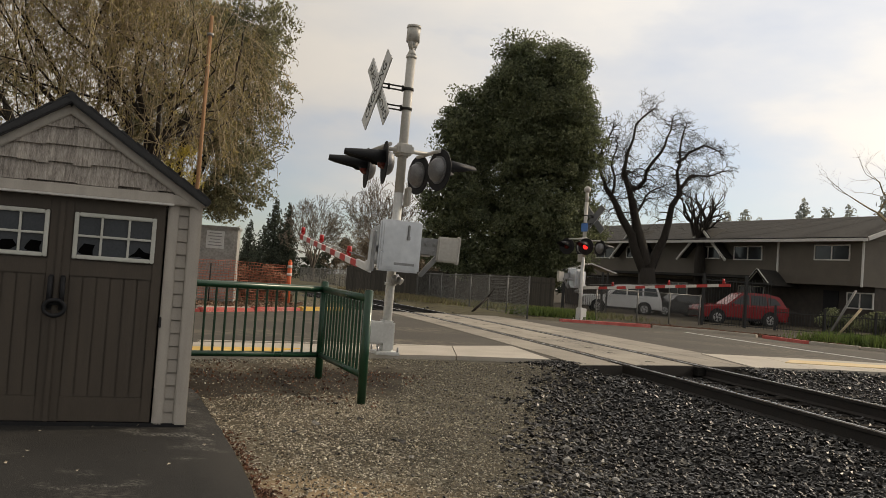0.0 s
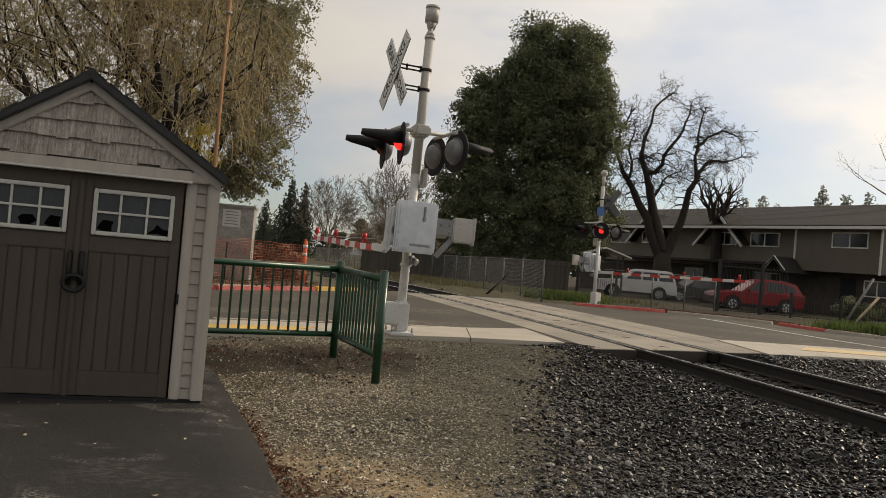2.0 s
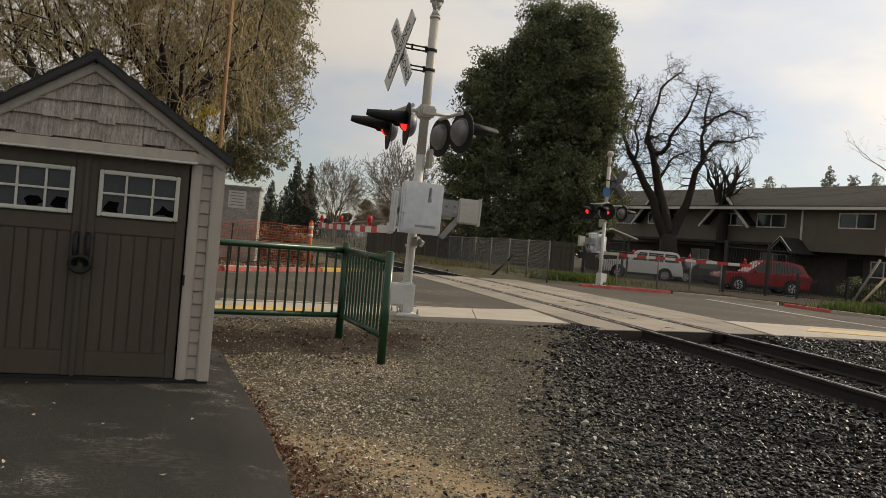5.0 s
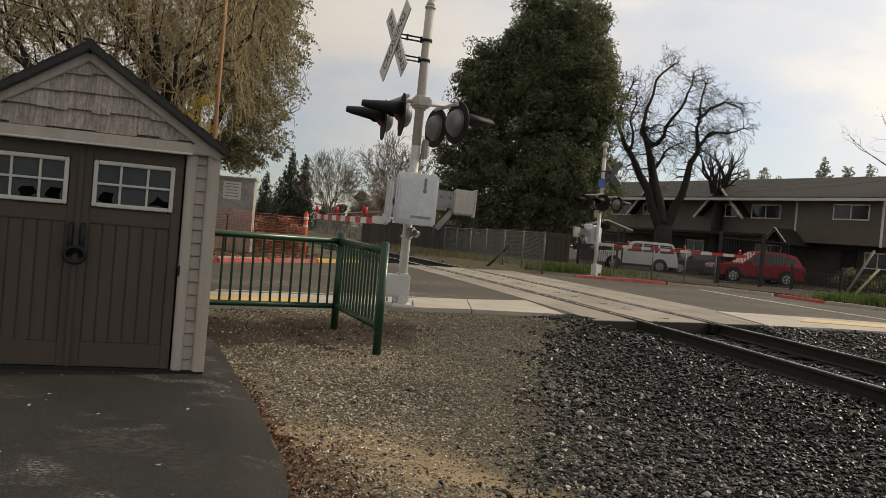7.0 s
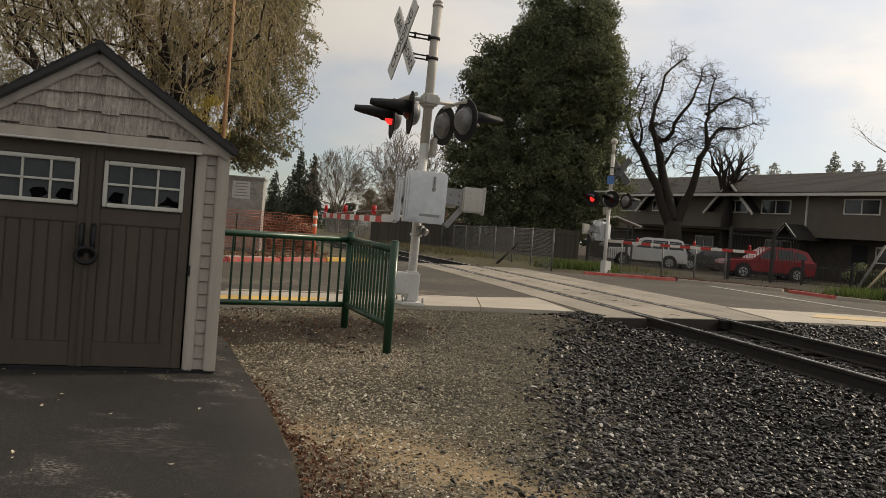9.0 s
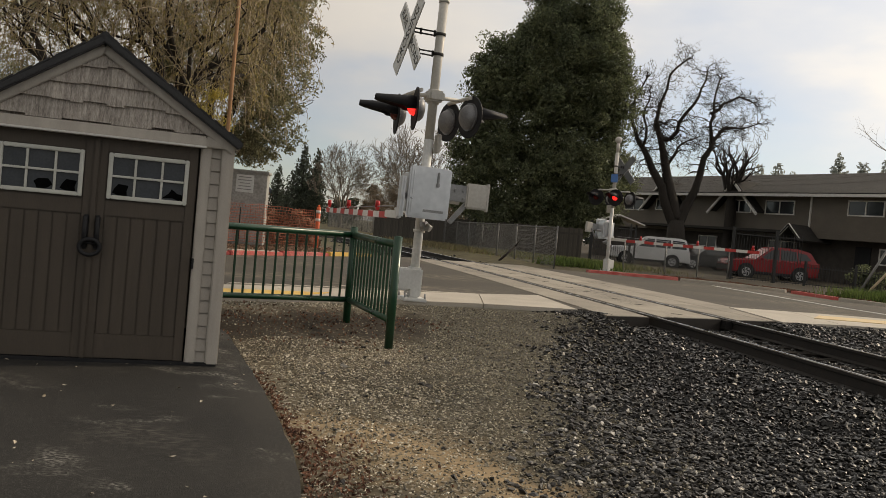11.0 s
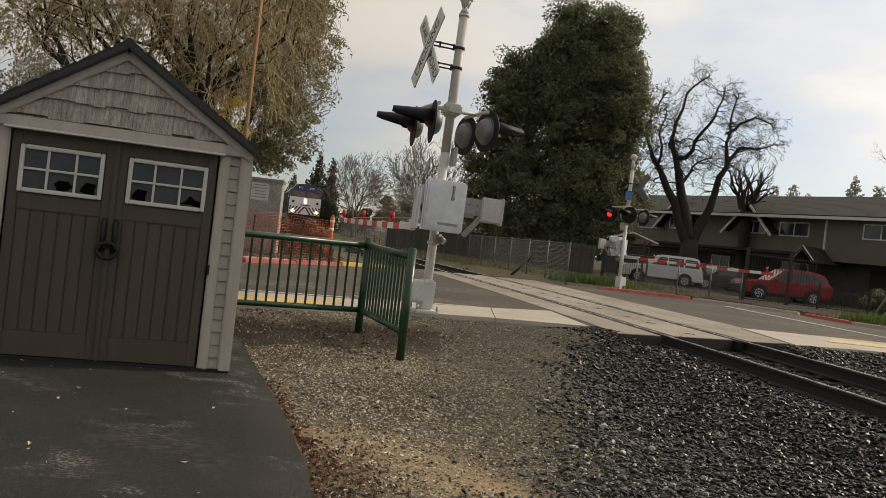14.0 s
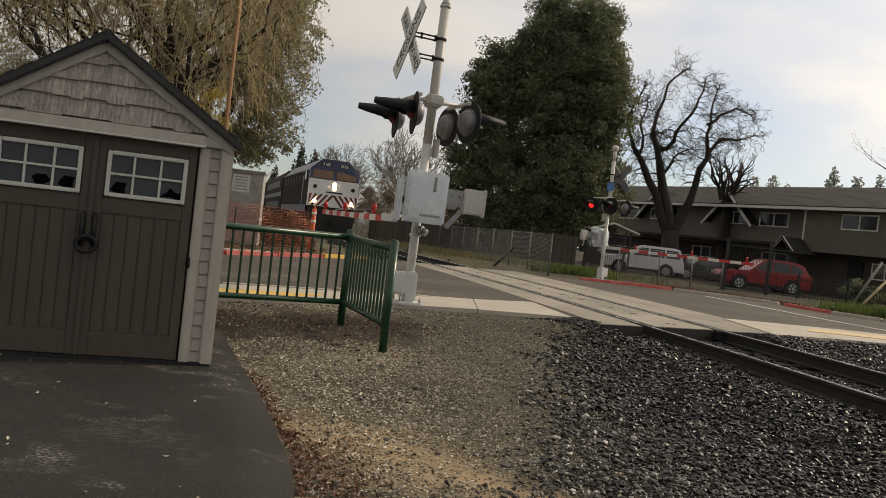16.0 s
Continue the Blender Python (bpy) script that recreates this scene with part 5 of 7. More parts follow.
def chain_fence(pts, high, label, step=0.14, r=0.004, base=-0.15):
    f = thing("chain_link_fence", Matrix(), label, "fence")
    for (x0, y0), (x1, y1) in zip(pts, pts[1:]):
        L = math.hypot(x1 - x0, y1 - y0)
        n = max(1, round(L / 2.6))
        for k in range(n):
            x, y = x0 + (x1 - x0) * k / n, y0 + (y1 - y0) * k / n
            part("post", tube(B(), (x, y, base - 0.2), (x, y, high + base + 0.06), 0.03, seg=10), M_GALV, f)
        part("top_rail", tube(B(), (x0, y0, high + base), (x1, y1, high + base), 0.018, seg=8), M_GALV, f)
        wire_mesh("wire_mesh", (x0, y0, 0), (x1, y1, 0), base, high + base, step, r, M_GALV, f)
    x, y = pts[-1]
    part("post", tube(B(), (x, y, base - 0.2), (x, y, high + base + 0.06), 0.03, seg=10), M_GALV, f)
    return f


chain_fence([(4.0, 31.3), (2.9, 35.6), (0.6, 47.0), (-4.5, 66), (-13, 96)], 1.55, "galvanised chain-link fence along the track", 0.12, 0.0013)
chain_fence([(6.9, 33.4), (9.0, 35.4), (12.3, 37.6)], 1.35, "galvanised chain-link fence behind the red kerb", 0.12, 0.0009)

wf = thing("wooden_fence", Matrix(), "weathered brown wooden board fence under the tree", "fence")
a, b = Vector((-4.5, 55.0)), Vector((6.6, 41.6))
d = b - a
nb = 110
bd = None
for k in range(nb):
    p = a.lerp(b, k / nb)
    hgt = 1.7 + 0.03 * math.sin(k * 1.7)
    o = part("board", box(B(), d.length / nb - 0.008, 0.022, 1.75, None), M_FENCEWOOD, wf) if bd is None else new("board", bd)
    o.parent = wf
    bd = o.data
    o.matrix_basis = turn_z(p.x, p.y, 0.70 + 0.02 * math.sin(k * 1.7), math.degrees(math.atan2(d.y, d.x)))
for z in (0.1, 1.3):
    c = (a + b) / 2
    part("fence_rail", box(B(), d.length, 0.05, 0.09, turn_z(c.x - 0.03, c.y + 0.04, z, math.degrees(math.atan2(d.y, d.x)))), M_FENCEWOOD, wf)


def iron_fence(pts, high, label, gap=0.12, post_gap=2.0, post_r=0.05):
    f = thing("iron_fence", Matrix(), label, "fence")
    for (x0, y0), (x1, y1) in zip(pts, pts[1:]):
        L = math.hypot(x1 - x0, y1 - y0)
        ang = math.degrees(math.atan2(y1 - y0, x1 - x0))
        for z in (0.12, high - 0.15):
            part("rail", box(B(), L, 0.035, 0.04, turn_z((x0 + x1) / 2, (y0 + y1) / 2, z - 0.12, ang)), M_IRON, f)
        me = None
        for k in range(int(L / gap)):
            x, y = x0 + (x1 - x0) * k * gap / L, y0 + (y1 - y0) * k * gap / L
            o = part("picket", box(B(), 0.018, 0.018, high, None), M_IRON, f) if me is None else new("picket", me)
            o.parent, me = f, o.data
            o.location = (x, y, high / 2 - 0.12)
        for k in range(int(L / post_gap) + 1):
            x, y = x0 + (x1 - x0) * k * post_gap / L, y0 + (y1 - y0) * k * post_gap / L
            part("post", box(B(), 2 * post_r, 2 * post_r, high + 0.25, (x, y, high / 2 - 0.1), 0.01), M_IRON, f)
    return f


iron_fence([(12.55, 38.0), (15.7, 38.0)], 2.2, "tall black iron picket fence in front of the cars", 0.12, 1.9, 0.06)
iron_fence([(15.8, 38.0), (19.5, 36.5), (23, 34)], 1.0, "low black iron picket fence before the house")
iron_fence([(7.5, 45.0), (10.0, 46.0)], 2.1, "black iron gate bars beside the house", 0.13, 1.2, 0.04)
# small pale canopy by the gate
cp = thing("canopy", turn_z(9.0, 46.6, -0.1, 8), "small canopy with a white gabled roof edge", "canopy")
for sx in (-1, 1):
    part("roof_edge", box(B(), 1.5, 1.4, 0.07, Matrix.Translation((sx * 0.70, 0, 2.42)) @ pose(0, 0, 0, 0, sx * 17, 0)), M_HOUSETRIM, cp)
    part("post", box(B(), 0.08, 0.08, 2.3, (sx * 1.2, 0, 1.15)), M_IRON, cp)
for i, (p, q, m) in enumerate((((14.2, 30, -0.25), (15.27, 30, 1.75), M_GALV), ((14.4, 30, -0.25), (15.5, 30, 1.12), M_BARKPALE))):
    part("post", tube(B(), p, q, 0.045, seg=10), m, (thing("leaning_stake", Matrix(), "thin leaning support stake in the grass verge", "stake", "leaning stakes")))

# ---- cabinet, orange barrier and soil heap across the road ----
cab = thing("utility_cabinet", turn_z(-6.25, 26.5, -0.12, 6), "weathered grey utility cabinet with a faded notice", "utility cabinet")
part("body", box(B(), 1.45, 0.8, 2.28, (0, 0, 1.14), 0.02), M_CABGREY, cab)
part("lid", box(B(), 1.55, 0.9, 0.09, (0, 0, 2.30), 0.02), M_CABGREY, cab)
part("door", box(B(), 1.30, 0.03, 1.9, (0, -0.41, 1.12), 0.01), M_CABGREY, cab)
nt = part("notice", box(B(), 0.52, 0.012, 0.52, (0.08, -0.432, 1.93)), M_SIGNWHITE, cab, "faded white notice")
for k in range(5):
    part("text_bar", box(B(), 0.36 + 0.06 * math.sin(k * 2.1), 0.006, 0.026, (0.08, -0.44, 2.12 - k * 0.09)), M_STEELGREY, nt)
ob_f = thing("safety_barrier", Matrix(), "torn orange plastic mesh barrier on posts", "barrier")
pa, pb = Vector((-8.0, 23.9, 0)), Vector((-4.05, 26.9, 0))
vs, fs = [], []
L = (pb - pa).length
nu, nz = int(L / 0.085), 14
def mesh_pt(i, j):
    p = pa.lerp(pb, i / nu)
    sag = 0.02 * math.sin(i * 0.21) + 0.012 * math.sin(i * 0.7 + j)
    return Vector((p.x + 0.05 * math.sin(i * 0.33 + j * 0.3), p.y + 0.04 * math.sin(i * 0.5 + j * 0.5), 0.10 + (1.10 + sag) * j / nz))
def flat_bar(p, q, r):
    t = (q - p).normalized()
    s = t.cross(Vector((0, 1, 0))).normalized() * r
    o = Vector((0, 0.004, 0))
    k = len(vs)
    vs.extend(tuple(v) for v in (p + s - o, p - s - o, q - s - o, q + s - o, p + s + o, p - s + o, q - s + o, q + s + o))
    fs.extend([(k, k + 1, k + 2, k + 3), (k + 7, k + 6, k + 5, k + 4), (k, k + 3, k + 7, k + 4), (k + 1, k + 5, k + 6, k + 2)])
for i in range(nu + 1):
    for j in range(nz + 1):
        if j < nz:
            flat_bar(mesh_pt(i, j), mesh_pt(i, j + 1), 0.004)
        if i < nu:
            flat_bar(mesh_pt(i, j), mesh_pt(i + 1, j), 0.007)
raw("plastic_mesh", vs, fs, M_NET, ob_f, "orange plastic mesh", "stuff")
for k in (0, 0.5):
    p = pa.lerp(pb, k)
    part("post", tube(B(), (p.x, p.y, -0.2), (p.x, p.y, 1.1), 0.02), M_RAILSIDE, ob_f)
dl = thing("delineator_post", turn_z(-4.0, 27.1, -0.08, 0), "bright orange traffic delineator post with white bands", "traffic post")
part("tube", tube(tube(B(), (0, 0, 0.0), (0, 0, 1.40), 0.075, 0.065, seg=16), (0, 0, 1.40), (0, 0, 1.46), 0.035, seg=12), M_ORANGE, dl)
part("base", tube(B(), (0, 0, -0.02), (0, 0, 0.06), 0.2, 0.18, seg=8), M_BLACK, dl, "black rubber base")
for z in (0.95, 1.2):
    part("band", tube(B(), (0, 0, z), (0, 0, z + 0.09), 0.076, seg=16), M_WHITESTRIPE, dl, "white reflective band")


# ---- stones and litter ----
def scatter(name, pts, sizes, mat, label, flat=0.7, seed=1, round_stone=False):
    """Many irregular stones in one mesh."""
    rng = np.random.default_rng(seed)
    if round_stone == "chip":       # twelve corners, for the stones close by
        g = (1 + 5 ** 0.5) / 2
        base = np.array([(-1, g, 0), (1, g, 0), (-1, -g, 0), (1, -g, 0), (0, -1, g), (0, 1, g), (0, -1, -g), (0, 1, -g), (g, 0, -1), (g, 0, 1), (-g, 0, -1), (-g, 0, 1)]) * 0.52
        faces = np.array([(0, 11, 5), (0, 5, 1), (0, 1, 7), (0, 7, 10), (0, 10, 11), (1, 5, 9), (5, 11, 4), (11, 10, 2), (10, 7, 6), (7, 1, 8),
                          (3, 9, 4), (3, 4, 2), (3, 2, 6), (3, 6, 8), (3, 8, 9), (4, 9, 5), (2, 4, 11), (6, 2, 10), (8, 6, 7), (9, 8, 1)])
    elif round_stone:
        base = np.array([(1, 0, 0), (-1, 0, 0), (0, 1, 0), (0, -1, 0), (0, 0, 1), (0, 0, -1)], float)
        faces = np.array([(0, 2, 4), (2, 1, 4), (1, 3, 4), (3, 0, 4), (2, 0, 5), (1, 2, 5), (3, 1, 5), (0, 3, 5)])
    else:               # a broken block
        base = np.array([(x, y, z) for x in (-1, 1) for y in (-1, 1) for z in (-1, 1)], float) * 0.72
        quads = ((0, 1, 3, 2), (4, 6, 7, 5), (0, 4, 5, 1), (2, 3, 7, 6), (0, 2, 6, 4), (1, 5, 7, 3))
        faces = np.array([t for q in quads for t in ((q[0], q[1], q[2]), (q[0], q[2], q[3]))])
    n, nv = len(pts), len(base)
    q = rng.normal(size=(n, 4))
    q /= np.linalg.norm(q, axis=1)[:, None]
    w, x, y, z = q.T
    rot = np.stack([1 - 2 * (y * y + z * z), 2 * (x * y - z * w), 2 * (x * z + y * w), 2 * (x * y + z * w), 1 - 2 * (x * x + z * z), 2 * (y * z - x * w),
                    2 * (x * z - y * w), 2 * (y * z + x * w), 1 - 2 * (x * x + y * y)], 1).reshape(n, 3, 3)
    jag = 0.22 if round_stone == "chip" else 0.32
    shape = (base[None] * rng.uniform(0.65, 1.22, (n, nv, 1)) + rng.uniform(-jag, jag, (n, nv, 3))) * rng.uniform([0.6, 0.6, 0.45], [1.3, 1.1, 0.85], (n, 3))[:, None, :]
    v = np.einsum("nij,nkj->nki", rot, shape)
    v[:, :, 2] *= flat
    v = v * np.asarray(sizes)[:, None, None] + np.asarray(pts)[:, None, :]
    f = (faces[None] + (np.arange(n) * nv)[:, None, None]).reshape(-1, 3)
    me = bpy.data.meshes.new(name)
    me.from_pydata(v.reshape(-1, 3), [], f)
    me.materials.append(mat)
    ob = new(name, me)
    return tagged(ob, label=label, kind="stuff")


rng = np.random.default_rng(11)
pts, sizes = [], []
tries = rng.uniform((-1.0, 2.2), (9.5, 15.3), (290000, 2))
for x, y in tries:
    u = x - track_x(y)
    if y > near_edge(x) - 0.05 or (abs(abs(u) - 0.7525) < 0.12):
        continue
    if rng.random() < min(0.78, 0.1 + 0.075 * (y - 3.0)) or (x > 6.5 and rng.random() < 0.3):
        continue
    edge = x - (0.74 + 0.13 * (y - 4) + 0.42 * noise.noise((x * 1.3, y * 1.3, 9)) + 0.22 * noise.noise((x * 4.1, y * 4.1, 3)))
    if edge < 0.9 and rng.random() > max(0.003, 0.10 + (edge + 0.3) * 0.62):
        continue
    if y > 11.8 and x < 2 and rng.random() < 0.7:
        continue
    s = 0.008 + 0.019 * rng.random() ** 1.5 + 0.0010 * y
    z = ground_z(x, y) + s * 0.30 + (-0.015 if abs(u) < 0.68 else 0.012 if abs(u) < 1.25 else 0.0)
    if rng.random() < 0.25:
        z += 0.02
    pts.append((x, y, z))
    sizes.append(s)
pts, sizes = np.array(pts), np.array(sizes)
close = pts[:, 1] < 6.5
scatter("ballast", pts[close], sizes[close], M_STONE, "coarse grey crushed-stone ballast beside the path", 0.62, 2, "chip")
scatter("ballast", pts[~close], sizes[~close], M_STONE, "coarse grey crushed-stone ballast beside the rails", 0.68, 2)
pts, sizes = [], []
for x, y in np.random.default_rng(12).uniform((0.3, -5.0), (9.5, 2.2), (22000, 2)):         # the ballast goes on along the track
    u = x - track_x(y)
    if abs(abs(u) - 0.7525) > 0.12 and x - 0.5 > 0.42 * noise.noise((x * 1.3, y * 1.3, 9)):
        pts.append((x, y, ground_z(x, y) + 0.008))
        sizes.append(0.014 + 0.016 * abs(noise.noise((x * 9, y * 9, 2))))
scatter("ballast", pts, sizes, M_STONE, "grey crushed-stone ballast along the track", 0.68, 8)
pts, sizes = [], []
for x, y in rng.uniform((-3.6, 2.4), (2.6, 12.6), (150000, 2)):
    if y > near_edge(x) - 0.03 or (y < 9.6 and x < pad_edge(y) + 0.02) or x < -3.4:
        continue
    if x > 0.6 + 0.13 * (y - 4) + 0.9:
        continue
    if abs(y - 0.43 * x - 10.9) < 1.15 and x < -0.1 and rng.random() < 0.90:
        continue
    s = rng.uniform(0.004, 0.0135) * (1.6 if rng.random() < 0.08 else 1)
    pts.append((x, y, ground_z(x, y) + s * 0.2))
    sizes.append(s)
scatter("gravel", pts, sizes, M_PEBBLE, "small brown and grey pebbles on compacted gravel", 0.7, 3, True)
pts, sizes = [], []
for x, y in rng.uniform((-12, 24), (3.5, 60), (9000, 2)):
    if y < far_edge(x) + 0.3:
        continue
    u = x - track_x(y)
    s = rng.uniform(0.03, 0.06)
    if abs(u) < 2.6 and abs(abs(u) - 0.7525) > 0.12:
        pts.append((x, y, ground_z(x, y) + s * 0.2))
        sizes.append(s)
scatter("ballast", pts, sizes, M_STONE, "grey ballast along the far track", 0.8, 4)


for hx, hy, wx, wy, top, n in ((2.25, 12.86, 0.42, 0.20, 0.0, 900), (5.95, 14.3, 0.40, 0.20, 0.0, 700)):
    pts, sizes = [], []
    for k in range(n):
        x, y = rng.normal(hx, wx * 0.6), rng.normal(hy, wy * 0.7)
        d = ((x - hx) / wx) ** 2 + ((y - hy) / wy) ** 2
        g0 = ground_z(x, y)
        pts.append((x, y, g0 + max(0.0, top - g0) * math.exp(-d)))
        sizes.append(rng.uniform(0.014, 0.028))
    scatter("ballast_heap", pts, sizes, M_STONE, "small dark heap of stones against the crossing slabs", 0.8, 6)


def leaf_mesh(name, centres, sizes, mat, parent=None, label="", kind="", seed=1, long=1.6, droop=0.0, lying=False):
    """Many small pointed leaves in one mesh."""
    rng = np.random.default_rng(seed)
    c = np.asarray(centres)
    n = len(c)
    a = rng.normal(size=(n, 3))
    a[:, 2] -= droop
    if lying:
        a[:, 2] *= 0.15
    a /= np.linalg.norm(a, axis=1)[:, None]
    side = rng.normal(size=(n, 3))
    if lying:
        side[:, :2] *= 0.2
    b = np.cross(a, side)
    b /= np.linalg.norm(b, axis=1)[:, None]
    s = np.asarray(sizes)[:, None]
    bend = np.cross(a, b) * s * 0.25
    v = np.stack([c - a * s * long / 2, c + b * s * 0.42 + bend, c + a * s * long / 2, c - b * s * 0.42 + bend], 1).reshape(-1, 3)
    f = np.arange(4 * n).reshape(-1, 4)
    tri = np.concatenate([f[:, [0, 1, 2]], f[:, [0, 2, 3]]])
    me = bpy.data.meshes.new(name)
    me.from_pydata(v, [], tri)
    me.materials.append(mat)
    ob = new(name, me)
    ob.parent = parent
    return tagged(ob, label=label, kind=kind)


# fallen leaves along the path's edge and on it
pts = []
for k in range(2600):
    y = rng.uniform(2.6, 7.2)
    off = abs(rng.normal(0, 0.16)) * (1.3 if y < 5.2 else 0.45)
    if y > 5.4 and rng.random() < 0.7:
        continue
    x = pad_edge(y) + 0.02 + off
    pts.append((x, y, ground_z(x, y) + 0.012))
leaf_mesh("leaf_litter", pts, rng.uniform(0.010, 0.024, len(pts)), M_LEAFLITTER, label="reddish brown dead leaves along the path edge", kind="stuff", seed=5)
pts = []
for k in range(240):
    x, y = rng.uniform(-5, 1.5), rng.uniform(2.6, 10)
    on_pad = y < 9.6 and x < pad_edge(y)
    z = -0.244 if on_pad else ground_z(x, y) + 0.012
    pts.append((x, y, z + 0.006))
leaf_mesh("fallen_leaves", pts, rng.uniform(0.010, 0.026, len(pts)), material("pale_dry_leaf", (0.30, 0.24, 0.17), (0.5, 0.44, 0.36), 0.8, 30, 0, island=0.4), label="scattered pale dry leaves and bits", kind="stuff", seed=6, lying=True)
pts = []
for k in range(6500):
    x, y = rng.uniform(-10, -3.6), rng.uniform(22, 28)
    if y > far_edge(x) + 0.2:
        pts.append((x, y, ground_z(x, y) + 0.05))
leaf_mesh("leaf_litter", pts, rng.uniform(0.04, 0.10, len(pts)), M_LEAFBANK, label="brown leaf litter behind the red kerb", kind="stuff", seed=7)


# ---- trees ----
def limb_mesh(name, segs, mat, parent, label="", sides=5):
    """Branches in one mesh: a list of (p0, p1, r0, r1)."""
    vs, fs = [], []
    for p0, p1, r0, r1 in segs:
        d = (p1 - p0)
        if d.length < 1e-5:
            continue
        q = d.to_track_quat("Z", "Y")
        k = len(vs)
        n = sides if r0 > 0.03 else 3
        for p, r in ((p0, r0), (p1, r1)):
            for i in range(n):
                a = 2 * math.pi * i / n
                vs.append(tuple(p + q @ Vector((r * math.cos(a), r * math.sin(a), 0))))
        for i in range(n):
            fs.append((k + i, k + (i + 1) % n, k + n + (i + 1) % n, k + n + i))
    return raw(name, vs, fs, mat, parent, label, smooth=True)


def grow(segs, tips, p, d, length, r, depth, rnd, spread=0.6, bend=0.25, up=0.15, shrink=0.74, kids=(2, 3)):
    """Branching limbs."""
    steps = 3 if depth > 2 else 2
    q = p
    for s in range(steps):
        d = (d + Vector((rnd.gauss(0, bend), rnd.gauss(0, bend), rnd.gauss(0, bend) + up * 0.5))).normalized()
        e = q + d * (length / steps)
        r1 = r * 0.86
        segs.append((q, e, r, r1))
        q, r = e, r1
        if depth > 1 and s < steps - 1 and rnd.random() < 0.45:
            side = (d + Vector((rnd.gauss(0, spread), rnd.gauss(0, spread), rnd.gauss(0, spread)))).normalized()
            grow(segs, tips, q, side, length * 0.6, r * 0.5, depth - 2, rnd, spread, bend, up, shrink, kids)
    if depth <= 0:
        tips.append(q)
        return
    for k in range(rnd.randint(*kids)):
        nd = (d + Vector((rnd.gauss(0, spread), rnd.gauss(0, spread), rnd.gauss(0, spread * 0.8) + up))).normalized()
        grow(segs, tips, q, nd, length * shrink * rnd.uniform(0.8, 1.15), r * 0.68, depth - 1, rnd, spread, bend, up, shrink, kids)


def fitted(segs, x0, x1, z1):
    """Scales a set of limbs to a width and a height."""
    xs = sorted(q.x for _, q, _, _ in segs)
    zs = sorted(q.z for _, q, _, _ in segs)
    n = len(xs)
    lo, hi, top = xs[int(n * 0.03)], xs[int(n * 0.97)], zs[int(n * 0.985)]
    def f(p):
        k = p.z / top
        return Vector((p.x * (x1 / hi if p.x > 0 else x0 / lo), p.y * (x1 - x0) / (hi - lo), p.z * z1 / top))
    return [(f(p), f(q), a, b) for p, q, a, b in segs]


def crown_points(blobs, count, seed, clump=0.5, shell=0.45, per=60):
    """Points in clumps near the surface of a set of ellipsoids (x, y, z, rx, ry, rz)."""
    rng = np.random.default_rng(seed)
    blobs = np.asarray(blobs, float)
    vol = (blobs[:, 3] * blobs[:, 4] + blobs[:, 4] * blobs[:, 5] + blobs[:, 3] * blobs[:, 5])
    n_cl = count // per
    pick = rng.choice(len(blobs), n_cl, p=vol / vol.sum())
    d = rng.normal(size=(n_cl, 3))
    d /= np.linalg.norm(d, axis=1)[:, None]
    rad = 1 - shell * rng.random(n_cl) ** 1.6
    cc = blobs[pick, :3] + d * blobs[pick, 3:] * rad[:, None]
    size = rng.uniform(0.5, 1.3, n_cl) * clump
    which = rng.integers(0, n_cl, count)
    o = rng.normal(size=(count, 3))
    o /= np.linalg.norm(o, axis=1)[:, None]
    o *= (rng.random(count) ** 0.45)[:, None]
    return cc[which] + o * size[which][:, None] * np.array([1.1, 1.1, 0.8])


# tall dense evergreen
eg = thing("evergreen_tree", turn_z(5.6, 48.0, -0.2, 0), "tall dense dark green evergreen tree behind a fence", "tree")
bm = tube(B(), (0, 0, 0), (0.1, 0, 5.0), 0.45, 0.30, seg=14)
tube(bm, (0.1, 0, 5.0), (0.3, 0, 12.0), 0.30, 0.08, seg=12)
tube(bm, (0.0, 0, 1.2), (-2.2, 0.3, 6.0), 0.25, 0.10, seg=10)
tube(bm, (0.1, 0, 2.0), (2.0, -0.3, 7.0), 0.22, 0.08, seg=10)
part("trunk", bm, M_BARK, eg, "brown trunk")
EG = [(0.2, 0, 11.6, 2.5, 2.2, 3.2), (-1.0, 0, 12.7, 1.4, 1.6, 2.2), (1.5, 0.2, 12.3, 1.7, 1.6, 2.6), (-3.6, 0, 9.0, 1.9, 2.0, 2.6), (-0.4, 0, 8.0, 3.6, 2.8, 3.6),
      (2.2, 0, 8.6, 1.9, 2.2, 3.6), (-4.0, 0, 5.6, 1.9, 2.0, 2.6), (-0.4, 0, 4.4, 4.2, 2.8, 2.6), (2.3, 0, 4.6, 1.9, 2.0, 2.6), (-1.9, -0.5, 10.2, 2.0, 2.0, 2.3), (1.0, -0.6, 10.0, 2.3, 2.0, 3.2), (-4.7, 0, 3.3, 1.2, 1.2, 1.5), (1.6, -0.8, 2.6, 1.9, 1.4, 1.3), (-2.4, -0.8, 2.4, 1.9, 1.4, 1.2), (0, 0, 2.4, 2.2, 1.4, 1.3)]
EG = [(x + 0.14, y, z * 1.035, a, b, c) for x, y, z, a, b, c in EG]
inner = [(x, y, z, a * 0.56, b * 0.56, c * 0.62) for x, y, z, a, b, c in EG]
leaf_mesh("inner_foliage", crown_points(inner, 40000, 22, 0.8, 0.95), rng.uniform(0.14, 0.28, 40000), M_LEAFDARK, eg, "dark inner foliage", seed=18)
leaf_mesh("crown", crown_points(EG, 170000, 21, 0.62, 0.42, 130), rng.uniform(0.06, 0.13, 170000), M_LEAFDARK, eg, "dense dark green leaves", seed=8)

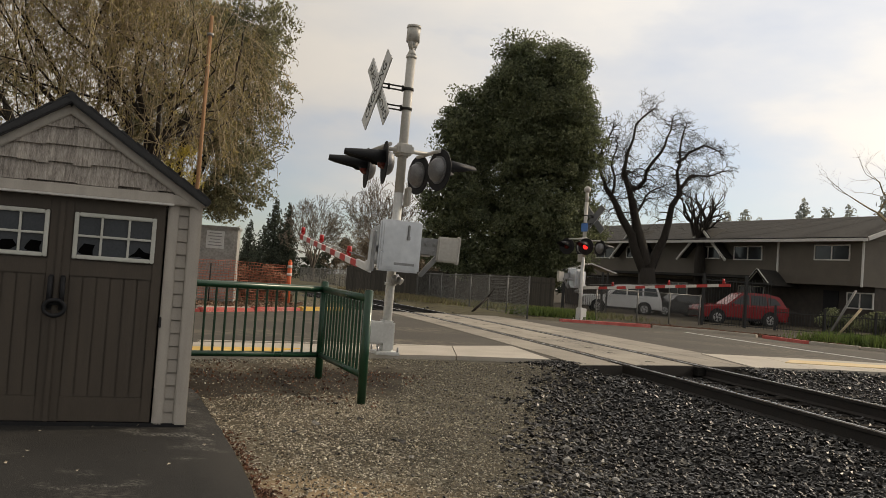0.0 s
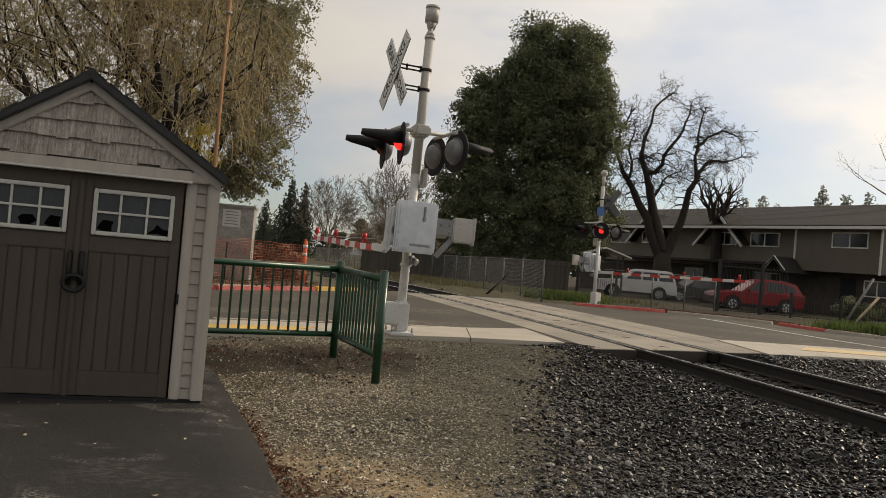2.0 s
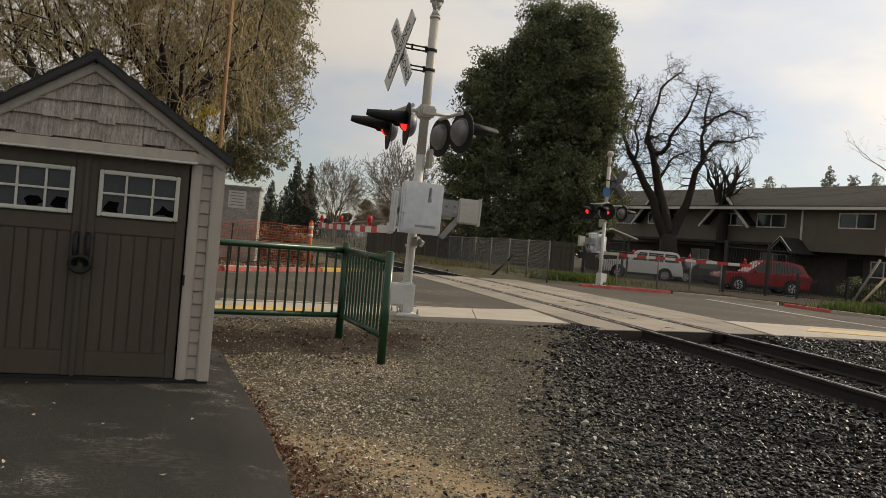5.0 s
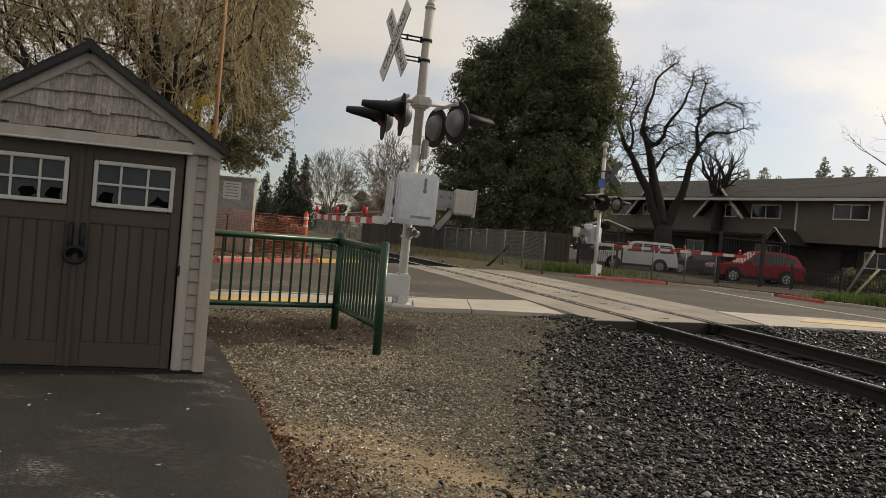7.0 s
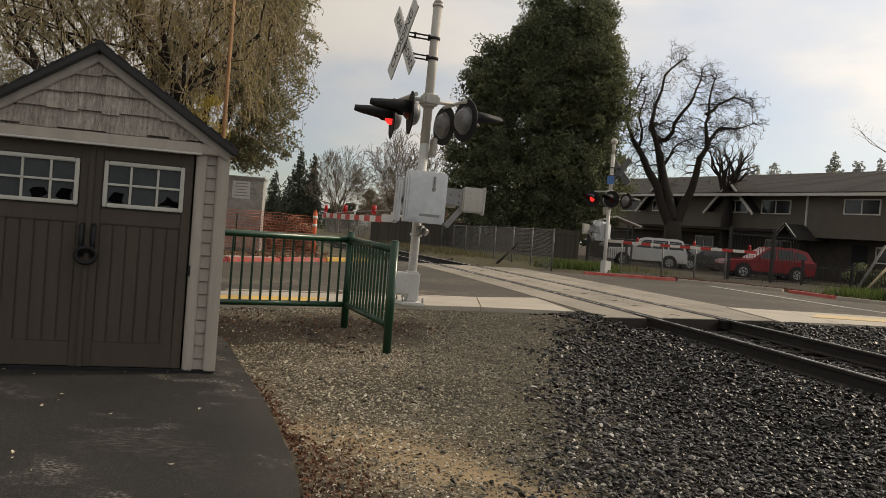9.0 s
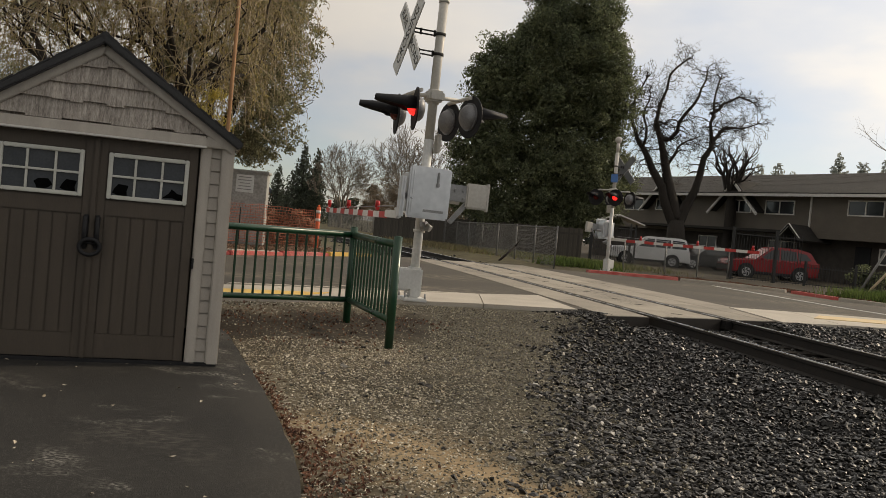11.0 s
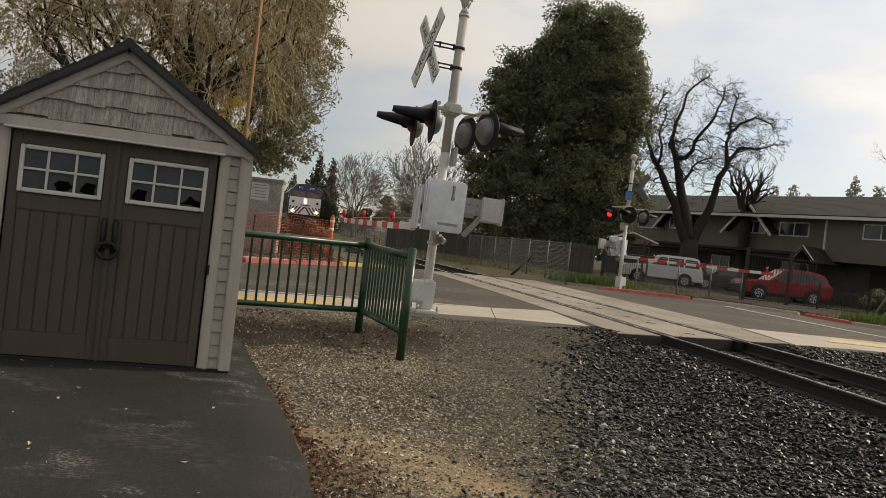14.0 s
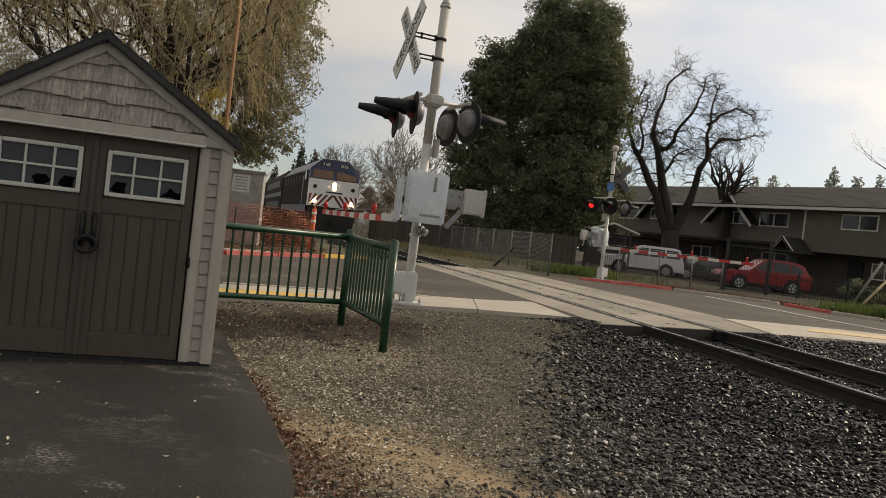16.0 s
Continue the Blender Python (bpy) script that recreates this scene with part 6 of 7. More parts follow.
# bare pollarded oak
oak = thing("bare_tree", turn_z(14.7, 55.0, -0.2, 0), "leafless spreading tree with dark limbs", "tree", "bare trees")
segs, tips = [], []
rnd = random.Random(12)
P = Vector((0, 0, 0))
OAK_STEMS = ((0.42, 0.05, ((-0.5, 3.0), (-1.4, 5.0), (-2.5, 6.7), (-3.3, 7.9), (-3.7, 9.0), (-3.7, 10.3), (-3.1, 11.6))),
             (0.42, 0.05, ((-0.4, 3.3), (-1.1, 5.8), (-1.7, 8.0), (-2.1, 9.1), (-1.8, 10.4), (-1.4, 12.2), (-0.7, 13.0))),
             (0.20, 0.05, ((-1.7, 8.0), (-1.1, 8.1), (-0.6, 9.2), (0.0, 10.3), (0.3, 11.3), (0.8, 12.5))),
             (0.36, 0.05, ((0.0, 3.1), (0.7, 5.0), (1.0, 7.1), (1.4, 8.0), (1.2, 9.3), (1.5, 10.6), (1.9, 12.3))),
             (0.15, 0.04, ((1.4, 8.0), (2.0, 8.7), (2.5, 9.2), (3.3, 9.1), (4.0, 9.4))),
             (0.13, 0.04, ((1.3, 9.9), (2.2, 10.7), (2.9, 11.1), (3.6, 10.7))),
             (0.12, 0.04, ((-1.2, 6.3), (-0.6, 7.3), (-0.3, 7.9), (0.3, 8.2))),
             (0.14, 0.04, ((-2.5, 6.7), (-2.9, 7.4), (-2.8, 8.6), (-3.0, 9.8), (-2.7, 10.8))))
segs.append((P, Vector((-0.3, 0, 3.0)), 0.62, 0.50))
for r, r_end, line in OAK_STEMS:
    pts3 = [Vector((x, 0.10 * (z - 3.0) * math.sin(1.7 * x + 0.4 * z), z)) for x, z in line]
    fall = (r_end / r) ** (1 / (len(line) - 1))
    for p, q in zip(pts3, pts3[1:]):
        mid = p.lerp(q, 0.5) + Vector((rnd.gauss(0, 0.08), rnd.gauss(0, 0.12), rnd.gauss(0, 0.04)))
        r1 = r * fall
        over = (q - mid).normalized() * r1 * 0.5
        segs.append((p - over, mid + over, r, (r + r1) / 2))
        segs.append((mid - over, q + over, (r + r1) / 2, r1))
        r = r1
        if q.z > 6.6:
            for k in range(7):
                side = -1 if k % 2 else 1
                d = Vector((side * rnd.uniform(0.4, 1.0), rnd.gauss(0, 0.6), rnd.uniform(-0.3, 0.7))).normalized()
                at = (q, mid, p.lerp(q, 0.75))[k % 3]
                grow(segs, tips, at, d, rnd.uniform(0.36, 0.62), min(0.055, max(0.030, r * 0.40)), 4, rnd, 0.6, 0.30, -0.02, 0.80, (2, 2))
    for k in range(2):
        grow(segs, tips, q, (q - p).normalized(), 0.38, r * 0.9, 4, rnd, 0.6, 0.30, 0.0, 0.80, (2, 2))
segs = [(p, q, max(a, 0.008), max(b, 0.0065)) for p, q, a, b in segs]
limb_mesh("crown", segs[1:], M_BARK, oak, "bare dark limbs and twigs")
part("trunk", tube(B(), (0, 0, -0.1), (-0.28, 0, 3.0), 0.74, 0.50, seg=14), M_BARK, oak, "thick dark trunk")
segs, tips = [], []
st = thing("bare_tree", turn_z(18.3, 56.5, -0.2, 0), "cut-back leafless tree behind the house roof", "tree", "bare trees")
rnd = random.Random(3)
segs.append((P, Vector((0, 0, 4.5)), 0.4, 0.34))
for d in ((-0.5, 0, 1), (0.1, 0.2, 1), (0.6, 0, 1), (0.2, -0.3, 1.1), (-0.2, 0, 1.2)):
    grow(segs, tips, Vector((0, 0, 4.5)), Vector(d).normalized(), 1.7, 0.22, 4, rnd, 0.5, 0.2, 0.1, 0.62, (2, 3))
segs = fitted(segs, -1.5, 1.5, 8.6)
limb_mesh("crown", segs, M_BARK, st, "bare limbs")
# twigs that reach in from the side
sd = thing("bare_tree", turn_z(22.8, 40.5, -0.2, 0), "leafless tree with thin twigs beside the house", "tree", "bare trees")
segs, tips = [], []
rnd = random.Random(8)
segs.append((P, Vector((0.2, 0, 4.2)), 0.22, 0.16))
for d in ((-0.8, 0, 1), (-0.3, 0.1, 1.2), (0.5, 0, 1), (0.1, -0.4, 1)):
    grow(segs, tips, Vector((0.2, 0, 4.2)), Vector(d).normalized(), 1.7, 0.11, 5, rnd, 0.55, 0.2, 0.08, 0.72, (2, 2))
segs = fitted(segs, -3.6, 2.5, 9.3)
limb_mesh("crown", segs, M_BARKPALE, sd, "thin bare twigs")


# willow and a leafy tree behind the shed
wl_t = thing("willow_tree", turn_z(-7.6, 22.0, -0.25, 0), "drooping willow tree with yellowing leaves behind the shed", "tree")
segs, tips = [], []
rnd = random.Random(5)
segs.append((P, Vector((0.1, 0, 2.2)), 0.42, 0.34))
for d in ((-0.9, 0, 1), (-0.3, -0.3, 1.2), (0.3, 0.2, 1.2), (0.8, 0, 1.1), (-0.5, 0.5, 1), (0.5, -0.4, 1.2)):
    grow(segs, tips, Vector((0.1, 0, 2.2)), Vector(d).normalized(), 2.5, 0.20, 5, rnd, 0.42, 0.15, 0.16, 0.74, (2, 2))
segs = fitted(segs, -5.0, 3.9, 9.6)
tips = [q for _, q, r, _ in segs if r < 0.05]
limb_mesh("branchwork", [g for g in segs if g[1].x < 3.0], M_BARK, wl_t, "dark limbs")
strands, lv = [], []
rs = random.Random(9)
tip_sel = [t for t in tips if t.z > 3.6 and t.x < 2.7 and (t.x > -1.4 or rs.random() < 0.12)]
for k in range(1900):
    t = rs.choice(tip_sel)
    p = t + Vector((rs.gauss(0, 0.22), rs.gauss(0, 0.3), rs.gauss(0, 0.3)))
    L = rs.uniform(0.5, 2.0)
    sway = Vector((rs.gauss(0, 0.34), rs.gauss(0, 0.3), 0))
    n = 5
    for i in range(n):
        f = (i + 1) / n
        q = p + Vector((sway.x * (1 - f), sway.y * (1 - f), -L / n))
        if q.z < 2.7:
            break
        strands.append((p, q, 0.0075, 0.0065))
        for j in range(4 if k % 3 == 0 else 1):
            lp = p.lerp(q, rs.random())
            lv.append((lp.x + rs.gauss(0, 0.05), lp.y + rs.gauss(0, 0.05), lp.z))
        p = q
for k in range(700):             # arching bare twigs
    p = rs.choice(tips) + Vector((rs.gauss(0, 0.5), rs.gauss(0, 0.5), rs.gauss(0, 0.6) - 0.6))
    if p.x > 2.4 or p.z < 3.2:
        continue
    d = Vector((rs.gauss(0, 1), rs.gauss(0, 0.6), rs.uniform(-0.1, 0.9))).normalized()
    for i in range(5):
        q = p + d * rs.uniform(0.22, 0.4)
        strands.append((p, q, 0.013 - 0.0015 * i, 0.0115 - 0.0015 * i))
        d = (d + Vector((rs.gauss(0, 0.15), rs.gauss(0, 0.15), -0.28))).normalized()
        p = q
limb_mesh("twig_curtain", strands, M_BARKPALE, wl_t, "thin hanging twigs", 3)
leaf_mesh("crown", lv, np.random.default_rng(3).uniform(0.03, 0.06, len(lv)), M_LEAFWILLOW, wl_t, "narrow yellow-green drooping leaves", seed=9, long=2.4, droop=1.6)

pt = thing("leafy_tree", turn_z(-7.4, 26.5, -0.25, 0), "grey-green leafy tree with an uneven crown", "tree")
segs, tips = [], []
rnd = random.Random(15)
segs.append((P, Vector((0, 0, 2.6)), 0.4, 0.3))
for d in ((-0.9, 0, 1), (0.1, -0.3, 1.2), (0.8, 0.2, 1.1), (0.4, 0.2, 1.4), (-0.4, 0.3, 1.2)):
    grow(segs, tips, Vector((0, 0, 2.6)), Vector(d).normalized(), 2.3, 0.18, 5, rnd, 0.5, 0.15, 0.12, 0.74, (2, 2))
limb_mesh("branchwork", [g for g in fitted(segs, -7.5, 2.8, 9.4) if g[1].x < 2.5], M_BARK, pt, "dark limbs")
PT = [(1.6, 0, 8.4, 1.5, 1.8, 1.5), (1.9, 0, 6.8, 1.3, 1.6, 1.4), (1.6, 0, 5.2, 1.3, 1.5, 1.3), (1.6, 0, 3.9, 1.15, 1.2, 1.0), (1.1, 0, 3.2, 1.0, 1.2, 0.7), (-0.4, 0, 8.6, 1.6, 2, 1.3), (-0.3, 0, 6.0, 1.7, 2, 1.4), (-4.6, 0, 4.3, 1.5, 2, 0.9), (-2.0, 0, 4.6, 1.8, 2, 1.0), (-6.6, 0.5, 3.8, 1.4, 2, 1.3)]
leaf_mesh("crown", crown_points(PT, 80000, 31, 0.36, 0.75, 80), rng.uniform(0.035, 0.075, 80000), M_LEAFPEPPER, pt, "small grey-green leaves", seed=12, long=2.0, droop=0.7)
PT_OPEN = [(-4.8, 0, 6.4, 2.3, 2, 1.8), (-7.4, 0, 6.3, 2.2, 2, 1.8), (-2.4, 0, 7.6, 2.1, 2, 1.7), (-7.0, 0, 9.0, 2.4, 2, 1.4)]
leaf_mesh("open_crown", crown_points(PT_OPEN, 10000, 33, 0.34, 0.9, 60), rng.uniform(0.035, 0.075, 10000), M_LEAFPEPPER, pt, "thin grey-green foliage", seed=14, long=2.0, droop=0.7)

# clump near the pole; its sunlit look comes from the leaf colour
yellow = crown_points([(1.75, -1.0, 3.7, 0.42, 0.3, 0.75), (1.35, -1.0, 3.2, 0.3, 0.3, 0.5)], 800, 91, 0.24, 0.9, 40)
leaf_mesh("yellow_leaves", yellow, rng.uniform(0.025, 0.05, 800), M_LEAFSUNLIT, wl_t, "yellow-green drooping leaves coloured as if sunlit", seed=92, long=2.6, droop=1.8)

# wooden utility pole in front of the trees
up = thing("utility_pole", turn_z(-5.0, 19.2, -0.2, 0), "thin weathered wooden utility pole with orange-brown grain", "utility pole")
part("pole", tube(B(), (0, 0, -0.1), (0.03, 0, 6.75), 0.048, 0.040, seg=14), M_POLEWOOD, up)
part("band", tube(B(), (0.03, 0, 6.3), (0.03, 0, 6.36), 0.07, seg=14), M_STEELGREY, up, "steel band")


gp = thing("metal_pole", turn_z(-16.0, 30.0, -0.3, 0), "plain grey galvanised metal pole among the trees", "pole")
part("shaft", tube(B(), (0, 0, -0.1), (0, 0, 6.5), 0.070, 0.066, seg=14), M_MASTGREY, gp)
part("cap", tube(B(), (0, 0, 6.5), (0, 0, 6.56), 0.074, 0.05, seg=14), M_STEELGREY, gp)


# ---- distance ----
def conifer(x, y, h, r, seed, mat=M_CONIFER):
    t = thing("conifer_tree", turn_z(x, y, -0.5, seed * 37), "distant dark conifer with a pointed crown", "tree", "distant conifers")
    part("trunk", tube(B(), (0, 0, 0), (0, 0, h * 0.95), r * 0.09, 0.02, seg=6), M_BARK, t)
    g = np.random.default_rng(seed)
    n = 2600 if mat == M_CONIFER else 2200
    tier = 1 - g.random(n) ** 0.55
    a = g.random(n) * 2 * np.pi
    rr = r * (0.05 + (1 - tier) ** 0.7) * np.sqrt(g.random(n)) * (0.75 + 0.3 * np.sin(a * 3 + tier * 31 + seed))
    c = np.stack([rr * np.cos(a), rr * np.sin(a), h * (0.12 + 0.88 * tier) - 0.25 * rr], 1)
    leaf_mesh("crown", c, g.uniform(0.2, 0.45, n) * h / 14 * (1 if mat == M_CONIFER else 1.1), mat, t, "dark needles", seed=seed)
    return t


# those right of the track take the needles with haze in their colour
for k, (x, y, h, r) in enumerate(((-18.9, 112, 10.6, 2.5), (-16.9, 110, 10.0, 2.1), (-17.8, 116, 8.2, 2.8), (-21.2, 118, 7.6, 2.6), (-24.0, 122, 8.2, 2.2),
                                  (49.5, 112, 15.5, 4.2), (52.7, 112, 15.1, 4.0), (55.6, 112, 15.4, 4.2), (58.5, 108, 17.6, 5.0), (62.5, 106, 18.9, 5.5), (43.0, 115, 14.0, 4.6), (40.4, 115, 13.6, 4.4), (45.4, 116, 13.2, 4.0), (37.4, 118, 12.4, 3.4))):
    conifer(x, y, h, r, 40 + k, M_CONIFER if x < 0 else M_CONIFERHAZED)


def far_bare(x, y, h, seed, label, depth=5, mat=M_TWIGFAR):
    t = thing("bare_tree", turn_z(x, y, -0.4, 0), label, "tree", "distant bare trees")
    segs, tips = [], []
    r = random.Random(seed)
    segs.append((Vector((0, 0, 0)), Vector((0, 0, h * 0.18)), h * 0.03, h * 0.025))
    for k in range(6):
        a = k * 1.05 + r.random()
        grow(segs, tips, Vector((0, 0, h * 0.18)), Vector((math.cos(a) * 0.75, math.sin(a) * 0.75, 1)).normalized(), h * 0.24, h * 0.014, depth, r, 0.48, 0.10, 0.08, 0.76, (2, 3))
    segs = fitted(segs, -h * 0.35, h * 0.35, h * 0.97)
    limb_mesh("crown", [(p, q, max(a, 0.016), max(b, 0.013)) for p, q, a, b in segs], mat, t, "fine bare branches", 4)
    return t


far_bare(-12.6, 103, 10.2, 5, "distant rounded leafless tree", 6)
far_bare(-3.3, 80, 10.6, 7, "pale leafless tree behind the signal mast", 6)
hb = thing("brown_trees", Matrix(), "far band of brown and green winter trees", "trees", kind="stuff")
BB = [(-9.5, 112, 3.0, 3.2, 2, 3.0), (-6.5, 100, 4.4, 2.6, 2, 3.8), (-4.6, 100, 3.6, 2.2, 2, 3.0), (-1.0, 92, 2.4, 3.0, 2, 2.6)]
leaf_mesh("crown", crown_points(BB, 42000, 50, 0.6, 0.9), rng.uniform(0.04, 0.11, 42000), material("russet_foliage", (0.17, 0.125, 0.085), (0.27, 0.205, 0.145), 0.9, 0.4, 0, island=0.4), hb, "russet winter foliage", kind="stuff", seed=51)
far_blobs = [(x, 150 + 10 * math.sin(x), 2.2, 7, 3, 3.6 + 1.4 * math.sin(x * 0.37)) for x in np.arange(-90, 140, 6.0)]
leaf_mesh("foliage", crown_points(far_blobs, 26000, 52, 1.2, 0.8), rng.uniform(0.3, 0.8, 26000), M_CONIFER, hb, "dark far foliage", kind="stuff", seed=53)
heap = [(-4.9, 28.2, 0.35, 0.8, 0.6, 0.75), (-5.9, 28.4, 0.35, 0.9, 0.6, 0.8), (-7.0, 28.0, 0.3, 0.9, 0.6, 0.7)]
leaf_mesh("brush_heap", crown_points(heap, 9000, 62, 0.22, 0.95), rng.uniform(0.05, 0.12, 9000), M_LEAFBANK, label="brown heap of cut brush behind the orange net", kind="stuff", seed=63, long=3.0)
# dry scrub behind the orange barrier, hedges, verge grass
sc = [(x, 38 + 3 * math.sin(x), 0.3, 1.3, 1.0, 0.55) for x in np.arange(-14, -6.4, 1.3)]
leaf_mesh("dry_scrub", crown_points(sc, 7000, 60, 0.3, 0.9), rng.uniform(0.06, 0.16, 7000), material("dry_scrub", (0.16, 0.10, 0.06), (0.28, 0.19, 0.11), 0.9, 0.8, 0, island=0.5), label="dry brown scrub behind the orange barrier", kind="stuff", seed=61)


def grass(name, area, n, h, label, mat=M_GRASS, seed=1):
    g = np.random.default_rng(seed)
    vs, fs = [], []
    for k in range(n):
        x, y = area(g)
        z = max(ground_z(x, y), road_z(x, y) - 0.3)
        a = g.random() * 6.283
        hh = h * g.uniform(0.5, 1.3)
        dx, dy = math.cos(a), math.sin(a)
        lx, ly = g.normal(0, 0.3) * hh, g.normal(0, 0.3) * hh
        w = 0.018
        i = len(vs)
        vs += [(x - dx * w, y - dy * w, z), (x + dx * w, y + dy * w, z), (x + lx, y + ly, z + hh)]
        fs.append((i, i + 1, i + 2))
    return raw(name, vs, fs, mat, label=label, kind="stuff")


def strip_area(x0, y0, x1, y1, w):
    def f(g):
        s = g.random()
        return x0 + (x1 - x0) * s + g.normal(0, w), y0 + (y1 - y0) * s + g.normal(0, w)
    return f


grass("grass_tufts", strip_area(12.9, 27.6, 17.5, 26.0, 0.45), 7000, 0.35, "green grass tufts along the kerb", seed=71)
grass("grass_tufts", strip_area(4.2, 32.8, 6.2, 33.4, 0.35), 3500, 0.32, "green weeds beside the far signal", seed=72)
grass("grass", strip_area(3.0, 44.0, 7.0, 38.0, 1.6), 9000, 0.22, "short green grass behind the chain-link fence", material("dry_grass_blades", (0.10, 0.12, 0.035), (0.22, 0.20, 0.08), 0.9, 2, 0, island=0.4), seed=73)
grass("dry_grass", strip_area(2.0, 40.0, -4.5, 60.0, 0.8), 8000, 0.22, "dry tan grass along the fence", material("tan_grass_blades", (0.14, 0.115, 0.06), (0.25, 0.205, 0.11), 0.9, 2, 0, island=0.4), seed=74)
bz = [(x, y, 0.45, 0.9, 0.7, 0.6) for x, y in ((20.6, 42.0), (22.0, 40.5), (23.4, 39.0))]
leaf_mesh("hedge", crown_points(bz, 9000, 80, 0.3, 0.8), rng.uniform(0.05, 0.1, 9000), M_LEAFDARK, label="dark clipped shrubs before the house", kind="stuff", seed=81)
pts = []
for k in range(1600):
    x = rng.uniform(8.2, 13.0)
    y = far_edge(x) + 0.3 + abs(rng.normal(0, 0.9))
    pts.append((x, y, ground_z(x, y) + 0.03))
leaf_mesh("verge_litter", pts, rng.uniform(0.04, 0.12, len(pts)), M_LEAFLITTER, label="brown leaves and debris along the broken kerb", kind="stuff", seed=83)
pts = []
for k in range(1500):
    y = rng.uniform(8.6, 11.4)
    x = (y - 11.2) / 0.43 - 0.3 + rng.normal(0, 0.7) if rng.random() < 0.6 else rng.uniform(-3.2, -0.3)
    if -3.4 < x < 0.2 and y < near_edge(x) - 0.1:
        pts.append((x, y, ground_z(x, y) + 0.012))
leaf_mesh("leaf_litter", pts, rng.uniform(0.012, 0.032, len(pts)), M_LEAFLITTER, label="dark dead leaves on soil under the railing", kind="stuff", seed=84)
stick = thing("fallen_branch", Matrix(), "broken branch leaning beside the chain-link fence", "branch")
part("stem", tube(tube(B(), (2.15, 33.5, -0.05), (2.75, 33.9, 0.55), 0.05, 0.04, seg=8), (2.75, 33.9, 0.55), (2.95, 33.9, 0.85), 0.04, 0.02, seg=8), M_BARK, stick)


# ---- train ----
def train_pose(y0, length):
    """On the track with its front at y0."""
    y1 = y0 + length * 0.965
    a, b = Vector((track_x(y0), y0)), Vector((track_x(y1), y1))
    d = b - a
    return pose(a.x, a.y, 0.0, 0, 0, math.degrees(math.atan2(d.y, d.x)) - 90)


def bogie(parent, y, wheels=2):
    bm = box(B(), 2.2, 2.8, 0.35, (0, y, 0.62), 0.05)
    for s in (-1, 1):
        box(bm, 0.18, 3.2, 0.35, (s * 1.05, y, 0.62), 0.05)
    bg = part("bogie", bm, M_TRAINDARK, parent, "black wheel truck")
    for k in range(wheels):
        for s in (-1, 1):
            yy = y + (k - (wheels - 1) / 2) * 2.4
            part("wheel", tube(B(), (s * 0.68, yy, 0.48), (s * 0.82, yy, 0.48), 0.47, seg=24), M_STEELGREY, bg)


loco = thing("locomotive", train_pose(300, 17), "blue, white and grey diesel locomotive with lit headlight", "train")
OUT = [(-1.55, 1.05), (1.55, 1.05), (1.55, 3.95), (0.82, 4.68), (-0.82, 4.68), (-1.55, 3.95)]
bm = prism(B(), OUT, 0.5, 17.0)
bmesh.ops.bevel(bm, geom=[e for e in bm.edges], offset=0.05, segments=2, affect="EDGES")
part("body", bm, M_TRAINGREY, loco, "grey ribbed body side")
rf = B()
prism(rf, [(-1.565, 3.93), (-0.83, 4.70), (0.83, 4.70), (1.565, 3.93), (1.40, 4.02), (0.78, 4.62), (-0.78, 4.62), (-1.40, 4.02)], 0.3, 17.02)
part("roof", rf, M_TRAINBLUE, loco, "dark blue roof")
for k, (y, w) in enumerate(((5.0, 1.6), (8.0, 2.2), (11.5, 2.2), (14.6, 1.4))):
    part("roof_vent", tube(box(B(), 1.5, w, 0.22, (0, y, 4.76), 0.04), (0, y, 4.80), (0, y, 4.92), 0.42, seg=18), M_TRAINDARK, loco)
for s in (-1, 1):
    for k in range(9):
        part("side_panel", box(B(), 0.04, 1.25, 1.75, (s * 1.56, 4.2 + k * 1.4, 2.75), 0.01), M_TRAINGREY, loco)
    for k in range(6):
        part("side_grille", box(B(), 0.05, 1.0, 0.55, (s * 1.57, 5.0 + k * 1.9, 3.45), 0.01), M_TRAINDARK, loco, "black air grille")
    part("side_window", box(B(), 0.04, 0.75, 0.62, (s * 1.555, 1.9, 3.65), 0.02), M_HGLASS, loco, "cab side window")
    part("cab_door", box(B(), 0.04, 0.6, 1.9, (s * 1.56, 3.0, 2.7), 0.02), M_TRAINBLUE, loco)
    part("blue_band", box(B(), 0.02, 16.4, 0.42, (s * 1.562, 8.7, 1.55)), M_TRAINBLUE, loco, "dark blue side band")
part("mask", prism(B(), [(-1.53, 1.75), (1.53, 1.75), (1.53, 3.42), (-1.53, 3.42)], -0.12, 0.52), M_TRAINWHITE, loco, "white cab front")
up_m = B()
a = [up_m.verts.new(v) for v in ((-1.54, -0.11, 3.40), (1.54, -0.11, 3.40), (1.54, 0.16, 4.05), (0.84, 0.30, 4.69), (-0.84, 0.30, 4.69), (-1.54, 0.16, 4.05))]
b = [up_m.verts.new((v.co.x, 0.55, v.co.z)) for v in a]
up_m.faces.new(a)
up_m.faces.new(b[::-1])
for i in range(6):
    up_m.faces.new((a[i], b[i], b[(i + 1) % 6], a[(i + 1) % 6]))
bmesh.ops.recalc_face_normals(up_m, faces=list(up_m.faces))
part("cab_upper", up_m, M_TRAINBLUE, loco, "dark blue cab front above the band")
tilt = math.degrees(math.atan2(0.27, 0.65))
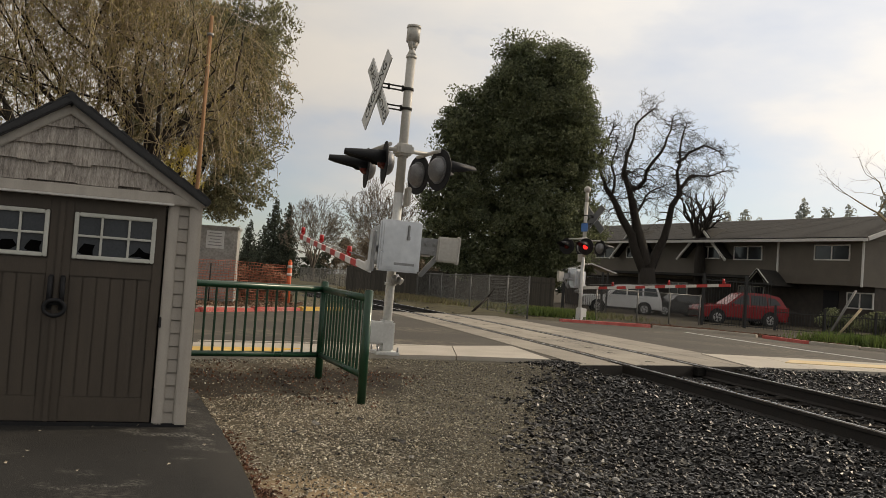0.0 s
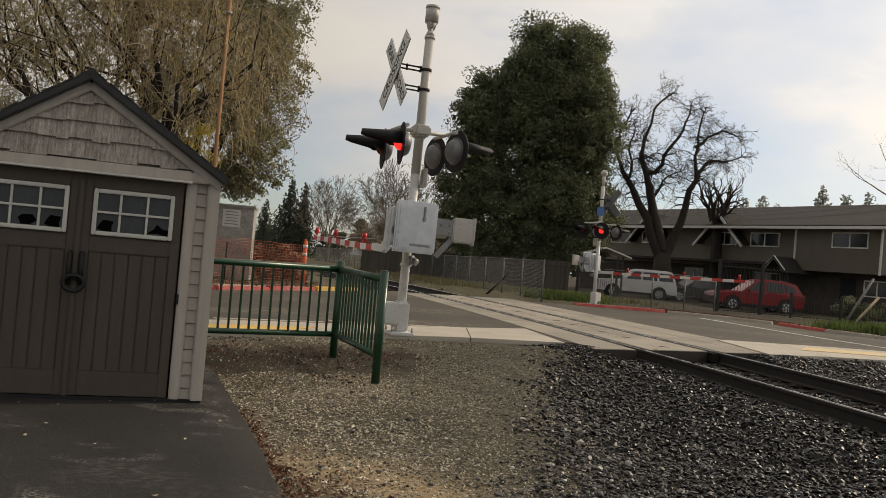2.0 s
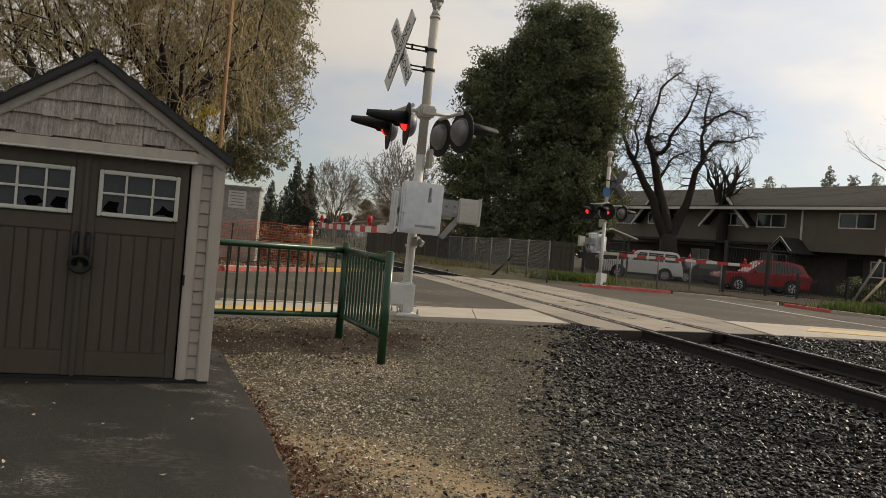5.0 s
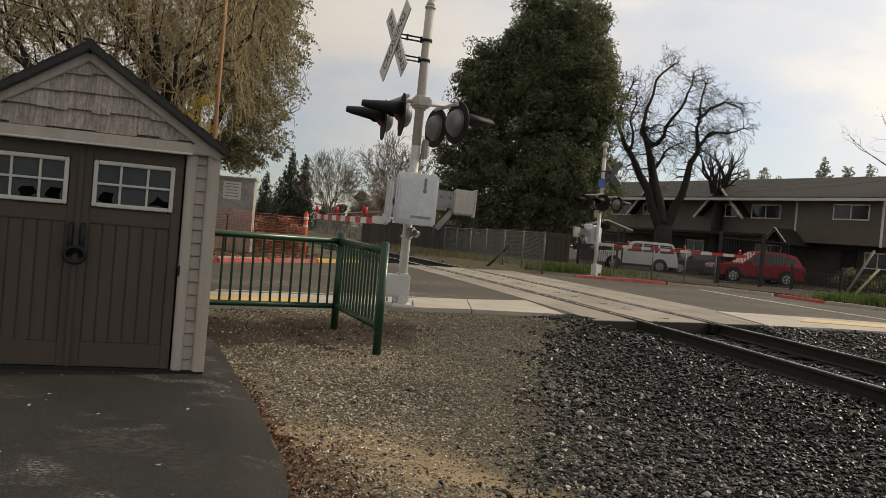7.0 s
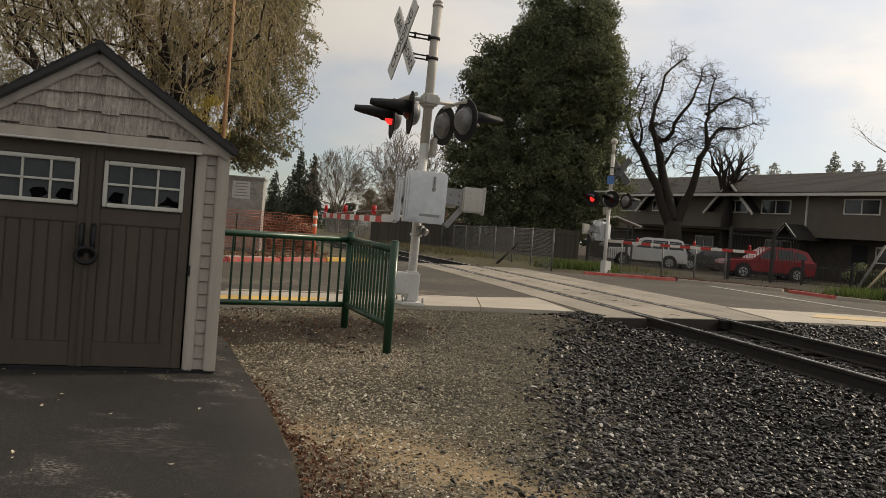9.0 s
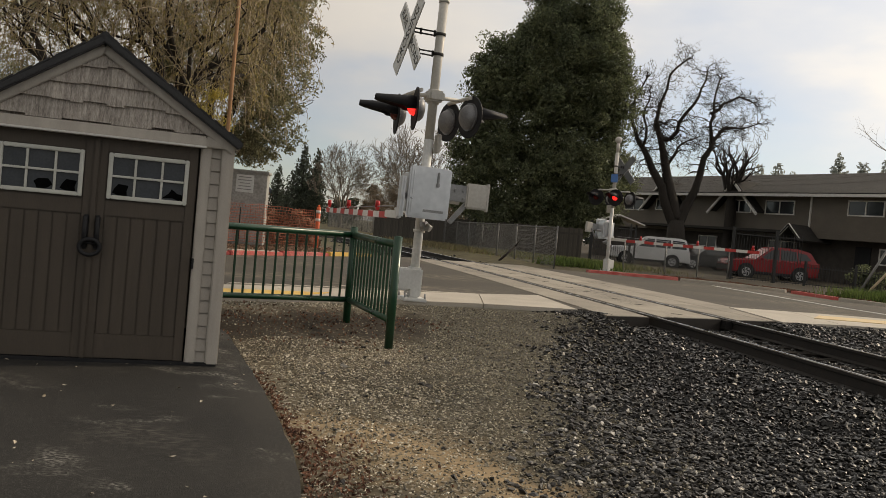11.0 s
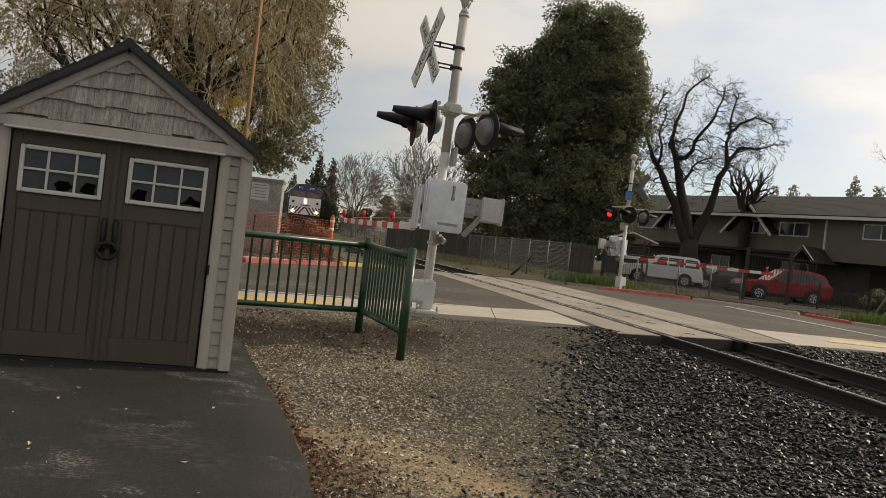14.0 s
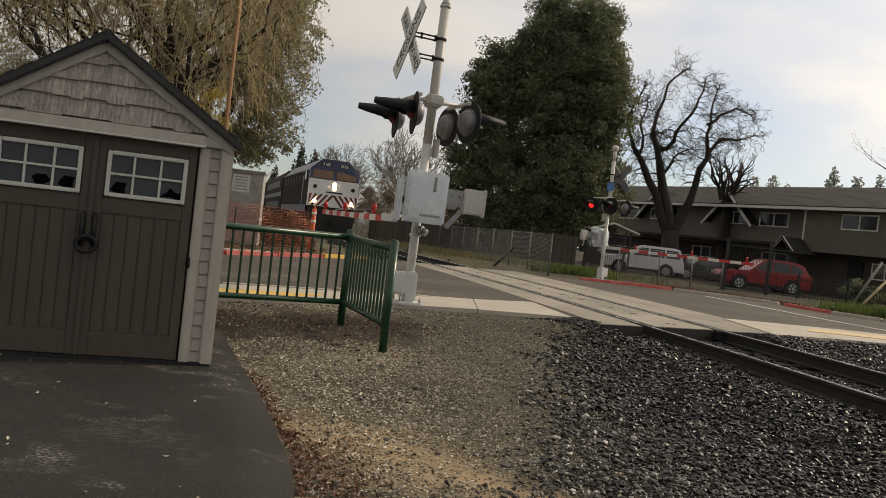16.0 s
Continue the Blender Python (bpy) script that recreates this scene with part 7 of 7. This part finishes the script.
for s in (-1, 1):
    part("windscreen", box(B(), 1.22, 0.03, 0.56, Matrix.Translation((s * 0.72, 0.005, 3.73)) @ pose(0, 0, 0, -tilt, 0, 0), 0.01), M_WINDSCREEN, loco, "windscreen with warm light behind")
    part("number_board", box(B(), 0.62, 0.04, 0.20, Matrix.Translation((s * 0.55, 0.215, 4.36)) @ pose(0, 0, 0, -12, 0, 0), 0.01), M_TRAINDARK, loco, "number board")
    letters("3102", 0.24, Matrix.Translation((s * 0.55, 0.185, 4.36)) @ pose(0, 0, 0, 78, 0, 0), M_TRAINWHITE, loco)
    part("marker_lamp", tube(B(), (s * 1.18, -0.10, 2.95), (s * 1.18, -0.16, 2.95), 0.12, seg=18), M_TRAINDARK, loco, "dark round marker lamp")
    part("ditch_light", tube(B(), (s * 1.15, -0.12, 2.05), (s * 1.15, -0.20, 2.05), 0.11, seg=18), M_HEADLIGHT, loco, "lit ditch light")
    for k in range(5):
        x0 = s * (0.10 + k * 0.34)
        lim = lambda v: max(-1.52, min(1.52, v))
        pts = [(lim(x0 + s * 0.42), 1.78), (lim(x0 + s * 0.58), 1.78), (lim(x0 + s * 0.02), 2.5), (lim(x0 - s * 0.14), 2.5)]
        if s * x0 - 0.14 < 0:
            pts = [(s * 0.52, 1.78), (s * 0.68, 1.78), (s * 0.12, 2.5), (0.0, 2.5), (0.0, 2.42)]
        part("chevron", prism(B(), pts, -0.135, -0.10), M_TRAINRED, loco, "maroon chevron stripe")
part("name_band", box(B(), 1.0, 0.02, 0.09, (0.05, -0.13, 2.66)), M_TRAINBLUE, loco)
part("headlight", tube(tube(B(), (0, -0.10, 2.91), (0, -0.20, 2.91), 0.12, seg=18), (0, -0.10, 3.16), (0, -0.20, 3.16), 0.12, seg=18), M_HEADLIGHT, loco, "bright lit twin headlight")
part("headlight_housing", box(B(), 0.34, 0.10, 0.60, (0, -0.12, 3.03), 0.04), M_TRAINWHITE, loco)
part("pilot", prism(box(B(), 2.9, 0.5, 0.7, (0, 0.2, 1.38), 0.04), [(-1.35, 0.16), (1.35, 0.16), (1.45, 1.1), (-1.45, 1.1)], -0.15, 0.15), M_TRAINDARK, loco, "black pilot plough")
part("coupler", box(B(), 0.28, 0.7, 0.32, (0, -0.35, 0.92), 0.04), M_TRAINDARK, loco)
part("fuel_tank", box(B(), 2.6, 5.0, 0.7, (0, 8.5, 0.72), 0.1), M_TRAINDARK, loco)
bogie(loco, 3.4)
bogie(loco, 13.6)


def coach(m):
    c = thing("passenger_coach", m, "silver-grey bilevel passenger coach behind the locomotive", "train", "coaches")
    bm = prism(B(), [(-1.5, 0.75), (1.5, 0.75), (1.5, 4.0), (1.05, 4.6), (-1.05, 4.6), (-1.5, 4.0)], 0.0, 25.4)
    bmesh.ops.bevel(bm, geom=list(bm.edges), offset=0.06, segments=2, affect="EDGES")
    part("body", bm, M_TRAINGREY, c)
    for s in (-1, 1):
        for z in (1.75, 3.55):
            part("window_band", box(B(), 0.03, 20.0, 0.62, (s * 1.505, 12.7, z), 0.01), M_COACHGLASS, c, "dark window band")
        part("blue_band", box(B(), 0.03, 25.0, 0.35, (s * 1.506, 12.7, 2.65)), M_TRAINBLUE, c)
    for y in (3.2, 22.2):
        bogie(c, y)
    return c


coaches = [coach(train_pose(318, 25.4)), coach(train_pose(344.4, 25.4))]


def train_front(t):
    return 117.0 - 15.75 * (t - 12.0)


# ---- movement ----
GATE = ((0.0, 6.5), (0.5, 5.2), (1.0, 3.9), (1.5, 2.6), (2.0, 1.6), (2.5, 0.9), (3.0, 0.5), (3.5, 0.2), (4.2, 0.0), (16.0, 0.0))
FLASH_START, FLASH = 0.10, 0.606
NEAR_DARK = ((0.0, 1.42), (6.62, 8.9), (13.3, 16.1))          # spells in which a signal's lamps stay unlit
FAR_DARK = ((6.1, 7.1), (7.93, 8.12), (12.6, 13.85))


def flash_rows(place, first, yaw, sign, dark):
    """The lens turns its lit half to the front and away again, by turns with its twin."""
    def lit(t):
        turn = math.floor((t - FLASH_START) / FLASH) % 2 == 0
        return turn == first and not any(a <= t < b for a, b in dark)

    def angle_of(on):
        return yaw + (0.0 if on == (sign < 0) else 180.0)
    on = lit(0.0)
    angle = angle_of(on)
    rows = [(0.0, pose(*place, 0, 0, angle))]
    for f in range(1, 16 * FPS - 3):
        if lit(f / FPS) != on and (f - 1) / FPS > rows[-1][0]:
            on = not on
            for i, part_turn in enumerate((0, 60, 120, 180)):
                rows.append(((f - 1 + i) / FPS, pose(*place, 0, 0, angle + part_turn)))
            angle += 180
    rows.append((16.0, pose(*place, 0, 0, angle)))
    return rows


def motions():
    times = [0.5 * k for k in range(33)]
    walk(loco, [(t, train_pose(train_front(t), 17)) for t in times])
    for k, c in enumerate(coaches):
        walk(c, [(t, train_pose(train_front(t) + 17.9 + k * 26.3, 25.4)) for t in times])
    for arm, share, swing in ((near_arm, 0.85, -2.6), (far_arm, 0.62, 0.0)):
        walk(arm, [(t, pose(0, -0.27, 1.5, a * share, 0, swing)) for t, a in GATE])
    for lenses, first_y, dark in ((near_lenses, 1, NEAR_DARK), (far_lenses, -1, FAR_DARK)):
        for facing, y, yaw, lens in lenses:
            walk(lens, flash_rows(tuple(lens.location), y * first_y > 0, yaw, facing, dark))


motions()
